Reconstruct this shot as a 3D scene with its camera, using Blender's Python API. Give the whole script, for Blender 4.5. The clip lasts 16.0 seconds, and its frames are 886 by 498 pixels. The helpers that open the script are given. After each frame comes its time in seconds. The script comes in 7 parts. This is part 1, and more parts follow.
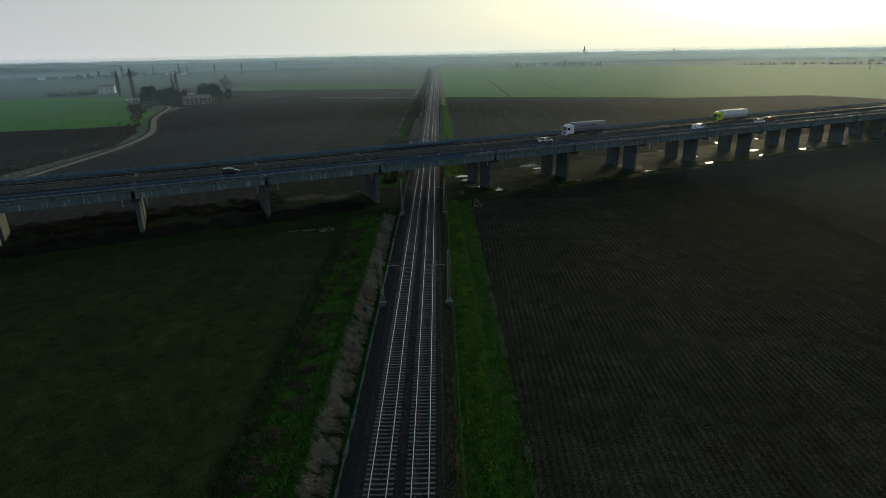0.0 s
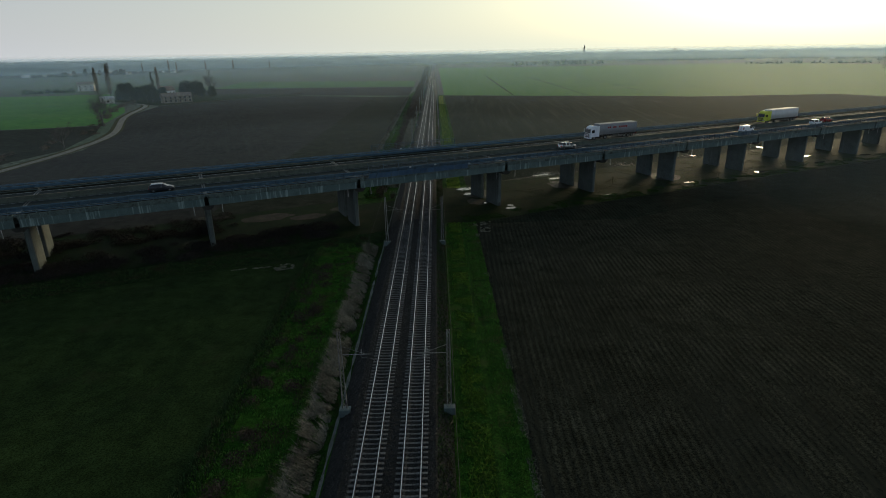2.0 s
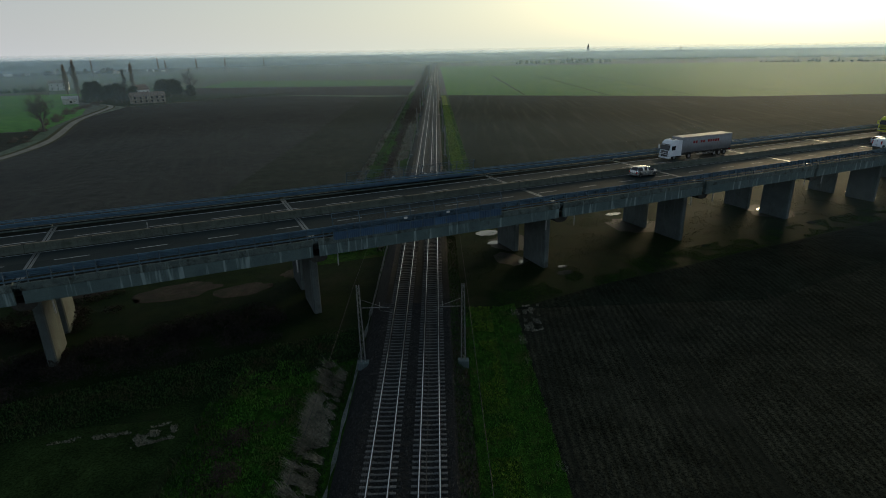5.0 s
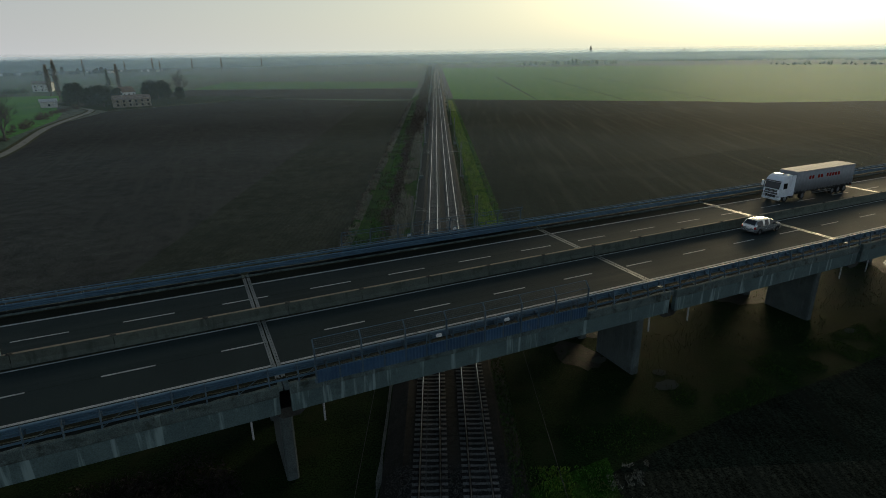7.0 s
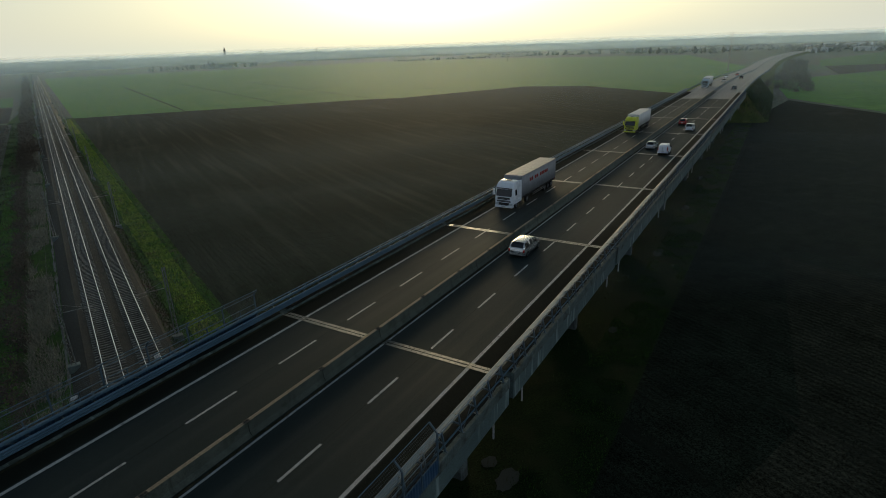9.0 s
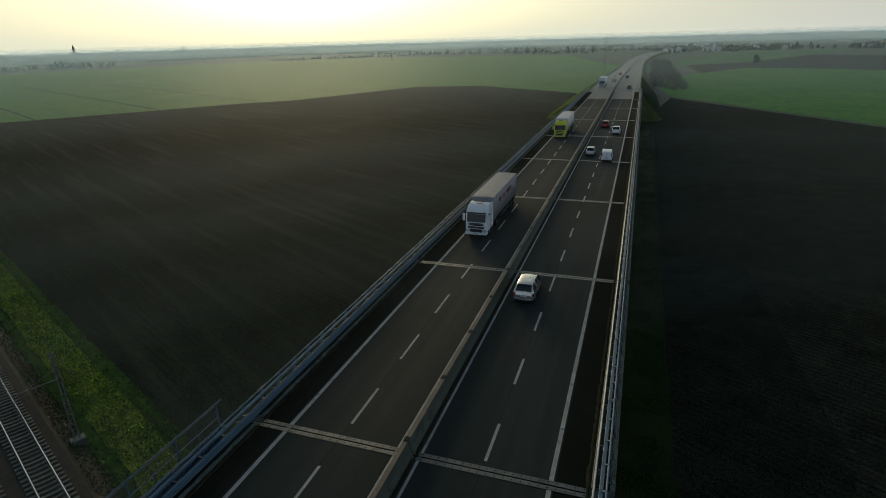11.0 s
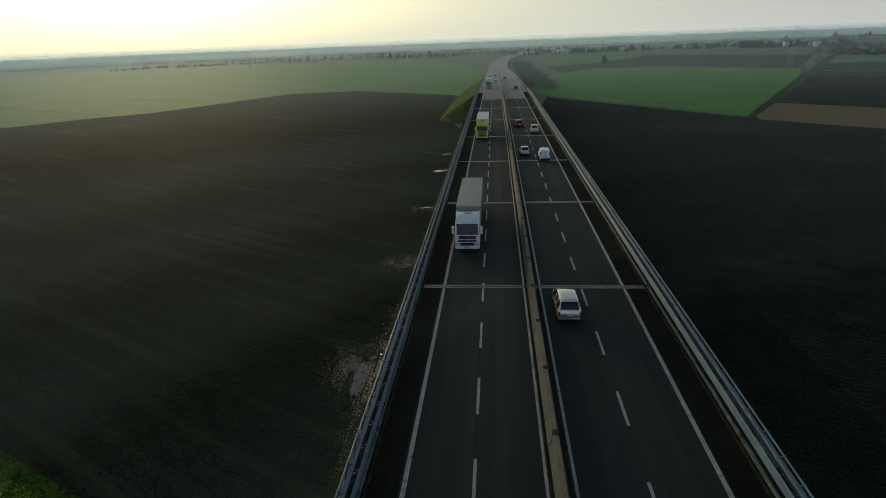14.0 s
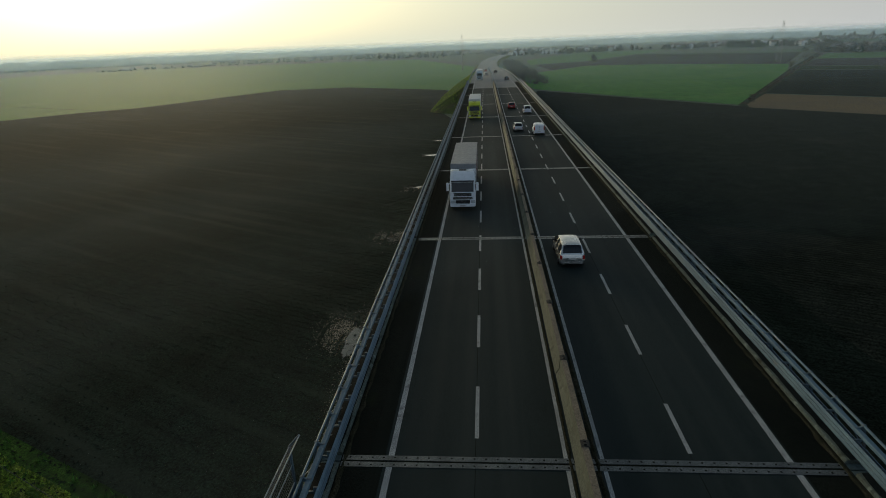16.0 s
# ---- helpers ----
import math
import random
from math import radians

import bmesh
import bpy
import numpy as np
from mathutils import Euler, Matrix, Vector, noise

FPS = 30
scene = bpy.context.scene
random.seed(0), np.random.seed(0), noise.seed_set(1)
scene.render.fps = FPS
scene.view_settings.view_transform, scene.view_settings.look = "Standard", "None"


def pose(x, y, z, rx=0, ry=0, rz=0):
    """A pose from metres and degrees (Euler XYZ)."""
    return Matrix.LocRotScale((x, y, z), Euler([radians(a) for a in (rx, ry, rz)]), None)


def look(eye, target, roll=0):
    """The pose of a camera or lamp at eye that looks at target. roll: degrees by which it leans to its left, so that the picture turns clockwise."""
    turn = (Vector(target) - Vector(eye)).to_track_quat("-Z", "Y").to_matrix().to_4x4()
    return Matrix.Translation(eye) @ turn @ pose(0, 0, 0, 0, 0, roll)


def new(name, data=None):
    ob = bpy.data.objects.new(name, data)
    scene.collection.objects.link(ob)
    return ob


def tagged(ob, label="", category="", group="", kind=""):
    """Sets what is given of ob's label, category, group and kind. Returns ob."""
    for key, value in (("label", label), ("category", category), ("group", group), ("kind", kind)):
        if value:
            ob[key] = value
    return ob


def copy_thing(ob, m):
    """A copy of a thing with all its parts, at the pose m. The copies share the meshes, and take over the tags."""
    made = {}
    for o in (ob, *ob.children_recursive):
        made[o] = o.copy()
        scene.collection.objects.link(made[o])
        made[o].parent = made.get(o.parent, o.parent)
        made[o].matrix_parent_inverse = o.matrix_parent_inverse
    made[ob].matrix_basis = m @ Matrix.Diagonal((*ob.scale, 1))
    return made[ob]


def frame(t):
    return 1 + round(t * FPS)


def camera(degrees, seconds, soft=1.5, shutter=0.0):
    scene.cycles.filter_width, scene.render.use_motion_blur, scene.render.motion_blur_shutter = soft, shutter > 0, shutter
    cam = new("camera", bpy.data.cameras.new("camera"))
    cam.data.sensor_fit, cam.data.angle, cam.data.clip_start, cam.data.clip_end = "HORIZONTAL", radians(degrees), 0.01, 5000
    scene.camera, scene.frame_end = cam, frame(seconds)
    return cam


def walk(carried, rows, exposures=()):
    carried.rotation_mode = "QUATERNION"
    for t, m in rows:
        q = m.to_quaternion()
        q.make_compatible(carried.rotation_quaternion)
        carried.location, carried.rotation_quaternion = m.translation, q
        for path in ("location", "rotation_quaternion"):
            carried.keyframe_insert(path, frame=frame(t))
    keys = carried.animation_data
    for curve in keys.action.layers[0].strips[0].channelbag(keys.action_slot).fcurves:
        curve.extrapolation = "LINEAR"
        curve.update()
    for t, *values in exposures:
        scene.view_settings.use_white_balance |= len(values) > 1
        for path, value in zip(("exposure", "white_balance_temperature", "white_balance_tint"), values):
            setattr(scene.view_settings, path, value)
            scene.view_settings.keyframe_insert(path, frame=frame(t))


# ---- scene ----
cam = camera(76.93, 16.0, soft=0.7)
PATH = [
    (0, (0.179, 2.934, 37.006), (0.191, 5.007, 36.271), -1.10),
    (0.5, (0.315, 10.883, 36.344), (0.329, 12.956, 35.606), -1.09),
    (1, (0.398, 18.953, 35.629), (0.415, 21.026, 34.894), -1.01),
    (1.5, (0.506, 26.959, 34.696), (0.524, 29.033, 33.961), -1.05),
    (2, (0.593, 34.851, 33.491), (0.613, 36.924, 32.755), -0.99),
    (2.5, (0.738, 42.772, 32.280), (0.760, 44.845, 31.542), -0.97),
    (3, (0.858, 50.771, 31.236), (0.881, 52.843, 30.497), -1.04),
    (3.5, (0.955, 58.804, 30.451), (0.979, 60.877, 29.713), -1.05),
    (4, (0.761, 66.799, 30.124), (0.787, 68.871, 29.386), -0.91),
    (4.2, (0.503, 69.910, 30.101), (0.525, 71.982, 29.363), -0.93),
    (6.3, (-3.493, 100.992, 30.329), (-3.475, 103.066, 29.594), -0.98),
    (6.5, (-3.881, 103.752, 30.337), (-3.857, 105.825, 29.602), -0.94),
    (7, (-4.573, 110.101, 30.452), (-4.551, 112.175, 29.717), -0.73),
    (7.5, (-4.980, 115.883, 30.597), (-4.833, 117.951, 29.861), -0.87),
    (8, (-5.164, 121.218, 30.747), (-4.463, 123.165, 30.000), -1.70),
    (8.3, (-5.265, 124.255, 30.807), (-4.262, 126.062, 30.053), -2.02),
    (8.5, (-5.336, 126.223, 30.885), (-4.237, 127.971, 30.125), -2.12),
    (8.7, (-5.375, 128.026, 30.991), (-4.237, 129.749, 30.231), -2.11),
    (10.8, (-4.875, 143.789, 31.697), (-3.441, 145.267, 30.924), -1.55),
    (11, (-4.912, 145.094, 31.752), (-3.419, 146.512, 30.977), -1.66),
    (11.5, (-5.129, 148.041, 31.687), (-3.558, 149.372, 30.912), -1.73),
    (12, (-5.357, 150.754, 31.607), (-3.704, 151.982, 30.832), -1.91),
    (12.5, (-5.655, 153.314, 31.542), (-3.927, 154.430, 30.763), -1.94),
    (13, (-5.953, 155.634, 31.492), (-4.188, 156.691, 30.713), -2.06),
    (13.5, (-6.179, 157.671, 31.354), (-4.396, 158.701, 30.579), -2.17),
    (14, (-6.286, 159.115, 30.842), (-4.499, 160.140, 30.071), -2.19),
    (14.5, (-6.518, 159.772, 29.632), (-4.733, 160.801, 28.862), -2.12),
    (15, (-6.518, 159.701, 28.135), (-4.739, 160.740, 27.365), -2.14),
    (15.5, (-6.333, 159.755, 26.873), (-4.542, 160.777, 26.107), -2.31),
    (16, (-6.165, 159.794, 26.048), (-4.357, 160.790, 25.286), -2.31),
]
walk(cam, [(t, look(eye, target, roll)) for t, eye, target, roll in PATH],
     exposures=[(0.0, 0.19, 6060, -8.0), (4.0, 0.12, 6100, -8.0), (8.0, 0.03, 6230, -8.0), (16.0, 0.0, 6200, -8.0)])

# ---- world, sun, exposure ----
SUN_AZ, SUN_EL = 34.0, 4.5            # degrees clockwise from +y, degrees above the horizon
ca, sa, ce, se = math.cos(radians(SUN_AZ)), math.sin(radians(SUN_AZ)), math.cos(radians(SUN_EL)), math.sin(radians(SUN_EL))
world = bpy.data.worlds.new("sky")
scene.world = world
world.use_nodes = True
wn, wl = world.node_tree.nodes, world.node_tree.links
sky = wn.new("ShaderNodeTexSky")
sky.sky_type, sky.sun_disc = "NISHITA", False
sky.sun_elevation, sky.sun_rotation = radians(SUN_EL), radians(SUN_AZ)
sky.air_density, sky.dust_density, sky.ozone_density, sky.altitude = 0.6, 2.5, 1.0, 20
soft_sky = wn.new("ShaderNodeHueSaturation")
soft_sky.inputs["Saturation"].default_value = 1.0
veil = wn.new("ShaderNodeMix")                                  # thin high haze over the clear sky
veil.data_type = "RGBA"
ray, up, low, fall, thick = (wn.new(k) for k in ("ShaderNodeTexCoord", "ShaderNodeSeparateXYZ", "ShaderNodeMath", "ShaderNodeMath", "ShaderNodeMath"))
low.operation, fall.operation, thick.operation = "MAXIMUM", "POWER", "MULTIPLY"     # the haze thins with height
low.inputs[1].default_value = 0.0
fall.inputs[0].default_value = 0.04
thick.inputs[1].default_value = 0.97
wl.new(ray.outputs["Generated"], up.inputs[0])
wl.new(up.outputs["Z"], low.inputs[0])
wl.new(low.outputs[0], fall.inputs[1])
wl.new(fall.outputs[0], thick.inputs[0])
wl.new(thick.outputs[0], veil.inputs[0])
wl.new(sky.outputs[0], soft_sky.inputs["Color"])
wl.new(soft_sky.outputs[0], veil.inputs[6])
wl.new(veil.outputs[2], wn["Background"].inputs["Color"])
toward, lit, lobe, glow_mix = wn.new("ShaderNodeVectorMath"), wn.new("ShaderNodeMapRange"), wn.new("ShaderNodeMath"), wn.new("ShaderNodeMix")
toward.operation, lobe.operation, glow_mix.data_type = "DOT_PRODUCT", "POWER", "RGBA"      # haze scatters forward, so it is brightest round the sun
toward.inputs[1].default_value = (sa * ce, ca * ce, se)
lit.inputs["From Min"].default_value = -1.0
lobe.inputs[1].default_value = 4.2
glow_mix.inputs[6].default_value, glow_mix.inputs[7].default_value = (3.72, 3.36, 3.98, 1), (6.6, 5.9, 4.72, 1)
wl.new(ray.outputs["Generated"], toward.inputs[0])
wl.new(toward.outputs["Value"], lit.inputs["Value"])
wl.new(lit.outputs[0], lobe.inputs[0])
wl.new(lobe.outputs[0], glow_mix.inputs[0])
wl.new(glow_mix.outputs[2], veil.inputs[7])
wn["Background"].inputs["Strength"].default_value = 0.14
sun = new("sun", bpy.data.lights.new("sun", "SUN"))
sun.data.energy, sun.data.angle, sun.data.color = 1.9, radians(22), (1.0, 0.70, 0.43)
sun.matrix_world = look((sa * ce * 300, ca * ce * 300, se * 300), (0, 0, 0))


# ---- materials ----
def surf(name, a, b, size=1.0, rough=0.8, bump=0.3, grain=None, metal=0.0, wear=None, streak=None, spec=0.5, rows=None, mid=0.0, detail=6.0, per_piece=0.0, grit=0.75, tracks=None):
    """A procedural surface: two colours mixed by noise of that size in metres, finer grain with relief, optional stains,
    optional rows (spacing, angle, strength), and a change of tone from piece to piece."""
    m = bpy.data.materials.new(name)
    m.use_nodes = True
    n, l = m.node_tree.nodes, m.node_tree.links
    p = n["Principled BSDF"]
    geo = n.new("ShaderNodeNewGeometry")
    grain = grain or size / 12

    def noise_at(scale, det):
        t = n.new("ShaderNodeTexNoise")
        t.inputs["Scale"].default_value, t.inputs["Detail"].default_value = 1 / scale, det
        t.inputs["Roughness"].default_value = 0.62
        l.new(geo.outputs["Position"], t.inputs["Vector"])
        return t.outputs["Fac"]

    def mixed(fac, x, y, mode="MIX"):
        k = n.new("ShaderNodeMix")
        k.data_type, k.blend_type = "RGBA", mode
        for i, v in ((0, fac), (6, x), (7, y)):
            if isinstance(v, (int, float)):
                k.inputs[i].default_value = v
            elif isinstance(v, tuple):
                k.inputs[i].default_value = (*v, 1)
            else:
                l.new(v, k.inputs[i])
        return k.outputs[2]

    def ramp(fac, lo, hi):
        r = n.new("ShaderNodeMapRange")
        r.inputs["From Min"].default_value, r.inputs["From Max"].default_value = lo, hi
        l.new(fac, r.inputs["Value"])
        return r.outputs[0]

    big, fine = noise_at(size, detail), noise_at(grain, 4.0)
    col = mixed(ramp(big, 0.33, 0.67), a, b)
    col = mixed(grit, col, mixed(ramp(fine, 0.36, 0.64), (0.2, 0.2, 0.2), (1.8, 1.8, 1.8)), "MULTIPLY")
    if mid:
        col = mixed(0.6, col, mixed(ramp(noise_at(mid, 5.0), 0.3, 0.7), (0.4, 0.4, 0.4), (1.6, 1.6, 1.6)), "MULTIPLY")
    height = fine
    if rows:
        spacing, angle, strength = rows
        mp = n.new("ShaderNodeMapping")
        mp.inputs["Rotation"].default_value = (0, 0, radians(angle))
        l.new(geo.outputs["Position"], mp.inputs["Vector"])
        w = n.new("ShaderNodeTexWave")
        w.inputs["Scale"].default_value = 0.314159 / spacing
        w.inputs["Distortion"].default_value, w.inputs["Detail"].default_value, w.inputs["Detail Scale"].default_value = 1.2, 2.0, 0.8
        l.new(mp.outputs[0], w.inputs["Vector"])
        col = mixed(strength, col, mixed(w.outputs["Fac"], (0.35, 0.35, 0.35), (1.5, 1.5, 1.5)), "MULTIPLY")
        height = mixed(min(strength * 2.0, 0.4), fine, w.outputs["Color"]) if strength > 0.1 else fine
    if wear:
        tint, size2, lo, hi = wear
        col = mixed(ramp(noise_at(size2, 8.0), lo, hi), col, tint)
    if streak:
        tint, lo, hi = streak
        mp = n.new("ShaderNodeMapping")
        mp.inputs["Scale"].default_value = (2.2, 2.2, 0.16)
        l.new(geo.outputs["Position"], mp.inputs["Vector"])
        t = n.new("ShaderNodeTexNoise")
        t.inputs["Scale"].default_value, t.inputs["Detail"].default_value = 1.0, 5.0
        l.new(mp.outputs[0], t.inputs["Vector"])
        col = mixed(ramp(t.outputs["Fac"], lo, hi), col, tint)
    if tracks:
        tint, lo, hi, turn, across, along = tracks              # long streaks along the road or the furrows
        mp = n.new("ShaderNodeMapping")
        mp.inputs["Rotation"].default_value = (0, 0, radians(turn))
        mp2 = n.new("ShaderNodeMapping")
        mp2.inputs["Scale"].default_value = (across, along, 0.0)
        l.new(geo.outputs["Position"], mp.inputs["Vector"])
        l.new(mp.outputs[0], mp2.inputs["Vector"])
        t = n.new("ShaderNodeTexNoise")
        t.inputs["Scale"].default_value, t.inputs["Detail"].default_value = 1.0, 4.0
        l.new(mp2.outputs[0], t.inputs["Vector"])
        col = mixed(ramp(t.outputs["Fac"], lo, hi), col, tint)
    if per_piece:
        info = n.new("ShaderNodeObjectInfo")
        r = n.new("ShaderNodeMapRange")
        r.inputs["To Min"].default_value, r.inputs["To Max"].default_value = 1 - per_piece, 1 + per_piece
        l.new(info.outputs["Random"], r.inputs["Value"])
        v = n.new("ShaderNodeVectorMath")
        v.operation = "SCALE"
        l.new(col, v.inputs[0])
        l.new(r.outputs[0], v.inputs["Scale"])
        col = v.outputs[0]
    l.new(col, p.inputs["Base Color"])
    rr = n.new("ShaderNodeMapRange")
    rr.inputs["To Min"].default_value, rr.inputs["To Max"].default_value = max(rough - 0.12, 0.02), min(rough + 0.12, 1)
    l.new(big, rr.inputs["Value"])
    l.new(rr.outputs[0], p.inputs["Roughness"])
    p.inputs["Metallic"].default_value = metal
    p.inputs["Specular IOR Level"].default_value = spec
    if bump:
        bn = n.new("ShaderNodeBump")
        bn.inputs["Strength"].default_value, bn.inputs["Distance"].default_value = bump, grain * 0.4
        l.new(height, bn.inputs["Height"])
        l.new(bn.outputs[0], p.inputs["Normal"])
    return m


def plain(name, c, rough=0.4, metal=0.0, coat=0.0, alpha=None, glow=None):
    m = bpy.data.materials.new(name)
    m.use_nodes = True
    p = m.node_tree.nodes["Principled BSDF"]
    p.inputs["Base Color"].default_value, p.inputs["Roughness"].default_value, p.inputs["Metallic"].default_value = (*c, 1), rough, metal
    p.inputs["Coat Weight"].default_value = coat
    if glow:
        p.inputs["Emission Color"].default_value, p.inputs["Emission Strength"].default_value = (*c, 1), glow
    return m


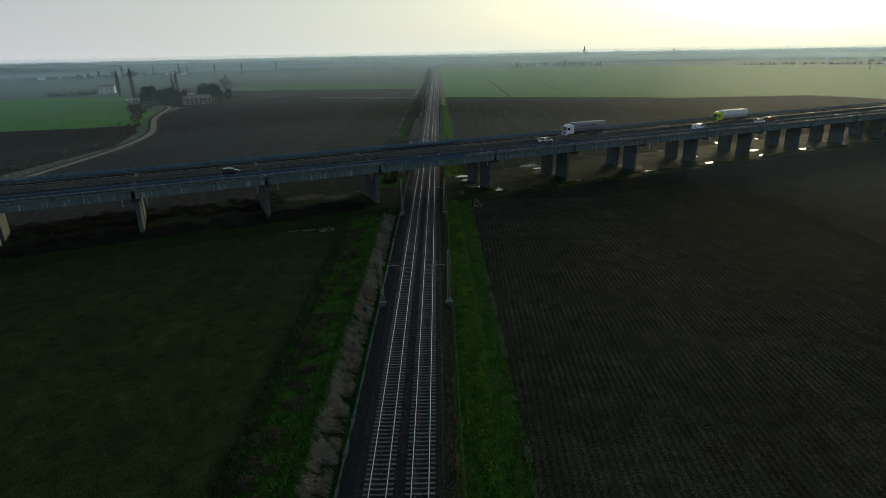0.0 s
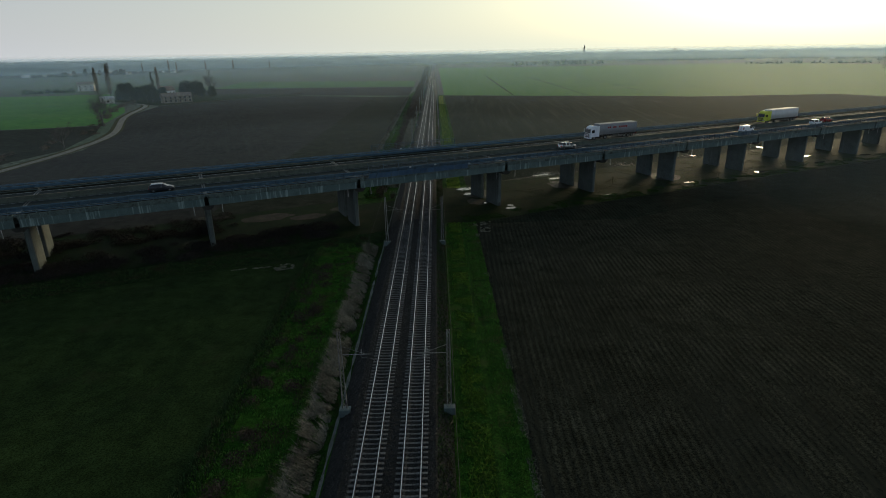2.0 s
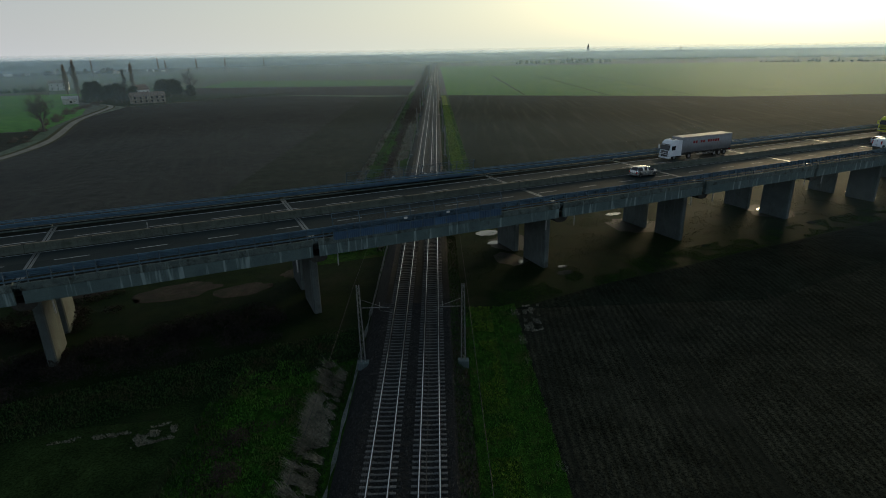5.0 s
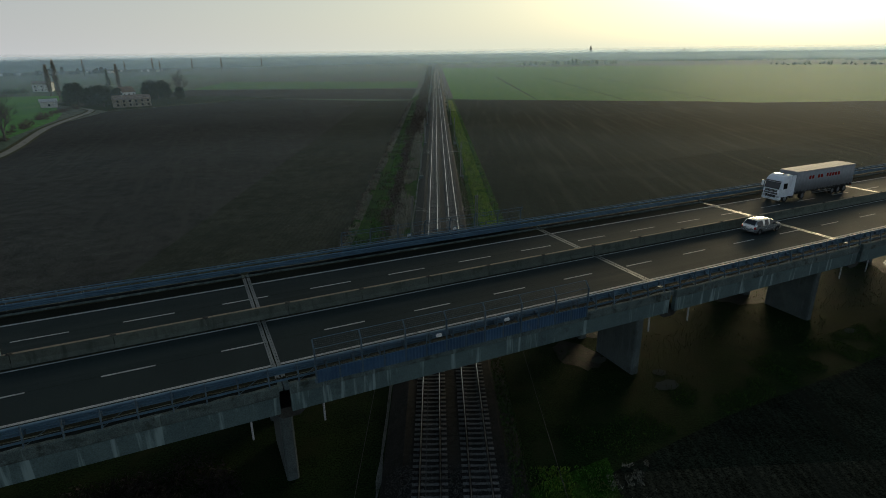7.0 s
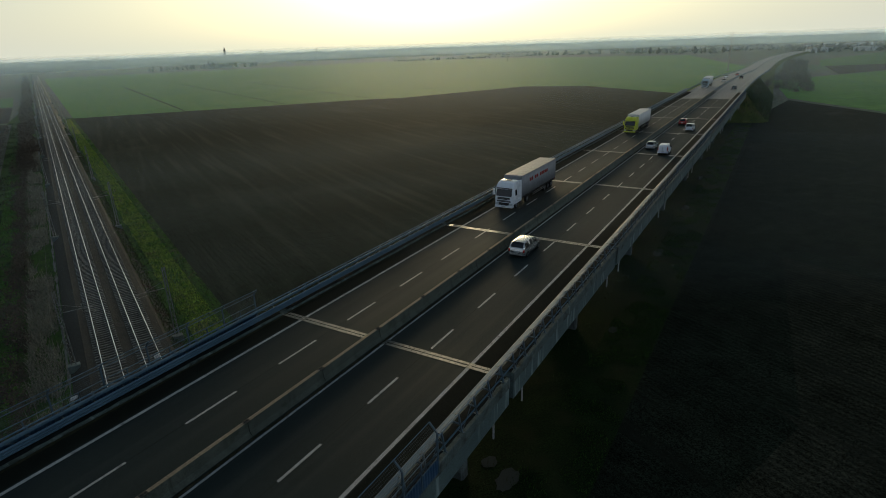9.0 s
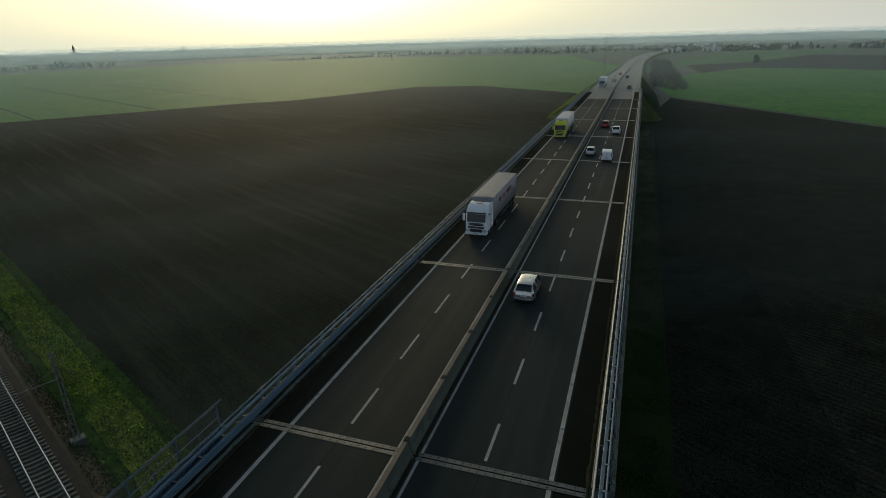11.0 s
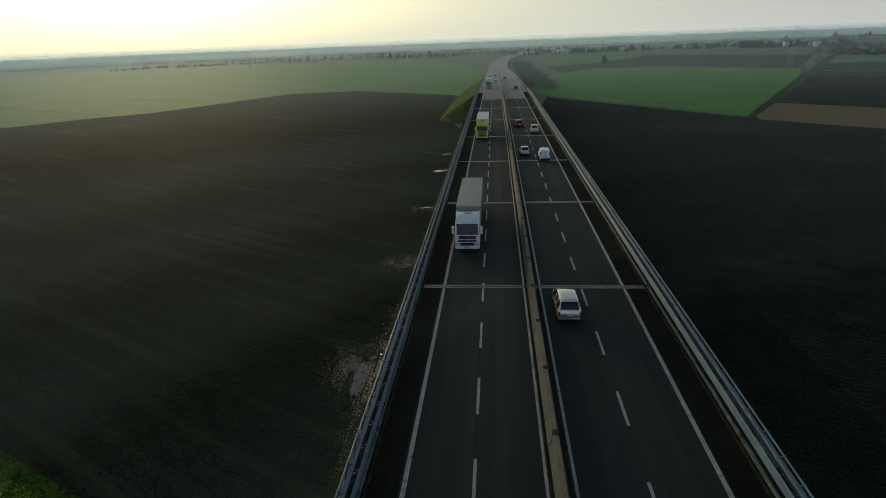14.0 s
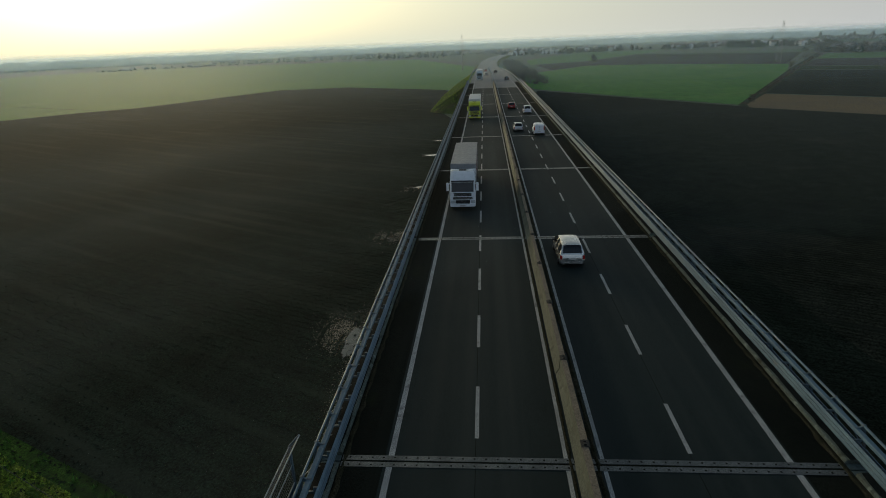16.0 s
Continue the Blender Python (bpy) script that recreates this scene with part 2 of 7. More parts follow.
M = {
    "soil_dark": surf("ploughed_soil", (0.0126, 0.0166, 0.0112), (0.0208, 0.0264, 0.0180), 14, 0.88, 0.6, 0.16, mid=3.0, rows=(0.78, 3, 0.25), tracks=((0.0170, 0.0195, 0.0142), 0.5, 0.75, 3, 0.4, 0.02), spec=0.012, grit=0.9, wear=((0.044, 0.048, 0.034), 22, 0.60, 0.80)),
    "soil_brown": surf("brown_ploughed_soil", (0.0228, 0.0243, 0.0163), (0.0374, 0.0387, 0.0264), 14, 0.88, 0.6, 0.16, mid=3.0, rows=(0.78, 3, 0.42), tracks=((0.0243, 0.0260, 0.0189), 0.5, 0.75, 3, 0.4, 0.02), spec=0.012, grit=0.9, wear=((0.0628, 0.0640, 0.0453), 22, 0.60, 0.80)),
    "soil_mid": surf("mid_ploughed_soil", (0.0187, 0.0207, 0.0139), (0.0307, 0.0330, 0.0226), 14, 0.88, 0.6, 0.16, mid=3.0, rows=(0.78, 3, 0.42), tracks=((0.0199, 0.0222, 0.0162), 0.5, 0.75, 3, 0.4, 0.02), spec=0.012, grit=0.9, wear=((0.0515, 0.0546, 0.0387), 22, 0.60, 0.80)),
    "soil": surf("harrowed_soil", (0.0080, 0.0148, 0.0100), (0.0140, 0.0226, 0.0154), 25, 0.9, 0.35, 0.17, mid=2.5, rows=(2.4, 4.0, 0.10), tracks=((0.032, 0.042, 0.030), 0.50, 0.75, 4, 0.4, 0.018), spec=0.018, grit=1.0, wear=((0.036, 0.047, 0.034), 45, 0.56, 0.78)),
    "soil_left": surf("winter_fallow_soil", (0.026, 0.0275, 0.0260), (0.042, 0.0425, 0.0390), 30, 0.9, 0.4, 0.18, mid=3.0, rows=(1.6, -20, 0.05), tracks=((0.043, 0.045, 0.040), 0.52, 0.74, -20, 0.5, 0.02), spec=0.03, grit=0.8, wear=((0.072, 0.078, 0.062), 40, 0.6, 0.85)),
    "ochre": surf("stubble_field", (0.0914, 0.0628, 0.0218), (0.1341, 0.0914, 0.0311), 20, 0.85, 0.6, 0.4, spec=0.3),
    "crop_dim": surf("thin_winter_crop", (0.0158, 0.0285, 0.0090), (0.0265, 0.0440, 0.0130), 9, 0.8, 0.5, 0.14, mid=2.2, rows=(0.5, 10, 0.08), spec=0.02, grit=0.6, wear=((0.041, 0.042, 0.020), 14, 0.58, 0.8)),
    "crop": surf("young_green_crop", (0.056, 0.178, 0.026), (0.092, 0.236, 0.040), 30, 0.75, 0.6, 0.3, mid=4.0, rows=(2.5, 4, 0.10), spec=0.06, grit=0.5, wear=((0.125, 0.225, 0.058), 60, 0.55, 0.8), tracks=((0.105, 0.225, 0.042), 0.5, 0.75, 4, 0.3, 0.012)),
    # duller copy of the crop for far fields, haze put into its colour
    "crop_hazed": surf("hazed_green_crop", (0.046, 0.128, 0.030), (0.072, 0.168, 0.044), 30, 0.75, 0.6, 0.3, mid=4.0, rows=(2.5, 4, 0.10), spec=0.06, grit=0.5, wear=((0.095, 0.160, 0.062), 60, 0.55, 0.8), tracks=((0.085, 0.165, 0.046), 0.5, 0.75, 4, 0.3, 0.012)),
    # greens greyed for the far plain, distance haze put into the colour
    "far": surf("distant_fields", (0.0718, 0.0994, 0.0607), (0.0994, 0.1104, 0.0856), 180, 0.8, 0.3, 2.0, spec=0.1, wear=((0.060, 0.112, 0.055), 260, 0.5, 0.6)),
    "grass": surf("verge_grass", (0.012, 0.042, 0.005), (0.040, 0.094, 0.011), 1.6, 0.85, 1.0, 0.12, spec=0.03, mid=0.6, wear=((0.052, 0.058, 0.020), 3.2, 0.56, 0.70), tracks=((0.016, 0.036, 0.006), 0.55, 0.7, 0, 0.9, 0.05)),
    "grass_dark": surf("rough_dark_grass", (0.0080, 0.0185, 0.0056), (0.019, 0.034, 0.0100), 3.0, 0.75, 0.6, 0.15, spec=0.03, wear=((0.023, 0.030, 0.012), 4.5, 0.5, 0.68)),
    "earth": surf("bare_damp_earth", (0.022, 0.018, 0.012), (0.052, 0.043, 0.030), 2.2, 0.85, 0.8, 0.15, spec=0.2, grit=0.8, mid=0.8, wear=((0.016, 0.022, 0.009), 1.6, 0.48, 0.62)),
    "mud": surf("wet_dark_mud", (0.010, 0.0105, 0.007), (0.024, 0.022, 0.015), 1.4, 0.7, 0.6, 0.12, spec=0.3, grit=0.8, mid=0.7, wear=((0.012, 0.020, 0.007), 1.2, 0.48, 0.62)),
    "dry_verge": surf("dry_road_verge", (0.030, 0.040, 0.016), (0.078, 0.072, 0.036), 2.4, 0.9, 0.6, 0.15, spec=0.03, mid=0.9, wear=((0.105, 0.090, 0.052), 2.0, 0.54, 0.68)),
    "soil_strip": surf("tilled_strip_soil", (0.023, 0.027, 0.019), (0.036, 0.040, 0.029), 16, 0.9, 0.5, 0.16, mid=3.0, rows=(0.9, 2, 0.15), spec=0.02, grit=0.9, wear=((0.046, 0.052, 0.036), 24, 0.6, 0.8)),
    "ballast": surf("railway_ballast", (0.0105, 0.0112, 0.0105), (0.0240, 0.0242, 0.0222), 1.6, 0.85, 1.0, 0.08, spec=0.2, grit=1.0, mid=0.4, wear=((0.024, 0.022, 0.018), 3, 0.5, 0.7)),
    "sleeper": surf("concrete_sleeper", (0.085, 0.087, 0.083), (0.150, 0.152, 0.146), 1.2, 0.8, 0.4, 0.05, per_piece=0.25),
    "rail": surf("rail_steel", (0.060, 0.045, 0.036), (0.11, 0.085, 0.07), 2.0, 0.6, 0.2, 0.05, metal=0.2),
    "rail_top": plain("polished_rail_head", (0.80, 0.80, 0.78), 0.28, 1.0),
    "asphalt": surf("road_asphalt", (0.0180, 0.0262, 0.0262), (0.0235, 0.0330, 0.0320), 7, 0.72, 0.4, 0.03, spec=0.08, grit=0.6, tracks=((0.034, 0.043, 0.041), 0.48, 0.72, -24, 0.015, 0.62), wear=((0.0125, 0.0185, 0.0190), 12, 0.52, 0.78)),
    "asphalt_new": surf("pale_road_asphalt", (0.1715, 0.1715, 0.1715), (0.2243, 0.2243, 0.2177), 9, 0.7, 0.3, 0.03),
    "shoulder": surf("dark_shoulder_asphalt", (0.0098, 0.0120, 0.0098), (0.0165, 0.0190, 0.0150), 4, 0.85, 0.5, 0.04, spec=0.02, wear=((0.021, 0.026, 0.013), 3, 0.60, 0.8), tracks=((0.022, 0.024, 0.019), 0.55, 0.7, -24, 0.02, 0.9)),
    "paint": surf("worn_road_paint", (0.2658, 0.2737, 0.269), (0.4222, 0.4301, 0.4222), 1.2, 0.7, 0.2, 0.03, wear=((0.1094, 0.1094, 0.1094), 0.7, 0.58, 0.72)),
    "joint": surf("expansion_joint", (0.0808, 0.087, 0.085), (0.1615, 0.17, 0.165), 0.8, 0.36, 0.4, 0.06, metal=0.6, grit=0.5),
    "kerb_moss": surf("mossy_kerb_top", (0.007, 0.011, 0.012), (0.015, 0.020, 0.021), 0.7, 0.9, 0.8, 0.06, grit=0.6, spec=0.05, wear=((0.06, 0.076, 0.074), 0.6, 0.62, 0.74)),
    "path": surf("pale_gravel_path", (0.090, 0.098, 0.090), (0.165, 0.172, 0.155), 1.2, 0.9, 0.6, 0.06, grit=0.7, wear=((0.03, 0.045, 0.018), 1.6, 0.52, 0.66)),
    # brighter, yellower verge grass, the low sun behind it put into the colour
    "grass_sunny": surf("sunny_verge_grass", (0.105, 0.165, 0.018), (0.205, 0.245, 0.030), 3.0, 0.85, 1.0, 0.14, spec=0.03, mid=0.9, grit=1.0, wear=((0.045, 0.092, 0.012), 2.2, 0.46, 0.60)),
    "concrete": surf("weathered_concrete", (0.070, 0.096, 0.094), (0.118, 0.152, 0.148), 3.0, 0.82, 0.3, 0.08, grit=0.3, wear=((0.050, 0.062, 0.056), 1.7, 0.58, 0.80), streak=((0.19, 0.235, 0.225), 0.62, 0.74)),
    "pier": surf("stained_pier_concrete", (0.0624, 0.0780, 0.0754), (0.1040, 0.1274, 0.1222), 2.4, 0.85, 0.3, 0.08, grit=0.4, wear=((0.0390, 0.0442, 0.0364), 1.5, 0.56, 0.76), streak=((0.1300, 0.1560, 0.1495), 0.60, 0.74)),
    "concrete_edge": surf("mossy_concrete_edge", a=(0.062, 0.086, 0.078), b=(0.118, 0.148, 0.134), size=0.9, rough=0.85, bump=0.6, grain=0.06, grit=0.5, streak=((0.21, 0.26, 0.24), 0.62, 0.72), wear=((0.026, 0.032, 0.022), 0.8, 0.52, 0.68)),
    "fascia": surf("streaked_concrete_fascia", (0.066, 0.100, 0.098), (0.104, 0.148, 0.142), 2.2, 0.82, 0.3, 0.08, grit=0.3, wear=((0.040, 0.052, 0.046), 1.2, 0.58, 0.78), streak=((0.24, 0.31, 0.295), 0.57, 0.67)),
    # darker than the pier concrete
    "cap": surf("dark_mottled_concrete", (0.022, 0.022, 0.018), (0.050, 0.048, 0.040), 1.5, 0.85, 0.4, 0.1, grit=0.5),
    "steel_dark": surf("weathered_steel_posts", (0.062, 0.098, 0.126), (0.095, 0.140, 0.170), 1.0, 0.55, 0.2, 0.08, metal=0.1, grit=0.3, wear=((0.12, 0.105, 0.085), 0.6, 0.6, 0.75)),
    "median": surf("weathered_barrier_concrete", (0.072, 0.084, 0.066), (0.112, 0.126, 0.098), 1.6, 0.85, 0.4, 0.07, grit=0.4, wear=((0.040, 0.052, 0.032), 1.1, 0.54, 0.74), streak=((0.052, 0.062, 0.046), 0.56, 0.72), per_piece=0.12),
    # warmer, paler barrier concrete with the sunlight put into its colour
    "median_top": surf("sunlit_barrier_top", (0.150, 0.124, 0.086), (0.225, 0.185, 0.130), 1.4, 0.85, 0.3, 0.07, grit=0.4, wear=((0.085, 0.080, 0.056), 0.9, 0.56, 0.74)),
    "dirt": surf("kerbside_dirt_and_moss", (0.020, 0.021, 0.012), (0.050, 0.046, 0.030), 0.5, 0.95, 1.0, 0.06, spec=0.05),
    "steel": surf("galvanised_blue_steel", (0.068, 0.124, 0.180), (0.100, 0.172, 0.232), 1.5, 0.5, 0.15, 0.1, metal=0.1, grit=0.15, wear=((0.1008, 0.108, 0.1118), 0.9, 0.63, 0.75)),
    "panel": surf("blue_screen_panel", (0.0317, 0.0727, 0.1373), (0.0528, 0.1062, 0.1794), 1.3, 0.5, 0.1, 0.1, wear=((0.1055, 0.1229, 0.1266), 0.8, 0.62, 0.75), grit=0.12, per_piece=0.2),
    "mast": surf("galvanised_mast", (0.184, 0.184, 0.1782), (0.299, 0.299, 0.2875), 1.0, 0.5, 0.2, 0.1, metal=0.6),
    "water": plain("muddy_water", (0.075, 0.080, 0.068), 0.04),
    "gravel_road": surf("pale_dirt_road", (0.125, 0.118, 0.098), (0.215, 0.205, 0.172), 3, 0.9, 0.5, 0.1, wear=((0.05, 0.07, 0.035), 2.5, 0.55, 0.7)),
}


# ---- building helpers ----
def part(name, bm, material, parent=None, label="", smooth=False):
    me = bpy.data.meshes.new(name)
    bm.to_mesh(me)
    bm.free()
    for i in ([material] if not isinstance(material, (list, tuple)) else material):
        me.materials.append(i)
    if smooth:
        for f in me.polygons:
            f.use_smooth = True
    ob = new(name, me)
    ob.parent = parent
    if label:
        ob["label"] = label
    return ob


def again(ob, name, m, parent=None):
    """Another object on the same mesh."""
    o = new(name, ob.data)
    o.parent = parent or ob.parent
    o.matrix_basis = m
    return o


def holder(name, m=None):
    ob = new(name)
    if m is not None:
        ob.matrix_basis = m
    return ob


def box(bm, x0, y0, z0, x1, y1, z1, m=None, mat=0):
    c = [(x, y, z) for z in (z0, z1) for y in (y0, y1) for x in (x0, x1)]
    v = [bm.verts.new(m @ Vector(p) if m else p) for p in c]
    for f in ((0, 2, 3, 1), (4, 5, 7, 6), (0, 1, 5, 4), (1, 3, 7, 5), (3, 2, 6, 7), (2, 0, 4, 6)):
        bm.faces.new([v[i] for i in f]).material_index = mat
    return v


def bar(bm, a, b, w, h=None, mat=0):
    """A square bar from a to b."""
    a, b = Vector(a), Vector(b)
    q = (b - a).to_track_quat("Z", "Y").to_matrix().to_4x4()
    box(bm, -w / 2, -(h or w) / 2, 0, w / 2, (h or w) / 2, (b - a).length, Matrix.Translation(a) @ q, mat)


def tube(bm, pts, radii, sides=6, mat=0, close=True):
    """A round tube along points, with a radius for each."""
    rings = []
    pts = [Vector(p) for p in pts]
    for i, p in enumerate(pts):
        d = (pts[min(i + 1, len(pts) - 1)] - pts[max(i - 1, 0)]).normalized()
        q = d.to_track_quat("Z", "Y").to_matrix()
        r = radii[i] if isinstance(radii, (list, tuple)) else radii
        rings.append([bm.verts.new(p + q @ Vector((r * math.cos(k * math.tau / sides), r * math.sin(k * math.tau / sides), 0))) for k in range(sides)])
    for a, b in zip(rings, rings[1:]):
        for k in range(sides):
            bm.faces.new((a[k], a[(k + 1) % sides], b[(k + 1) % sides], b[k])).material_index = mat
    if close:
        bm.faces.new(rings[0][::-1]).material_index = mat
        bm.faces.new(rings[-1]).material_index = mat


def extrude(bm, profile, stations, mat=0, caps=True):
    """A closed profile of (across, up) carried along stations of (along, across offset, up offset)."""
    rings = [[bm.verts.new((s, o + y, up + z)) for y, z in profile] for s, o, up in stations]
    k = len(profile)
    for a, b in zip(rings, rings[1:]):
        for i in range(k):
            bm.faces.new((a[i], a[(i + 1) % k], b[(i + 1) % k], b[i])).material_index = mat
    if caps:
        bm.faces.new(rings[0][::-1]).material_index = mat
        bm.faces.new(rings[-1]).material_index = mat


def sheet(name, outline, z, material, label, category="field", cell=0, rough=0.0, kind="structure"):
    """A piece of land from its outline; with a cell size it is a grid with uneven relief."""
    bm = bmesh.new()
    bm.faces.new([bm.verts.new((x, y, z)) for x, y in outline])
    bmesh.ops.triangulate(bm, faces=bm.faces[:])
    bm.normal_update()
    bmesh.ops.reverse_faces(bm, faces=[f for f in bm.faces if f.normal.z < 0])
    ob = part(name, bm, material)
    return tagged(ob, label, category, kind=kind)


BRIDGE = pose(0, 0, 0, 0, 0, 24.117) @ pose(0, 144.784, 0)          # along s, across d
RAILS = pose(-3.925, 0, 0, 0, 0, -0.128)                        # across x, along y
DECK = 10.67                                                   # road surface


def on_bridge(s, d, z=0.0):
    return BRIDGE @ Vector((s, d, z))


def B2(*pts):
    return [tuple(on_bridge(s, d)[:2]) for s, d in pts]


# ---- land ----
bm = bmesh.new()
R0 = 4700
ring = [bm.verts.new((R0 * math.cos(a * math.tau / 64), 200 + R0 * math.sin(a * math.tau / 64), -0.02)) for a in range(64)]
bm.faces.new(ring)
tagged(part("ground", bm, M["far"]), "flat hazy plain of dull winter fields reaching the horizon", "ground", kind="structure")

sheet("field_1", [(8.4, -160), (8.4, 144.2)] + B2((80, -15.5), (200, -15), (300, -14)) + [(292, 262), (232, 164), (205, 105), (150, -20), (110, -160)], 0.05, M["soil_dark"], "dark freshly ploughed brown field with fine furrows beside the railway")
edges = []
for x0 in (46, 84):
    edges.append([(x0 - 0.0524 * (y - 60) + 0.5 * noise.noise((y / 9, x0, 0)), y) for y in range(-160, 150, 2)])
sheet("field_1_west", [(8.4, -160), (8.4, 144.2), (40.5, 145.5)] + edges[0][::-1], 0.058, M["soil_brown"], "brown ploughed strip of the field along the railway")
sheet("field_1_middle", [(p[0] + 0.02, p[1]) for p in edges[0]] + [(41, 145.6), (79, 165)] + edges[1][::-1], 0.057, M["soil_mid"], "middle strip of the ploughed field with fine furrows")
sheet("field_2", [(-20, -160), (-20.5, 97), (-22, 124)] + B2((20, -19.5), (-20, -19.5), (-120, -22)) + [(-260, -20), (-260, -160)], 0.05, M["crop_dim"], "thin dark green winter crop on damp soil")
sheet("field_3", [(8.3, 180)] + B2((90, 15.5), (150, 15), (215, 15.4), (266, 15.4), (280, 19), (300, 23.5), (380, 22)) + [(302, 324), (312, 404), (288, 443), (183, 443), (160, 455), (79, 476), (8, 496)], 0.05, M["soil"], "broad harrowed brown field with faint furrows beyond the viaduct")
sheet("field_4", [(8, 496), (79, 476), (160, 455), (183, 443), (288, 443), (312, 404), (296, 322)] + B2((390, 21), (420, 20), (560, 16), (700, 14)) + [(900, 700), (700, 1200), (10, 1250)], 0.06, M["crop"], "wide young green crop field fading into the haze")
sheet("field_5", [(-50, 152), (-20.5, 165), (-20.5, 492), (-49, 494)], 0.06, M["soil_strip"], "dark ploughed strip along the railway scrub")
sheet("field_6", [(-50, 152), (-49, 494), (-113, 520), (-146, 504), (-194, 443), (-183, 380), (-148, 297), (-134, 250), (-134, 205), (-140, 130), (-125, 118)], 0.05, M["soil_left"], "bare brown fallow field beside the farm road")
sheet("field_7", [(-20.5, 622), (-228, 646), (-246, 787), (-22, 740)], 0.06, M["crop_hazed"], "long strip of green crop across the plain")
sheet("field_8", [(-20.5, 500), (-113, 524), (-228, 530), (-228, 642), (-20.5, 618)], 0.04, M["soil_left"], "dull grey-brown strip of tilled soil")
sheet("farm_yard", [(-113, 521), (-146, 505), (-194, 445), (-204, 452), (-225, 472), (-262, 498), (-262, 545), (-180, 562), (-113, 532)], 0.052, M["grass_dark"], "rough dark grass round the farm buildings", "farmyard")
sheet("field_9", [(-199, 322), (-173, 333), (-196, 400), (-214, 434), (-262, 500), (-304, 586), (-380, 572), (-620, 560), (-560, 250)], 0.06, M["crop"], "green crop field beside the farm road")
sheet("field_10", [(-146, 215), (-142, 250), (-156, 297), (-172, 330), (-199, 320), (-560, 245), (-500, 120), (-155, 100)], 0.05, M["soil_strip"], "dark tilled field beside the farm road")
sheet("field_11", [(300, 266), (236, 164), (300, 157), (450, 141), (535, 137), (552, 190), (567, 245), (562, 304), (489, 315), (423, 323), (408, 326)], 0.06, M["crop"], "bright green crop field beyond the viaduct verge")
sheet("field_12", [(228, 160), (238, 161), (281, 155), (268, 117), (250, 60), (196, 60), (214, 125)], 0.06, M["ochre"], "ochre stubble field beside a ditch")
sheet("field_13", [(283, 154.5), (363, 145), (453, 134), (449, 95), (440, 20), (254, 20), (271, 117)], 0.05, M["soil"], "dark bare field beyond the ditch")
sheet("field_15", [(456, 133.5), (502, 128), (495, 89), (486, 20), (443, 20), (452, 95)], 0.05, M["crop_dim"], "thin dull green strip of winter crop")
sheet("field_16", [(505, 127.5), (622, 113), (616, 20), (489, 20)], 0.05, M["soil_left"], "grey-brown strip of tilled soil")
sheet("field_17", [(625, 112.5), (756, 94), (740, 20), (619, 20)], 0.05, M["crop_hazed"], "pale green strip of crop by the village")
sheet("field_14", [(490, 317), (564, 306), (570, 245), (539, 139), (800, 116), (884, 314), (667, 331), (600, 372)], 0.05, M["soil_left"], "dull brown field in the haze")
sheet("field_18", [(600, 376), (668, 334), (886, 318), (1100, 300), (1140, 470), (727, 428)], 0.05, M["crop_hazed"], "pale green field fading into the haze")
for x0, y0, x1, y1 in ((61.9, 484, 71, 829), (116.6, 473, 123.3, 809), (169.3, 462, 183, 787), (242, 448, 230, 556)):
    sheet("field_ditch", [(x0 - 0.5, y0), (x0 + 0.5, y0), (x1 + 0.8, y1), (x1 - 0.8, y1)], 0.075, M["grass_dark"], "narrow dark drainage ditch across the green crop", "ditch")
sheet("field_ditch", [(226, 161), (236, 164.5), (300, 157.4), (450, 141.4), (760, 104), (758, 98), (450, 133.5), (363, 144.5), (280, 154.5)], 0.035, M["grass_dark"], "overgrown dark ditch between the fields", "ditch")
# verges
sheet("verge_east", [(0.2, -160), (8.6, -160), (8.6, 146), (0.2, 142)], 0.03, M["grass"], "strip of bright green rough grass beside the railway", "grass verge")
sheet("verge_east_far", [(1.5, 176), (8.4, 176), (8.2, 500), (2.5, 500)], 0.03, M["grass"], "green grass strip along the railway beyond the viaduct", "grass verge")
edge_a, edge_b = [], []
for k in range(110):
    y = 176 + k * 2.9
    edge_a.append((3.0 + y * 0.0012 + 0.5 * noise.noise((y / 6, 0, 0)), y))
    edge_b.append((6.7 + 0.7 * noise.noise((y / 5, 9, 0)), y))
sheet("verge_sunny_strip", edge_a + edge_b[::-1], 0.036, M["grass_sunny"], "sunlit yellow-green strip of verge grass", "grass verge")
edge_a, edge_b = [], []
for k in range(300):
    y = -30 + k * 1.1
    mid, half = -9.62 + 0.0023 * y + 0.10 * noise.noise((y / 7, 4, 0)), 0.13 + 0.26 * noise.noise((y / 2.6, 1, 0))
    edge_a.append((mid - max(half, 0.01), y))
    edge_b.append((mid + max(half, 0.01), y))
sheet("gravel_path", edge_a + edge_b[::-1], 0.045, M["path"], "narrow ragged strip of pale gravel at the foot of the ballast", "path")
sheet("verge_west", [(-20.2, -160), (-7, -160), (-7, 135), (-22.2, 126)], 0.03, M["grass"], "rough green and brown verge beside the railway", "grass verge")
sheet("verge_west_far", [(-20.8, 160), (-7, 165), (-7, 700), (-20.8, 500)], 0.03, M["grass"], "dark scrubby verge beside the railway", "grass verge")
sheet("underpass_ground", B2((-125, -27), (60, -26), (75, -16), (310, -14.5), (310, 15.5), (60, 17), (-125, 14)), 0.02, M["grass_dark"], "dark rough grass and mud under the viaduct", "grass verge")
way = [Vector(p) for p in ((-140, 90), (-137, 178), (-136.5, 211), (-138, 250), (-148, 297.3), (-180, 369), (-204, 443.5), (-221, 464), (-240, 474))]
left, right = [], []
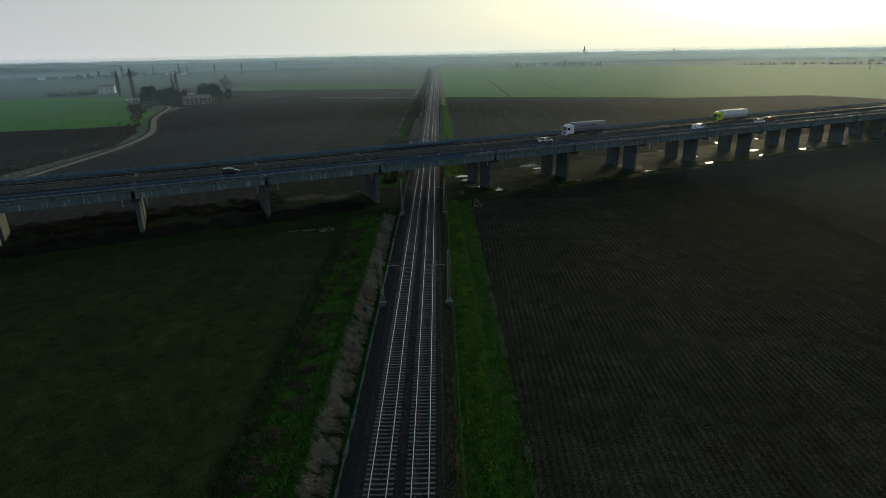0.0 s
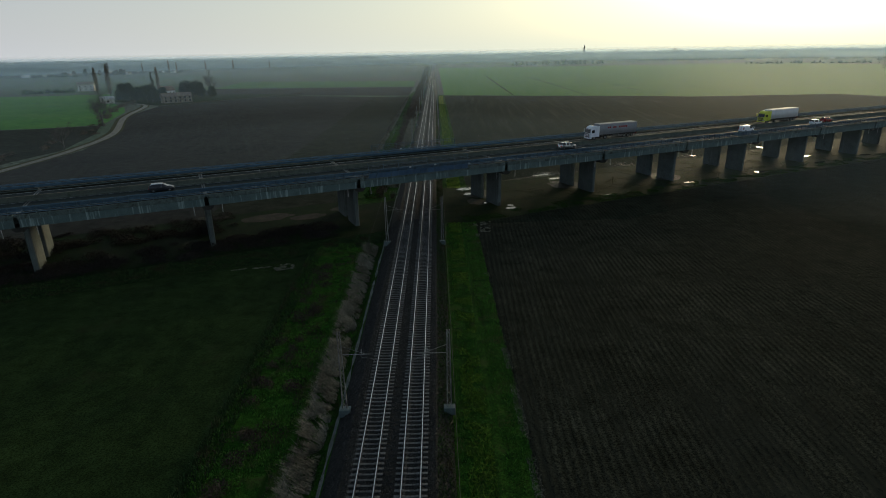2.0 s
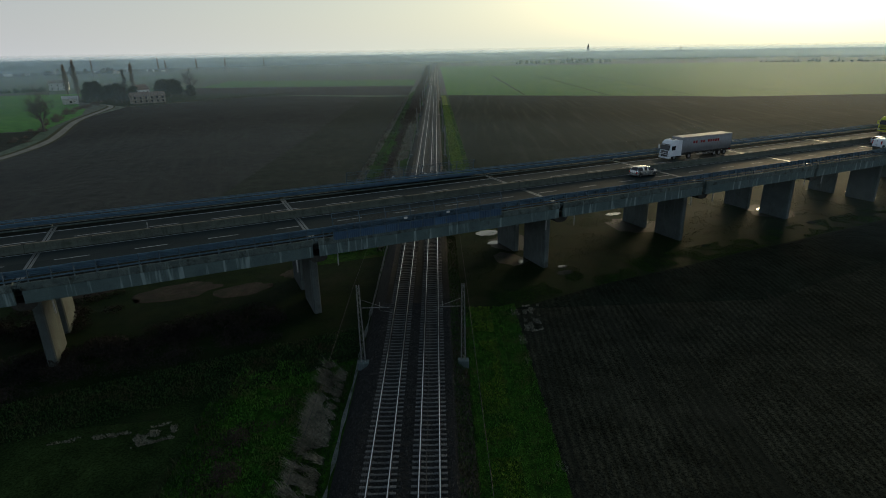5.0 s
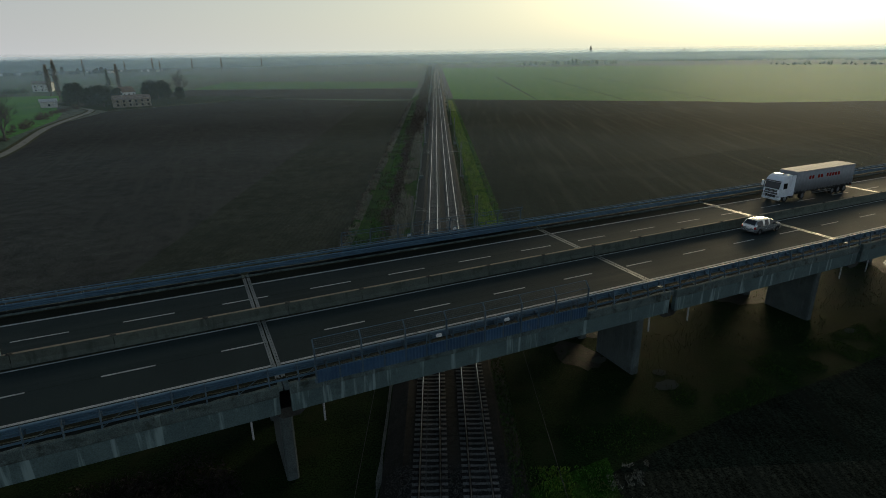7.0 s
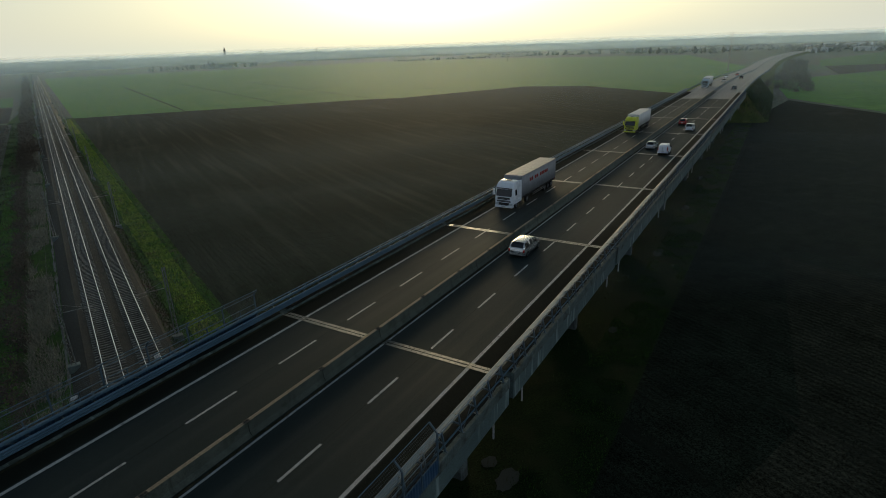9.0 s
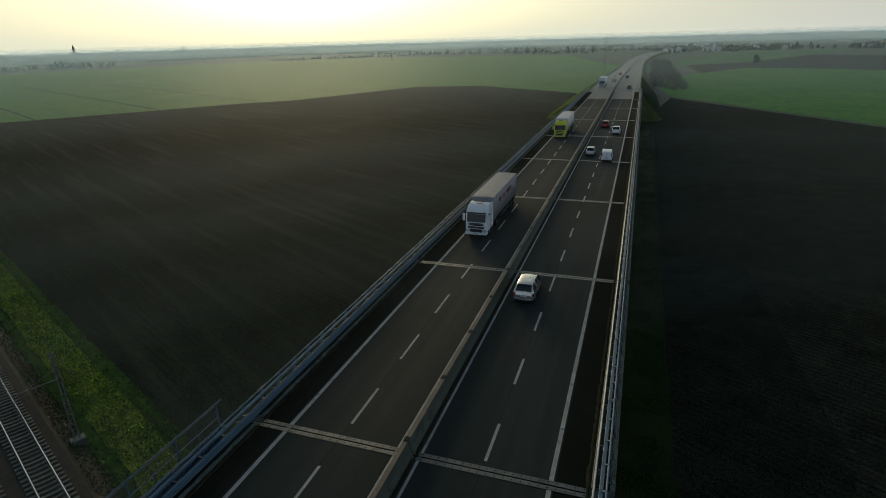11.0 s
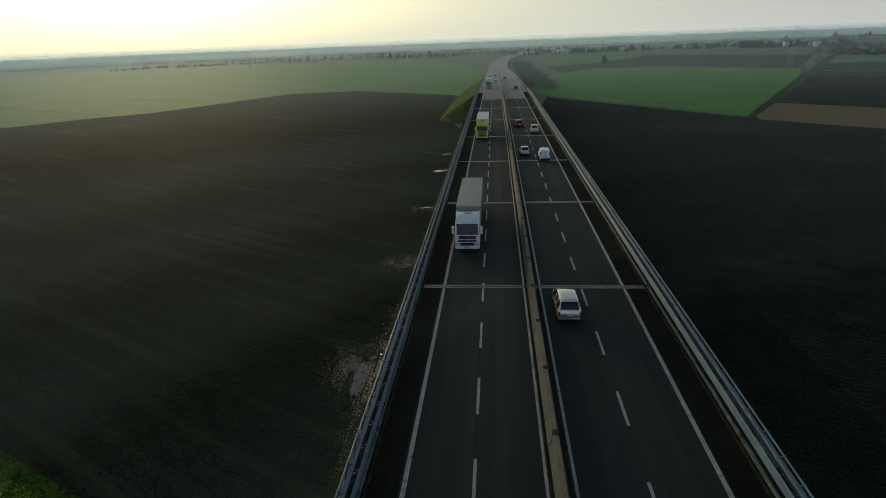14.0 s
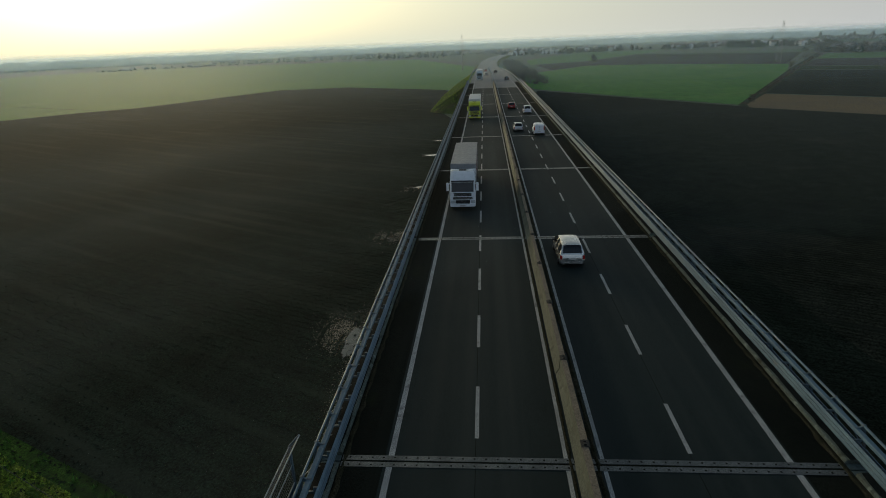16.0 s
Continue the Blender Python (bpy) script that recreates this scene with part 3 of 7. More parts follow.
for i in range(1, len(way) - 2):
    p0, p1, p2, p3 = way[i - 1:i + 3]
    for k in range(14):
        u = k / 14
        p = 0.5 * (2 * p1 + (p2 - p0) * u + (2 * p0 - 5 * p1 + 4 * p2 - p3) * u * u + (3 * p1 - p0 - 3 * p2 + p3) * u ** 3)
        d = ((p2 - p0) * (1 - u) + (p3 - p1) * u).normalized()
        side = Vector((-d.y, d.x)) * (1.5 + 0.3 * noise.noise((i * 3 + u * 3, 0, 0)))
        left.append(tuple(p + side))
        right.append(tuple(p - side))
sheet("dirt_road", left + right[::-1], 0.10, M["gravel_road"], "pale winding unpaved farm road", "dirt road")
sheet("dirt_road_verge", [(x - 1.9, y) for x, y in left] + [(x + 1.1, y) for x, y in right[::-1]], 0.085, M["dry_verge"], "rough grass verge along the farm road", "grass verge")


# ---- railway ----
bm = bmesh.new()
extrude(bm, [(-5.5, 0.0), (-3.85, 1.29), (3.85, 1.29), (5.5, 0.0)], [(-160, 0, 0), (1500, 0, 0)])
bed = part("railway_bed", bm, M["ballast"])
bed.matrix_basis = RAILS @ pose(0, 0, 0, 0, 0, 90) @ Matrix.Scale(-1, 4, (0, 1, 0))
bed.data.flip_normals()
tagged(bed, "grey-brown stone ballast bed of a double railway", "railway bed", kind="structure")
TRACKS = (-1.772, 1.866)
GAUGE = 0.7525
for x in TRACKS:
    track = tagged(holder("railway_track", RAILS @ pose(x, 0, 0)), "straight railway track with shiny rails on concrete sleepers", "railway track", "railway tracks", "structure")
    for g in (-GAUGE, GAUGE):
        bm = bmesh.new()
        box(bm, g - 0.07, -160, 1.36, g + 0.07, 1500, 1.39)
        box(bm, g - 0.015, -160, 1.39, g + 0.015, 1500, 1.49)
        box(bm, g - 0.037, -160, 1.49, g + 0.037, 1500, 1.535)
        bm.faces.ensure_lookup_table()
        bm.normal_update()
        for f in bm.faces:
            f.material_index = 1 if f.normal.z > 0.9 and f.calc_center_median().z > 1.5 else 0
        part("rail", bm, [M["rail"], M["rail_top"]], track)
    bm = bmesh.new()
    box(bm, -1.3, -0.115, 1.16, -0.42, 0.115, 1.36)
    box(bm, 0.42, -0.115, 1.16, 1.3, 0.115, 1.36)
    box(bm, -0.42, -0.095, 1.16, 0.42, 0.095, 1.33)
    for g in (-GAUGE, GAUGE):
        for o in (-0.12, 0.12):
            box(bm, g + o - 0.035, -0.06, 1.36, g + o + 0.035, 0.06, 1.41)
    first = part("sleeper", bm, M["sleeper"], track)
    first.matrix_basis = pose(0, 36, 0)
    for i in range(1, 270):
        again(first, "sleeper", pose(0, 36 + i * 0.62, 0))
    bm = bmesh.new()
    for i in [*range(-30, 0), *range(270, 900)]:
        y = 36 + i * 0.62
        box(bm, -1.3, y - 0.11, 1.2, 1.3, y + 0.11, 1.36)
    tagged(part("far_sleepers", bm, M["sleeper"], track), kind="stuff")


# ---- viaduct ----
JOINTS = [44.25 - 27.3 * k for k in range(6, -1, -1)] + [77.15 + 26.45 * k for k in range(9)]
S0, S1 = JOINTS[0], JOINTS[-1]
SOFFIT = DECK - 1.84
NEAR_KERB, NEAR_EDGE, FAR_KERB, FAR_EDGE = -9.75, -10.9, 9.45, 10.5
viaduct = tagged(holder("viaduct", BRIDGE), "long grey concrete motorway viaduct on wall piers", "viaduct", kind="structure")
for a, b in zip(JOINTS, JOINTS[1:]):
    bm = bmesh.new()
    box(bm, a + 0.04, NEAR_EDGE + 0.3, DECK - 0.35, b - 0.04, FAR_EDGE - 0.3, DECK - 0.02)
    part("deck_slab", bm, M["concrete"], viaduct)
    for d in (NEAR_EDGE + 0.26, -7.9, -5.0, -2.2, 2.2, 4.9, 7.6, FAR_EDGE - 0.26):
        bm = bmesh.new()
        outer = abs(d) > 10
        w, cut = (0.2, 0.36) if outer else (0.28, 0.3)
        prof = [(-w, SOFFIT), (w, SOFFIT), (w, DECK - 0.36), (-w, DECK - 0.36)]
        if not outer:
            prof = [(-0.42, SOFFIT), (0.42, SOFFIT), (0.42, SOFFIT + 0.2), (0.2, SOFFIT + 0.36), (0.2, DECK - 0.36), (-0.2, DECK - 0.36), (-0.2, SOFFIT + 0.36), (-0.42, SOFFIT + 0.2)]
        extrude(bm, prof, [(a + cut, d, 0), (b - cut, d, 0)])
        part("girder", bm, M["fascia"] if outer else M["concrete"], viaduct)
    for e in (-1, 1):
        bm = bmesh.new()
        k, q = (-NEAR_KERB, -NEAR_EDGE) if e < 0 else (FAR_KERB, FAR_EDGE)
        prof = [(e * k, DECK - 0.015), (e * k, DECK + 0.1), (e * (k + 0.07), DECK + 0.15), (e * (q - 0.05), DECK + 0.17), (e * q, DECK + 0.12), (e * q, DECK - 0.52), (e * (q - 0.05), DECK - 0.58), (e * (q - 0.28), DECK - 0.58), (e * (q - 0.28), DECK - 0.015)]
        n = max(2, int((b - a) / 1.5))
        extrude(bm, prof if e < 0 else prof[::-1], [(a + 0.33 + (b - a - 0.66) * i / n, random.uniform(-0.008, 0.008), random.uniform(-0.01, 0.01)) for i in range(n + 1)])
        part("edge_beam", bm, M["concrete_edge"], viaduct)
        bm = bmesh.new()
        y0, y1 = sorted((e * (k + 0.09), e * (q - 0.2)))
        rows = []
        for i in range(n * 3 + 1):
            x = a + 0.34 + (b - a - 0.68) * i / (n * 3)
            rows.append([bm.verts.new((x, y0 + random.uniform(0, 0.08), DECK + 0.16)), bm.verts.new((x, (y0 + y1) / 2, DECK + random.uniform(0.185, 0.215))), bm.verts.new((x, y1 - random.uniform(0, 0.08), DECK + 0.165))])
        for p, r in zip(rows, rows[1:]):
            for i in (0, 1):
                bm.faces.new((p[i], r[i], r[i + 1], p[i + 1]))
        tagged(part("kerb_moss", bm, M["kerb_moss"], viaduct, "dark moss and dirt on the kerb"), kind="stuff")
PIER_SHIFT = {5: 0.1, 6: 0.35, 7: 0.9}
for j, s in enumerate(JOINTS[1:-1], 1):
    s += PIER_SHIFT.get(j, 0.0 if j < 5 else 1.1)
    for e in (-1, 1):
        bm = bmesh.new()
        y0, y1 = (-6.75, -1.3) if e < 0 else (1.3, 6.6)
        c, h = 0.14, 0.46
        prof = [(-h, y0 + c), (-h + c, y0), (h - c, y0), (h, y0 + c), (h, y1 - c), (h - c, y1), (-h + c, y1), (-h, y1 - c)]
        lo = [bm.verts.new((s + x, y, -0.3)) for x, y in prof]
        hi = [bm.verts.new((s + x, y, SOFFIT - 0.85)) for x, y in prof]
        for i in range(len(prof)):
            bm.faces.new((lo[i], lo[(i + 1) % len(prof)], hi[(i + 1) % len(prof)], hi[i]))
        bm.faces.new(hi)
        pier = part("pier", bm, M["pier"], viaduct)
        bm = bmesh.new()
        y0, y1 = (-10.1, -0.8) if e < 0 else (0.8, 9.8)
        extrude(bm, [(-1.0, SOFFIT - 0.12), (-1.0, SOFFIT - 0.5), (-0.55, SOFFIT - 0.9), (0.55, SOFFIT - 0.9), (1.0, SOFFIT - 0.5), (1.0, SOFFIT - 0.12)], [(y0, 0, 0), (y1, 0, 0)])
        bmesh.ops.transform(bm, matrix=pose(s - 0.3 * (j > 6), 0, 0, 0, 0, 90) @ Matrix.Scale(-1, 4, (0, 1, 0)), verts=bm.verts)
        bmesh.ops.recalc_face_normals(bm, faces=bm.faces[:])
        part("pier_cap", bm, M["cap"], viaduct, "dark concrete pier cap")
        for d in (2.2, 5.0, 7.7):
            for o in (-0.62, 0.42):
                bm = bmesh.new()
                box(bm, s + o - 0.16, e * d - 0.25, SOFFIT - 0.12, s + o + 0.16, e * d + 0.25, SOFFIT)
                part("bearing", bm, M["shoulder"], viaduct, "black rubber bearing")

# carriageways
NEAR_DASH, FAR_DASH = -4.26, 4.06
road = tagged(holder("motorway_road", BRIDGE), "dark worn motorway asphalt with white lane markings", "road", kind="structure")
for e in (-1, 1):
    bm = bmesh.new()
    y0, y1 = (-8.0, -0.36) if e < 0 else (0.26, 7.7)
    box(bm, S0 - 60, y0, DECK - 0.018, 263.5, y1, DECK)
    part("carriageway", bm, M["asphalt"], road)
    bm = bmesh.new()
    box(bm, 263.5, y0, DECK - 0.018, S1 + 0.3, y1, DECK)
    part("carriageway", bm, M["asphalt_new"], road)
    bm = bmesh.new()
    y0, y1 = (NEAR_KERB, -8.0) if e < 0 else (7.7, FAR_KERB)
    box(bm, S0 - 60, y0, DECK - 0.018, S1, y1, DECK - 0.003)
    part("hard_shoulder", bm, M["shoulder"], road)
    for d, w in ((-0.81, 0.16), (-7.8, 0.24)) if e < 0 else ((0.58, 0.16), (7.45, 0.24)):
        bm = bmesh.new()
        box(bm, S0 - 60, d - w / 2, DECK + 0.001, S1, d + w / 2, DECK + 0.006)
        part("edge_line", bm, M["paint"], road)
    first = None
    for i in range(-22, 30):
        s, y, half = (50.0 + i * 7.37, NEAR_DASH, 1.6) if e < 0 else (87.8 + i * 7.36, FAR_DASH, 1.85)
        if first is None:
            bm = bmesh.new()
            box(bm, -half, -0.085, DECK + 0.001, half, 0.085, DECK + 0.006)
            first = part("lane_dash", bm, M["paint"], road)
            first.matrix_basis = pose(s, y, 0)
        else:
            again(first, "lane_dash", pose(s, y, 0))
    # narrow sealed seam between the two lanes
    bm = bmesh.new()
    seam = (NEAR_DASH if e < 0 else FAR_DASH) + 0.04
    box(bm, S0, seam - 0.014, DECK + 0.0005, 263.5, seam + 0.014, DECK + 0.001)
    part("lane_seam", bm, M["shoulder"], road, "thin dark sealed seam")
    for s in JOINTS:
        bm = bmesh.new()
        y0, y1 = (NEAR_KERB + 0.05, -0.4) if e < 0 else (0.3, FAR_KERB - 0.05)
        box(bm, s - 0.32, y0, DECK + 0.002, s - 0.05, y1, DECK + 0.016)
        box(bm, s + 0.05, y0, DECK + 0.002, s + 0.32, y1, DECK + 0.016)
        part("expansion_joint", bm, M["joint"], road)
        bm = bmesh.new()
        box(bm, s - 0.05, y0, DECK + 0.002, s + 0.05, y1, DECK + 0.006)
        part("joint_gap", bm, M["shoulder"], road)
        bm = bmesh.new()
        for k in range(int((y1 - y0) / 0.45)):
            for o in (-0.2, 0.2):
                box(bm, s + o - 0.035, y0 + 0.2 + k * 0.45, DECK + 0.016, s + o + 0.035, y0 + 0.27 + k * 0.45, DECK + 0.022)
        tagged(part("joint_bolts", bm, M["shoulder"], road), kind="stuff")

# median barrier
median = tagged(holder("median_barrier", BRIDGE), "grey weathered concrete median barrier in precast lengths", "barrier")
bm = bmesh.new()
prof = [(-0.34, DECK), (-0.3, DECK + 0.08), (-0.17, DECK + 0.3), (-0.13, DECK + 0.92), (0.13, DECK + 0.92), (0.17, DECK + 0.3), (0.3, DECK + 0.08), (0.34, DECK)]
extrude(bm, prof[::-1], [(0.02, 0, 0), (6.13, 0, 0)])
clip_bm = bmesh.new()
box(clip_bm, -0.2, -0.16, DECK + 0.90, 0.2, 0.16, DECK + 0.94)
box(clip_bm, -0.14, -0.05, DECK + 0.94, -0.06, 0.05, DECK + 1.02)
box(clip_bm, 0.06, -0.05, DECK + 0.94, 0.14, 0.05, DECK + 1.0)
seg = None
for i in range(int((S1 - S0) / 6.15)):
    m = pose(S0 + i * 6.15, -0.06 + random.uniform(-0.02, 0.02), 0, 0, 0, random.uniform(-0.1, 0.1))
    m2 = pose(S0 + i * 6.15, -0.06, 0)
    if seg is None:
        bm.normal_update()
        # upward faces take the sunlit colour, the sides the darker one
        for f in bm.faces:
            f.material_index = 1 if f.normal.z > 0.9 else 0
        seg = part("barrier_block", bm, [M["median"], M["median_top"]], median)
        seg.matrix_basis = m
        clip = part("joint_clip", clip_bm, M["cap"], median, "dark bolted steel joint clip")
        clip.matrix_basis = m2
    else:
        again(seg, "barrier_block", m)
        again(clip, "joint_clip", m2)
bm = bmesh.new()
box(bm, -0.03, -0.03, DECK + 0.92, 0.03, 0.03, DECK + 1.35)
box(bm, -0.05, -0.06, DECK + 1.35, 0.05, 0.06, DECK + 1.62)
part("marker_post", bm, M["paint"], median, "short white marker post").matrix_basis = pose(27.6, -0.06, 0)

# dirt lying along the barrier and the kerbs
for d, w in ((-0.58, 0.13), (0.42, 0.1), (NEAR_KERB + 0.16, 0.16), (FAR_KERB - 0.15, 0.15)):
    bm = bmesh.new()
    rows = []
    for i in range(int((S1 - S0) / 0.45)):
        x = S0 + i * 0.45
        rows.append([bm.verts.new((x, d - w * random.uniform(0.3, 1.15), DECK + 0.008)), bm.verts.new((x, d, DECK + random.uniform(0.02, 0.05))), bm.verts.new((x, d + w * random.uniform(0.3, 1.15), DECK + 0.008))])
    for p, q in zip(rows, rows[1:]):
        for k in (0, 1):
            bm.faces.new((p[k], q[k], q[k + 1], p[k + 1]))
    bmesh.ops.recalc_face_normals(bm, faces=bm.faces[:])
    ob = part("kerb_dirt", bm, M["dirt"], road)
    tagged(ob, kind="stuff")

# outer railings: guard rail, inner box rail, outer tube, posts and braces
RAIL_STEP = 1.82
for e in (-1, 1):
    rail = tagged(holder("guard_railing", BRIDGE @ (pose(0, -10.49, DECK + 0.16) if e < 0 else pose(0, 10.12, DECK + 0.16, 0, 0, 180) @ pose(-S0 - S1, 0, 0))),
                  "blue-grey steel bridge railing with guard rail and braces", "railing", "viaduct railings")
    wave = [(0.56, 0.30), (0.64, 0.36), (0.64, 0.41), (0.56, 0.47), (0.64, 0.53), (0.64, 0.58), (0.56, 0.64), (0.64, 0.70), (0.64, 0.75), (0.56, 0.81), (0.54, 0.81), (0.61, 0.75), (0.61, 0.70), (0.53, 0.64), (0.61, 0.58), (0.61, 0.53), (0.53, 0.47), (0.61, 0.41), (0.61, 0.36), (0.54, 0.30)]
    bm = bmesh.new()
    extrude(bm, wave, [(S0, 0, 0), (S1, 0, 0)])
    bmesh.ops.recalc_face_normals(bm, faces=bm.faces[:])
    part("guard_rail", bm, M["steel"], rail)
    bm = bmesh.new()
    extrude(bm, [(0.16, 0.90), (0.32, 0.90), (0.34, 0.92), (0.34, 1.04), (0.32, 1.06), (0.16, 1.06), (0.14, 1.04), (0.14, 0.92)], [(S0, 0, 0), (S1, 0, 0)])
    bmesh.ops.recalc_face_normals(bm, faces=bm.faces[:])
    part("box_rail", bm, M["steel"], rail)
    bm = bmesh.new()
    box(bm, S0, -0.06, 0.16, S1, -0.03, 0.30)
    part("lower_rail", bm, M["steel"], rail)
    bm = bmesh.new()
    tube(bm, [(S0, 0, 1.13), (S1, 0, 1.13)], 0.05, 8)
    part("hand_rail", bm, M["steel"], rail)
    post = brace = None
    n = int((S1 - S0) / RAIL_STEP)
    for i in range(n):
        m = pose(S0 + 1 + i * RAIL_STEP, 0, 0)
        if post is None:
            bm = bmesh.new()
            side = [(-0.36, 0), (0.02, 0), (0.02, 0.03), (-0.17, 0.03), (-0.09, 0.46), (0.36, 0.46), (0.36, 0.4), (0.53, 0.4), (0.53, 0.72), (0.36, 0.72), (0.36, 0.53), (-0.07, 0.53), (0.02, 1.02), (0.2, 0.9), (0.24, 0.92), (0.34, 1.07), (0.16, 1.09), (0.04, 1.16), (0.03, 1.2), (-0.06, 1.2), (-0.07, 1.1), (-0.26, 0.03), (-0.36, 0.03)]
            extrude(bm, side, [(-0.04, 0, 0), (0.04, 0, 0)])
            bmesh.ops.recalc_face_normals(bm, faces=bm.faces[:])
            post = part("post", bm, M["steel_dark"], rail)
            post.matrix_basis = m
            bm = bmesh.new()
            bar(bm, (0.05, -0.22, 0.08), (RAIL_STEP - 0.05, -0.03, 1.06), 0.028)
            brace = part("brace", bm, M["steel_dark"], rail)
            brace.matrix_basis = m
        else:
            again(post, "post", m)
            if i % 2 == 0:
                again(brace, "brace", m)


# ---- road beyond the viaduct ----
def road_z(s):
    t = min(max((s - S1) / 380, 0), 1)
    return DECK - 8.0 * t * t * (3 - 2 * t)


def road_bend(s):
    return -0.00016 * max(s - 640, 0) ** 2


stations = [(S1 + 0.3 + k * 14, road_bend(S1 + k * 14), road_z(S1 + k * 14)) for k in range(60)]
bm = bmesh.new()
extrude(bm, [(-9.6, -0.1), (-9.6, 0.0), (9.6, 0.0), (9.6, -0.1)][::-1], stations)
bmesh.ops.recalc_face_normals(bm, faces=bm.faces[:])
far_road = part("carriageway", bm, M["asphalt_new"], road)
for d, w in ((-7.5, 0.24), (-0.9, 0.2), (0.9, 0.2), (7.5, 0.24)):
    bm = bmesh.new()
    extrude(bm, [(d - w / 2, 0.002), (d - w / 2, 0.008), (d + w / 2, 0.008), (d + w / 2, 0.002)][::-1], stations)
    bmesh.ops.recalc_face_normals(bm, faces=bm.faces[:])
    part("edge_line", bm, M["paint"], road)
bm = bmesh.new()
def bank_z(s, d):
    """Height of the embankment: a slope on each side and a cone round the end of the deck."""
    o = road_bend(s)
    side = max(0.0, abs(d - o) - 10.0)
    far = math.hypot(max(0.0, S1 + 1.5 - s) * 1.7, side)
    h = (DECK - 0.75 if s < S1 + 0.5 else road_z(s) - 0.16)
    lump = noise.noise((s / 5.0, d / 5.0, 1.7)) * 0.5 + noise.noise((s / 1.7, d / 1.7, 5.1)) * 0.22
    return h - far * (0.66 if d > 0 else 1.15) + (lump if side > 0.6 or s < S1 - 2 else 0)


M["bank_grass"] = surf("embankment_grass", (0.060, 0.085, 0.020), (0.115, 0.135, 0.034), 4, 0.9, 1.0, 0.2, spec=0.04, wear=((0.13, 0.115, 0.055), 5, 0.5, 0.66))
cols = [x * 1.5 for x in range(-20, 21)]
last = None
for k in range(150):
    s = S1 - 18 + k * 2.0 if k < 60 else S1 + 102 + (k - 60) * 9.0
    o = road_bend(s)
    row = [bm.verts.new((s, d + o, bank_z(s, d + o))) for d in cols]
    if last:
        for i in range(len(cols) - 1):
            q = (last[i], row[i], row[i + 1], last[i + 1])
            if max(v.co.z for v in q) > -0.3:
                bm.faces.new(q)
    last = row
bmesh.ops.delete(bm, geom=[v for v in bm.verts if not v.link_faces], context="VERTS")
bm.normal_update()
if sum(f.normal.z for f in bm.faces) < 0:
    bmesh.ops.reverse_faces(bm, faces=bm.faces[:])
bank = part("embankment", bm, M["bank_grass"])
bank.matrix_basis = BRIDGE
tagged(bank, "grassy motorway embankment at the end of the viaduct", "embankment", kind="structure")
for d in (-9.9, 9.9, -0.25, 0.25):
    g = tagged(holder("guard_rail", BRIDGE), "long grey steel roadside guard rail", "guard rail", "roadside guard rails")
    bm = bmesh.new()
    extrude(bm, [(d - 0.04, 0.45), (d + 0.04, 0.45), (d + 0.04, 0.78), (d - 0.04, 0.78)], stations)
    bmesh.ops.recalc_face_normals(bm, faces=bm.faces[:])
    part("beam", bm, M["steel"], g)
    post = None
    for s, o, z in stations[:20]:
        for k in range(3):
            m = pose(s + k * 4.6, o + d, z)
            if post is None:
                bm = bmesh.new()
                box(bm, -0.06, -0.05, -0.3, 0.06, 0.05, 0.7)
                post = part("post", bm, M["steel"], g)
                post.matrix_basis = m
            else:
                again(post, "post", m)

# ---- screens over the railway ----
M["wire"] = plain("fence_wire", (0.07, 0.085, 0.095), 0.5, 0.3)
M["sign"] = plain("white_enamel", (0.75, 0.76, 0.75), 0.4)


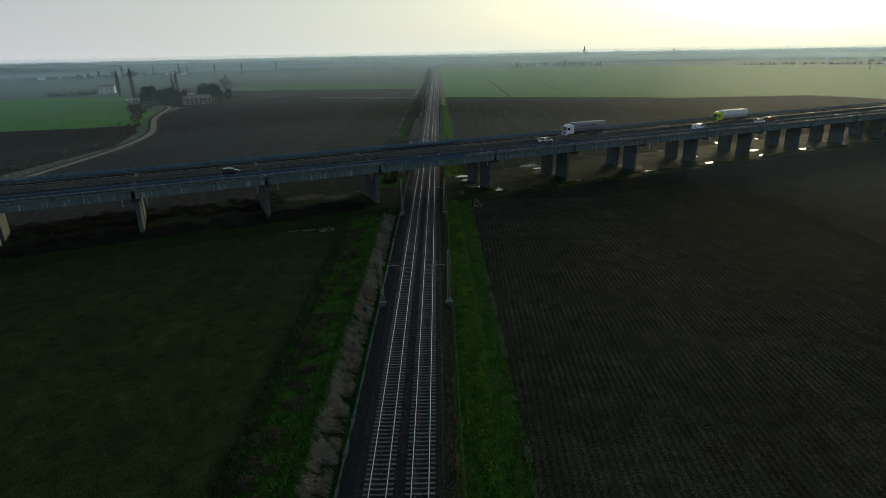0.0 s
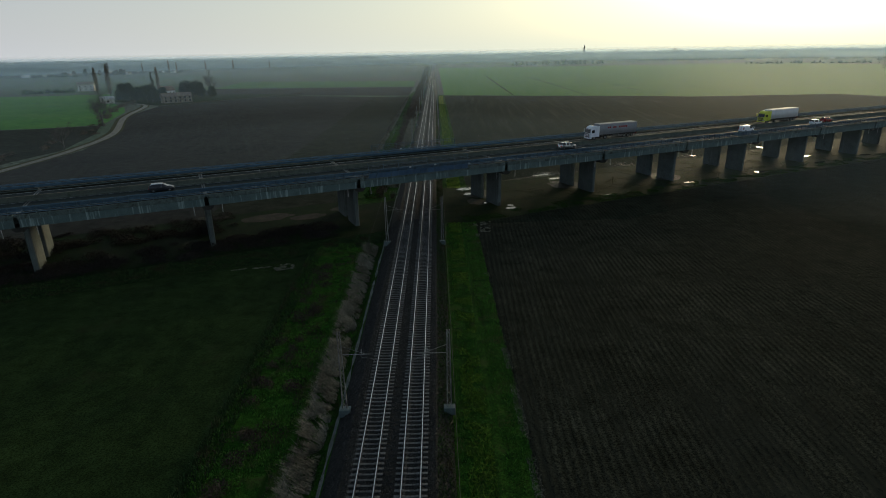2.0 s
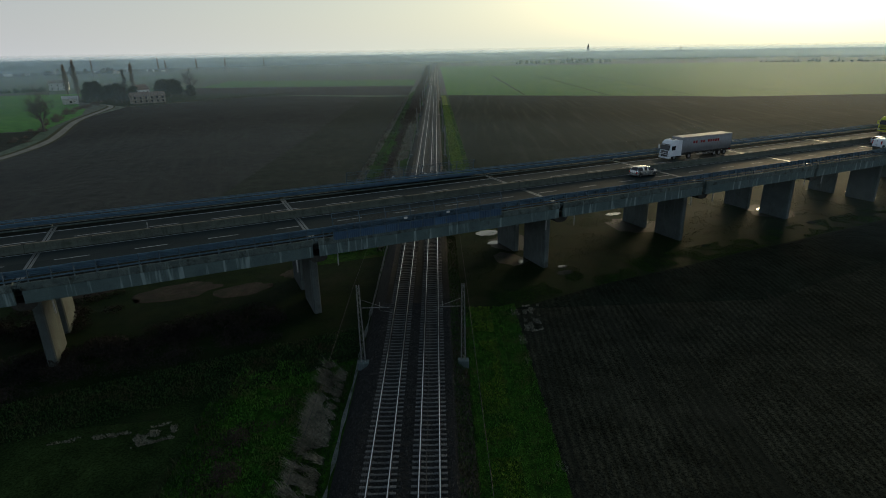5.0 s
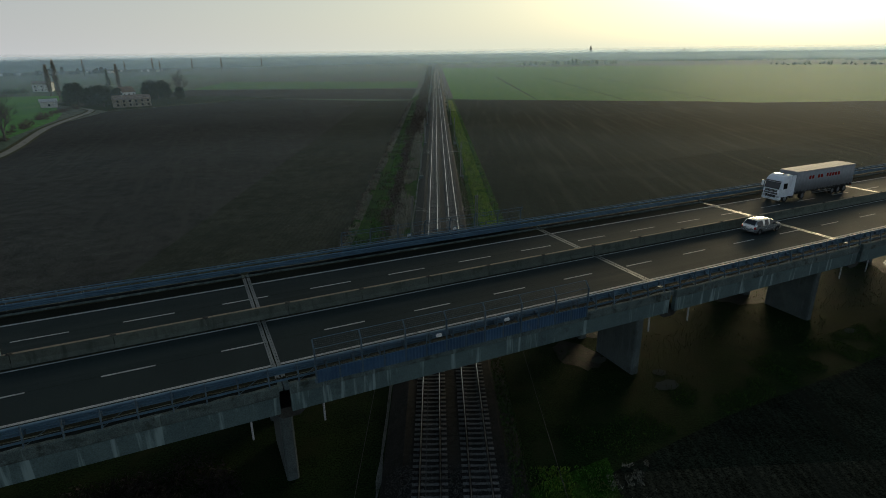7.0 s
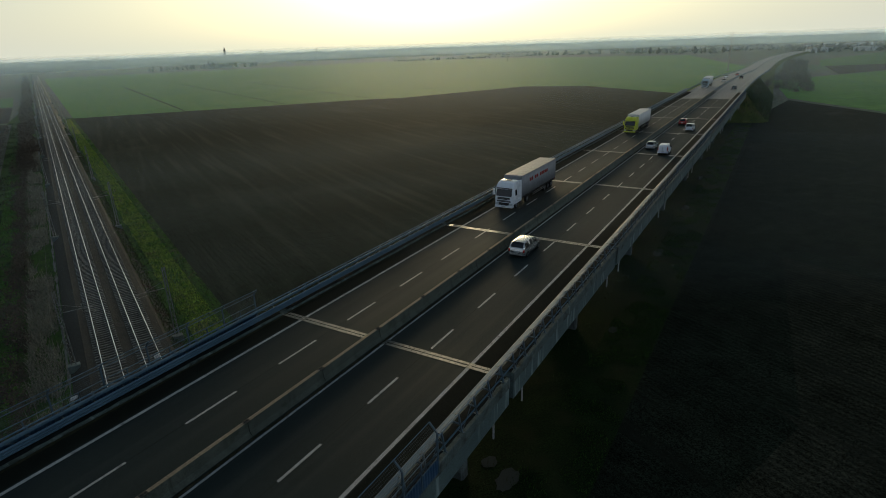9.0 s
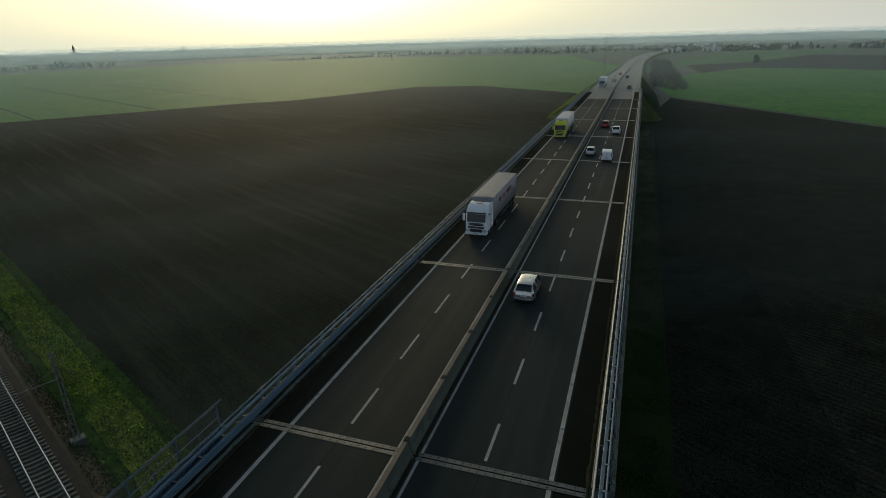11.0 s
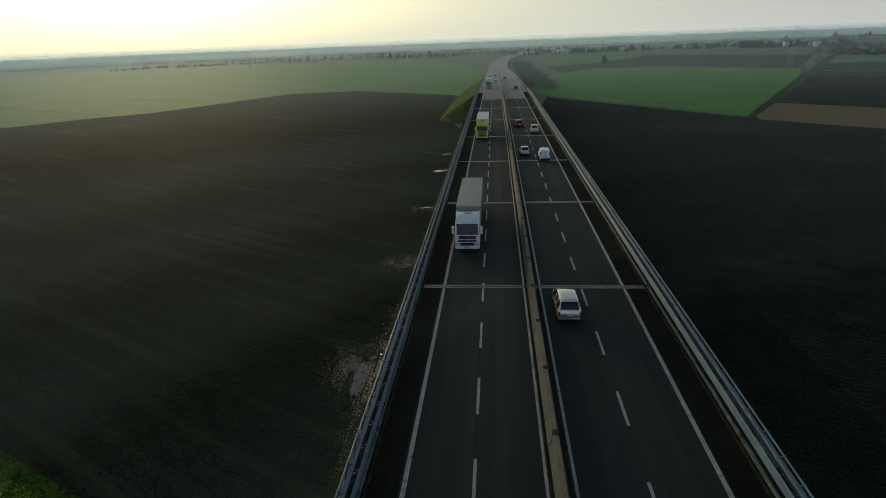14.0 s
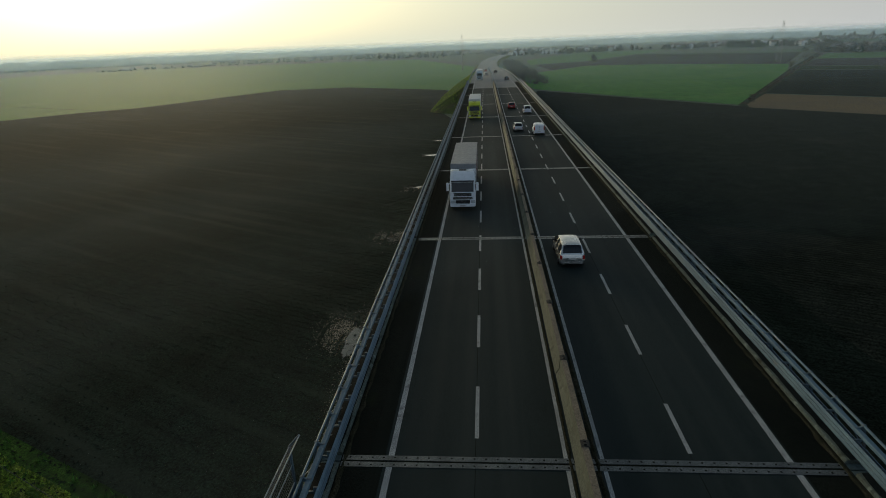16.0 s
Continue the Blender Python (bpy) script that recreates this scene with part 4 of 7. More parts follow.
def screen(e, a, b):
    thing = tagged(holder("safety_screen", BRIDGE @ (pose(0, NEAR_EDGE - 0.06, DECK) if e < 0 else pose(a + b, FAR_EDGE + 0.06, DECK, 0, 0, 180))), "blue sheet panels with a wire mesh fence above the railway", "safety screen", "safety screens")
    n = round((b - a) / 3.06)
    step = (b - a) / n
    foot, shelf, knee, top = -0.18, 0.72, 2.3, 2.78
    lean = 0.42
    post = short = panel = None
    for i in range(n + 1):
        m = pose(a + i * step, 0, 0)
        m2 = pose(a + (i + 0.5) * step, 0, 0)
        if post is None:
            bm = bmesh.new()
            box(bm, -0.05, -0.05, foot, 0.05, 0.03, knee)
            bar(bm, (0, -0.01, knee - 0.02), (0, lean, top), 0.08)
            box(bm, -0.12, 0.03, foot + 0.05, 0.12, 0.06, foot + 0.3)
            post = part("post", bm, M["steel_dark"], thing)
            post.matrix_basis = m
            bm = bmesh.new()
            box(bm, -0.035, -0.04, foot, 0.035, 0.02, 1.5)
            short = part("short_post", bm, M["steel_dark"], thing)
            short.matrix_basis = m2
            bm = bmesh.new()
            w = step / 2
            wavy = [(0.06 + (w - 0.11) * k / 24, -0.045 if k % 4 in (1, 2) else -0.015) for k in range(25)]
            outline = wavy + [(x, y + 0.012) for x, y in wavy[::-1]]
            lo, hi = ([bm.verts.new((x, y, z)) for x, y in outline] for z in (foot + 0.02, shelf))
            for k in range(len(outline)):
                q = (k + 1) % len(outline)
                bm.faces.new((lo[k], lo[q], hi[q], hi[k]))
            for k in range(24):
                bm.faces.new((hi[k], hi[k + 1], hi[48 - k], hi[49 - k]))
            bmesh.ops.recalc_face_normals(bm, faces=bm.faces[:])
            panel = part("panel", bm, M["panel"], thing)
            panel.matrix_basis = m
            again(panel, "panel", m2)
        else:
            again(post, "post", m)
            if i < n:
                again(short, "short_post", m2)
                again(panel, "panel", m)
                again(panel, "panel", m2)
    for z, o in ((shelf + 0.02, 0), (1.5, 0), (knee, 0), (top, lean)):
        bm = bmesh.new()
        tube(bm, [(a, o, z), (b, o, z)], 0.022, 5)
        part("fence_rail", bm, M["steel"], thing)
    bm = bmesh.new()
    x = a
    while x < b:
        bar(bm, (x, 0, shelf + 0.05), (x, 0, knee), 0.006)
        bar(bm, (x, 0, knee), (x, lean, top), 0.006)
        x += 0.12
    for k in range(13):
        bar(bm, (a, 0, shelf + 0.1 + k * 0.12), (b, 0, shelf + 0.1 + k * 0.12), 0.006)
    for k in range(1, 5):
        bar(bm, (a, lean * k / 5, knee + (top - knee) * k / 5), (b, lean * k / 5, knee + (top - knee) * k / 5), 0.006)
    part("wire_mesh", bm, M["wire"], thing, "fine grey wire mesh")
    for t in (0.4, 0.655):
        bm = bmesh.new()
        box(bm, -0.22, -0.015, -0.13, 0.22, 0.015, 0.13)
        bmesh.ops.bevel(bm, geom=[q for q in bm.edges if abs(q.verts[0].co.y - q.verts[1].co.y) > 0.02], offset=0.05, segments=2, affect="EDGES")
        o = part("warning_plate", bm, M["sign"], thing, "small white enamel plate")
        o.matrix_basis = pose(a + (b - a) * t, -0.06, 1.25)


screen(-1, 46.3, 67.75)
screen(1, 53.9, 75.2)

# drain pipes under the deck
M["pipe"] = surf("grey_pipe", (0.2898, 0.2898, 0.2898), (0.4554, 0.4554, 0.4347), 0.6, 0.6, 0.1, 0.05)
for s in JOINTS[3:-1]:
    for o in (-2.2, 2.4):
        bm = bmesh.new()
        tube(bm, [(s + o, -10.6, SOFFIT + 0.1), (s + o, -10.6, SOFFIT - 1.5)], 0.07, 8)
        box(bm, s + o - 0.12, -10.7, SOFFIT - 0.02, s + o + 0.12, -10.5, SOFFIT + 0.03)
        part("drain_pipe", bm, M["pipe"], viaduct)

# ---- overhead line masts ----
M["wire_dark"] = plain("weathered_line", (0.05, 0.052, 0.05), 0.85)


def line_mast(side):
    """A lattice mast with a concrete foot and a swivelling bracket over the track."""
    thing = tagged(holder("catenary_mast"), "grey lattice steel railway mast on a concrete foot", "mast", "railway masts")
    bm = bmesh.new()
    box(bm, -0.55, -0.4, -0.5, 0.55, 0.4, 0.32)
    bmesh.ops.bevel(bm, geom=bm.edges[:], offset=0.04, segments=1, affect="EDGES")
    part("foot", bm, M["concrete"], thing)
    for x in (-1, 1):
        bm = bmesh.new()
        bar(bm, (x * 0.2, 0, 0.3), (x * 0.11, 0, 8.6), 0.09, 0.12)
        part("leg", bm, M["mast"], thing)
    bm = bmesh.new()
    for k in range(16):
        z0, z1 = 0.5 + k * 0.5, 1.0 + k * 0.5
        w0, w1 = 0.2 - 0.09 * z0 / 8.6, 0.2 - 0.09 * z1 / 8.6
        sgn = 1 if k % 2 else -1
        bar(bm, (-w0 * sgn, 0, z0), (w1 * sgn, 0, z1), 0.035)
    part("lacing", bm, M["mast"], thing)
    bm = bmesh.new()
    r = -side
    tube(bm, [(0.1 * r, 0, 6.2), (2.9 * r, 0, 6.2)], 0.035, 6)
    tube(bm, [(0.1 * r, 0, 7.1), (2.3 * r, 0, 6.25)], 0.02, 5)
    tube(bm, [(1.9 * r, 0, 6.2), (2.0 * r, 0, 5.85), (2.9 * r, 0, 5.75), (3.2 * r, 0, 5.5)], 0.022, 5)
    tube(bm, [(2.0 * r, 0, 6.2), (2.0 * r, 0, 6.75)], 0.04, 6)
    part("bracket", bm, M["mast"], thing)
    return thing


MAST_Y = [-19.7, 30.5, 80.7, 130.9] + [194.5 + 54 * k for k in range(9)]
for side, x in ((-1, -4.95), (1, 5.1)):
    proto = line_mast(side)
    proto.matrix_basis = RAILS @ pose(x, MAST_Y[0], 0.75)
    for y in MAST_Y[1:]:
        copy_thing(proto, RAILS @ pose(x + random.uniform(-0.05, 0.05), y, 0.75, 0, random.uniform(-0.4, 0.4)))
for x, z, r, sag in ((-1.85, 6.25, 0.011, 0), (1.85, 6.25, 0.011, 0), (-1.85, 7.5, 0.012, 0.8), (1.85, 7.5, 0.012, 0.8), (-5.35, 9.25, 0.013, 0.45), (5.4, 9.25, 0.013, 0.45)):
    bm = bmesh.new()
    pts = []
    for a, b in zip(MAST_Y, MAST_Y[1:]):
        for k in range(6):
            u = k / 6
            pts.append((x, a + (b - a) * u, z - sag * 4 * u * (1 - u)))
    tube(bm, pts, r, 4)
    w = part("overhead_wire", bm, M["wire_dark"])
    w.matrix_basis = RAILS
    tagged(w, "thin sagging overhead railway wire", "cable", "overhead wires")

# ---- vehicles ----
M["glass"] = plain("tinted_glass", (0.010, 0.013, 0.017), 0.12)
M["tyre"] = surf("tyre_rubber", (0.012, 0.012, 0.012), (0.022, 0.021, 0.020), 0.3, 0.85, 0.2, 0.03)
M["rim"] = plain("alloy_rim", (0.35, 0.36, 0.37), 0.35, 0.9)
M["plastic"] = plain("black_plastic", (0.018, 0.018, 0.019), 0.55)
M["lamp"] = plain("headlamp_glass", (0.55, 0.58, 0.6), 0.12)
M["tail"] = plain("red_tail_lamp", (0.28, 0.012, 0.012), 0.25)
M["plate"] = plain("number_plate", (0.55, 0.55, 0.53), 0.5)
M["paint_white"] = surf("white_vehicle_paint", (0.80, 0.83, 0.86), (0.86, 0.89, 0.92), 1.2, 0.28, 0.0, 0.2, grit=0.04)
M["paint_red"] = surf("red_vehicle_paint", (0.26, 0.016, 0.016), (0.32, 0.022, 0.02), 1.0, 0.25, 0.0, 0.2, grit=0.04)
M["paint_silver"] = surf("silver_vehicle_paint", (0.42, 0.43, 0.44), (0.50, 0.51, 0.52), 1.0, 0.3, 0.0, 0.2, metal=0.4, grit=0.04)
# silver paint with a slight warm cast of sunlight in its colour
M["paint_warm_silver"] = surf("warm_silver_vehicle_paint", (0.58, 0.575, 0.55), (0.64, 0.635, 0.61), 1.0, 0.25, 0.0, 0.2, metal=0.75, grit=0.04)
M["paint_dark"] = surf("dark_blue_vehicle_paint", (0.02, 0.022, 0.028), (0.03, 0.033, 0.04), 1.0, 0.25, 0.0, 0.2, grit=0.04)
M["paint_lime"] = surf("yellow_green_vehicle_paint", (0.62, 0.67, 0.05), (0.70, 0.74, 0.07), 1.2, 0.3, 0.0, 0.2, grit=0.04)
M["paint_pale_blue"] = surf("pale_blue_vehicle_paint", (0.40, 0.52, 0.60), (0.46, 0.58, 0.66), 1.2, 0.3, 0.0, 0.2, grit=0.04)
M["curtain"] = surf("grey_trailer_curtain", (0.22, 0.23, 0.245), (0.28, 0.29, 0.30), 1.4, 0.6, 0.1, 0.4, grit=0.1)
M["curtain_white"] = surf("white_trailer_curtain", (0.60, 0.61, 0.60), (0.70, 0.71, 0.70), 1.4, 0.55, 0.1, 0.4, grit=0.08)
M["tarp"] = surf("grey_trailer_roof", (0.25, 0.255, 0.26), (0.32, 0.325, 0.33), 1.1, 0.6, 0.2, 0.3, grit=0.2)


def skin(bm, sections, mat=0):
    """Skins cross-sections with the same number of points, and closes both ends."""
    rings = [[bm.verts.new(p) for p in sec] for sec in sections]
    k = len(rings[0])
    for a, b in zip(rings, rings[1:]):
        for i in range(k):
            bm.faces.new((a[i], a[(i + 1) % k], b[(i + 1) % k], b[i])).material_index = mat
    bm.faces.new(rings[0][::-1])
    bm.faces.new(rings[-1])
    bmesh.ops.recalc_face_normals(bm, faces=bm.faces[:])


def wheel(parent, x, y, r, w):
    bm = bmesh.new()
    prof = [(r * 0.62, -w / 2), (r * 0.94, -w / 2), (r, -w * 0.36), (r, w * 0.36), (r * 0.94, w / 2), (r * 0.62, w / 2)]
    n = 20
    rings = [[bm.verts.new((q * math.cos(k * math.tau / n), v, q * math.sin(k * math.tau / n))) for q, v in prof] for k in range(n)]
    for k in range(n):
        for i in range(len(prof)):
            j = (i + 1) % len(prof)
            bm.faces.new((rings[k][i], rings[k][j], rings[(k + 1) % n][j], rings[(k + 1) % n][i]))
    bmesh.ops.recalc_face_normals(bm, faces=bm.faces[:])
    t = part("wheel", bm, M["tyre"], parent)
    t.matrix_basis = pose(x, y, r)
    bm = bmesh.new()
    o = (w * 0.42 if y > 0 else -w * 0.42)
    tube(bm, [(0, o * 0.2, 0), (0, o, 0)], [r * 0.62, r * 0.6], 16)
    tube(bm, [(0, o, 0), (0, o * 1.1, 0)], [r * 0.16, r * 0.12], 10)
    for k in range(5):
        a = k * math.tau / 5
        bar(bm, (0, o * 1.04, 0), (r * 0.56 * math.cos(a), o * 1.04, r * 0.56 * math.sin(a)), 0.05, 0.03)
    part("rim", bm, M["rim"], t)


SHAPES = {
    "hatch": ((0, 0.30), (0.006, 0.50), (0.012, 0.60), (0.03, 0.66), (0.085, 0.92), (0.13, 0.975), (0.24, 0.995), (0.42, 1.0), (0.57, 0.955), (0.75, 0.645), (0.90, 0.57), (0.97, 0.49), (1.0, 0.34)),
    "mpv": ((0, 0.32), (0.004, 0.50), (0.014, 0.60), (0.03, 0.66), (0.075, 0.88), (0.115, 0.95), (0.20, 0.985), (0.42, 1.0), (0.58, 0.97), (0.67, 0.89), (0.85, 0.645), (0.93, 0.56), (0.98, 0.46), (1.0, 0.34)),
    "saloon": ((0, 0.32), (0.012, 0.55), (0.03, 0.66), (0.15, 0.69), (0.28, 0.94), (0.38, 1.0), (0.50, 1.0), (0.60, 0.95), (0.76, 0.66), (0.90, 0.58), (0.97, 0.5), (1.0, 0.34)),
    "suv": ((0, 0.34), (0.008, 0.58), (0.02, 0.64), (0.05, 0.92), (0.10, 0.985), (0.40, 1.0), (0.58, 0.97), (0.72, 0.66), (0.92, 0.60), (0.98, 0.5), (1.0, 0.36)),
    "van": ((0, 0.30), (0.006, 0.60), (0.02, 0.95), (0.05, 0.99), (0.35, 1.0), (0.62, 0.985), (0.67, 0.95), (0.80, 0.62), (0.94, 0.53), (0.985, 0.46), (1.0, 0.32)),
}


def car(label, paint, L, W, Hh, style, roof_paint=None, spare=False):
    """A car with its rear at x = 0, driving towards +x."""
    c = tagged(holder("car" if style != "van" else "delivery_van"), label, "car" if style != "van" else "van", "vehicles on the viaduct")
    hw, belt, low = W / 2, Hh * 0.615, 0.22
    shape = SHAPES[style]
    rk = 0.74 if style not in ("van", "suv") else 0.86

    def top(u):
        for (a, za), (b, zb) in zip(shape, shape[1:]):
            if u <= b:
                return Hh * (za + (zb - za) * (u - a) / (b - a))
        return Hh * shape[-1][1]
    us = sorted({round(a + (b - a) * k / 3, 4) for (a, _), (b, _) in zip(shape, shape[1:]) for k in range(4)})
    grid = []
    for u in us:
        zt = (top(max(u - 0.012, 0)) + 2 * top(u) + top(min(u + 0.012, 1))) / 4
        zb = min(belt, zt - 0.05)
        end = max(0.0, 1 - u / 0.09) ** 2 * 0.14 + max(0.0, (u - 0.80) / 0.20) ** 2 * 0.26
        w = hw * (1 - end)
        f = min(max((zt - zb) / (Hh - belt), 0), 1)
        kt = 0.93 + (rk - 0.93) * f
        lo = low + 0.12 * (max(0, 1 - u / 0.05) + max(0, (u - 0.95) / 0.05))
        x = u * L
        half = [(w * 0.93, lo), (w * 0.995, lo + 0.12), (w, lo + (zb - lo) * 0.55), (w * 0.97, zb), (w * (0.965 + (kt - 0.965) * 0.5), zb + (zt - zb) * 0.48), (w * kt, zt - 0.055 * f - 0.012), (w * kt * 0.86, zt - 0.012), (w * kt * 0.45, zt + 0.012 * f), (0.0, zt + 0.02 * f)]
        grid.append((u, zt, zb, [(x, y, z) for y, z in half]))
    meshes = {k: bmesh.new() for k in ("body", "side_window", "windscreen", "rear_window", "roof")}
    cabin = [q for q in grid if q[1] - q[2] > 0.18]
    u0, u1 = cabin[0][0], cabin[-1][0]

    def kind(i, j):
        ua, za, ba, _ = grid[i]
        ub, zb_, bb, _ = grid[i + 1]
        um, zm = (ua + ub) / 2, (za + zb_) / 2
        slope = (zb_ - za) / max((ub - ua) * L, 1e-4)
        if j in (3, 4) and u0 + 0.03 < um < u1 - 0.02 and zm > belt + 0.2:
            if style == "van" and um < 0.50:
                return "body"
            if any(abs(um - q) < 0.012 for q in (0.30, 0.50)):
                return "body"
            return "side_window"
        if j >= 5 and slope < -0.32 and zm > belt + 0.06 and um > 0.5:
            return "windscreen"
        if j >= 6 and slope > 0.32 and zm > belt + 0.10 and um < 0.4 and style != "van":
            return "rear_window"
        if j >= 5 and zm > Hh * 0.9:
            return "roof"
        return "body"
    for i in range(len(grid) - 1):
        for j in range(8):
            for e in (-1, 1):
                p, q = grid[i][3], grid[i + 1][3]
                quad = [(x, e * y, z) for x, y, z in (p[j], q[j], q[j + 1], p[j + 1])]
                b = meshes[kind(i, j)]
                b.faces.new([b.verts.new(v) for v in quad])
    for g in (grid[0], grid[-1]):
        b = meshes["body"]
        b.faces.new([b.verts.new((x, y, z)) for x, y, z in g[3]] + [b.verts.new((x, -y, z)) for x, y, z in g[3][-2::-1]])
    b = meshes["body"]
    b.faces.new([b.verts.new((0.05 * L if k in (0, 3) else 0.95 * L, (hw - 0.12) * (1 if k < 2 else -1), low + 0.02)) for k in range(4)])
    for k, b in meshes.items():
        if not b.faces:
            b.free()
            continue
        bmesh.ops.remove_doubles(b, verts=b.verts[:], dist=0.0008)
        bmesh.ops.recalc_face_normals(b, faces=b.faces[:])
        if k == "side_window":
            b.faces.index_update()
            left = set(b.faces)
            while left:
                pane, edge = set(), [left.pop()]
                while edge:
                    f = edge.pop()
                    pane.add(f)
                    for q in (g for ed_ in f.edges for g in ed_.link_faces if g in left):
                        left.discard(q)
                        edge.append(q)
                piece = bmesh.new()
                for f in pane:
                    piece.faces.new([piece.verts.new(v.co) for v in f.verts])
                bmesh.ops.remove_doubles(piece, verts=piece.verts[:], dist=0.0008)
                part(k, piece, M["glass"], c, "dark tinted glass")
            b.free()
        elif "window" in k or k == "windscreen":
            part(k, b, M["glass"], c, "dark tinted glass")
        else:
            part(k, b, (roof_paint or paint) if k == "roof" else paint, c, smooth=True)
    if style == "van":
        for k in range(5):
            bm = bmesh.new()
            y = (k - 2) * hw * 0.30
            box(bm, 0.35, y - 0.05, Hh - 0.01, L * 0.56, y + 0.05, Hh + 0.035)
            part("roof_rib", bm, paint, c)
        bm = bmesh.new()
        box(bm, -0.012, -0.012, 0.5, 0.06, 0.012, Hh - 0.2)
        part("door_seam", bm, M["plastic"], c)
    wr = 0.31 if style not in ("suv", "van") else 0.34
    for x in (L * 0.18, L * 0.80):
        for e in (-1, 1):
            wheel(c, x, e * (hw - 0.085), wr, 0.2)
            bm = bmesh.new()
            n = 12
            ra = [bm.verts.new((x + (wr + 0.07) * math.cos(math.pi * k / n), e * (hw + 0.003), wr + (wr + 0.07) * math.sin(math.pi * k / n))) for k in range(n + 1)]
            rb = [bm.verts.new((v.co.x, e * (hw - 0.16), v.co.z)) for v in ra]
            bm.faces.new(ra)
            for k in range(n):
                bm.faces.new((ra[k], ra[k + 1], rb[k + 1], rb[k]))
            part("wheel_arch", bm, M["plastic"], c)
    for e in (-1, 1):
        bm = bmesh.new()
        z0, z1 = (belt * 0.66, belt * 0.92) if style != "van" else (belt * 0.8, belt * 1.35)
        y0, y1 = sorted((e * hw * 0.78, e * hw * 0.94)) if style != "van" else sorted((e * hw * 0.78, e * hw * 0.93))
        box(bm, -0.012, y0, z0, 0.2, y1, z1)
        part("tail_lamp", bm, M["tail"], c)
        bm = bmesh.new()
        y0, y1 = sorted((e * hw * 0.40, e * hw * 0.74))
        box(bm, L * 0.94, y0, Hh * 0.36, L * 0.99, y1, Hh * 0.45)
        part("headlamp", bm, M["lamp"], c)
        bm = bmesh.new()
        y0, y1 = sorted((e * hw * 0.95, e * (hw + 0.17)))
        box(bm, L * 0.70 - 0.1, y0, belt + 0.0, L * 0.70 + 0.02, y1, belt + 0.13)
        part("wing_mirror", bm, M["plastic"], c)
    bm = bmesh.new()
    box(bm, -0.02, -0.26, belt * 0.60, 0.03, 0.26, belt * 0.72)
    part("number_plate", bm, M["plate"], c)
    bm = bmesh.new()
    box(bm, -0.03, -hw * 0.84, 0.30, 0.12, hw * 0.84, 0.44)
    part("rear_bumper", bm, M["plastic"] if style in ("van", "suv") else paint, c)
    if spare:
        bm = bmesh.new()
        tube(bm, [(-0.2, 0, belt * 0.85), (0.0, 0, belt * 0.85)], 0.33, 18)
        part("spare_wheel_cover", bm, paint, c)
    return c


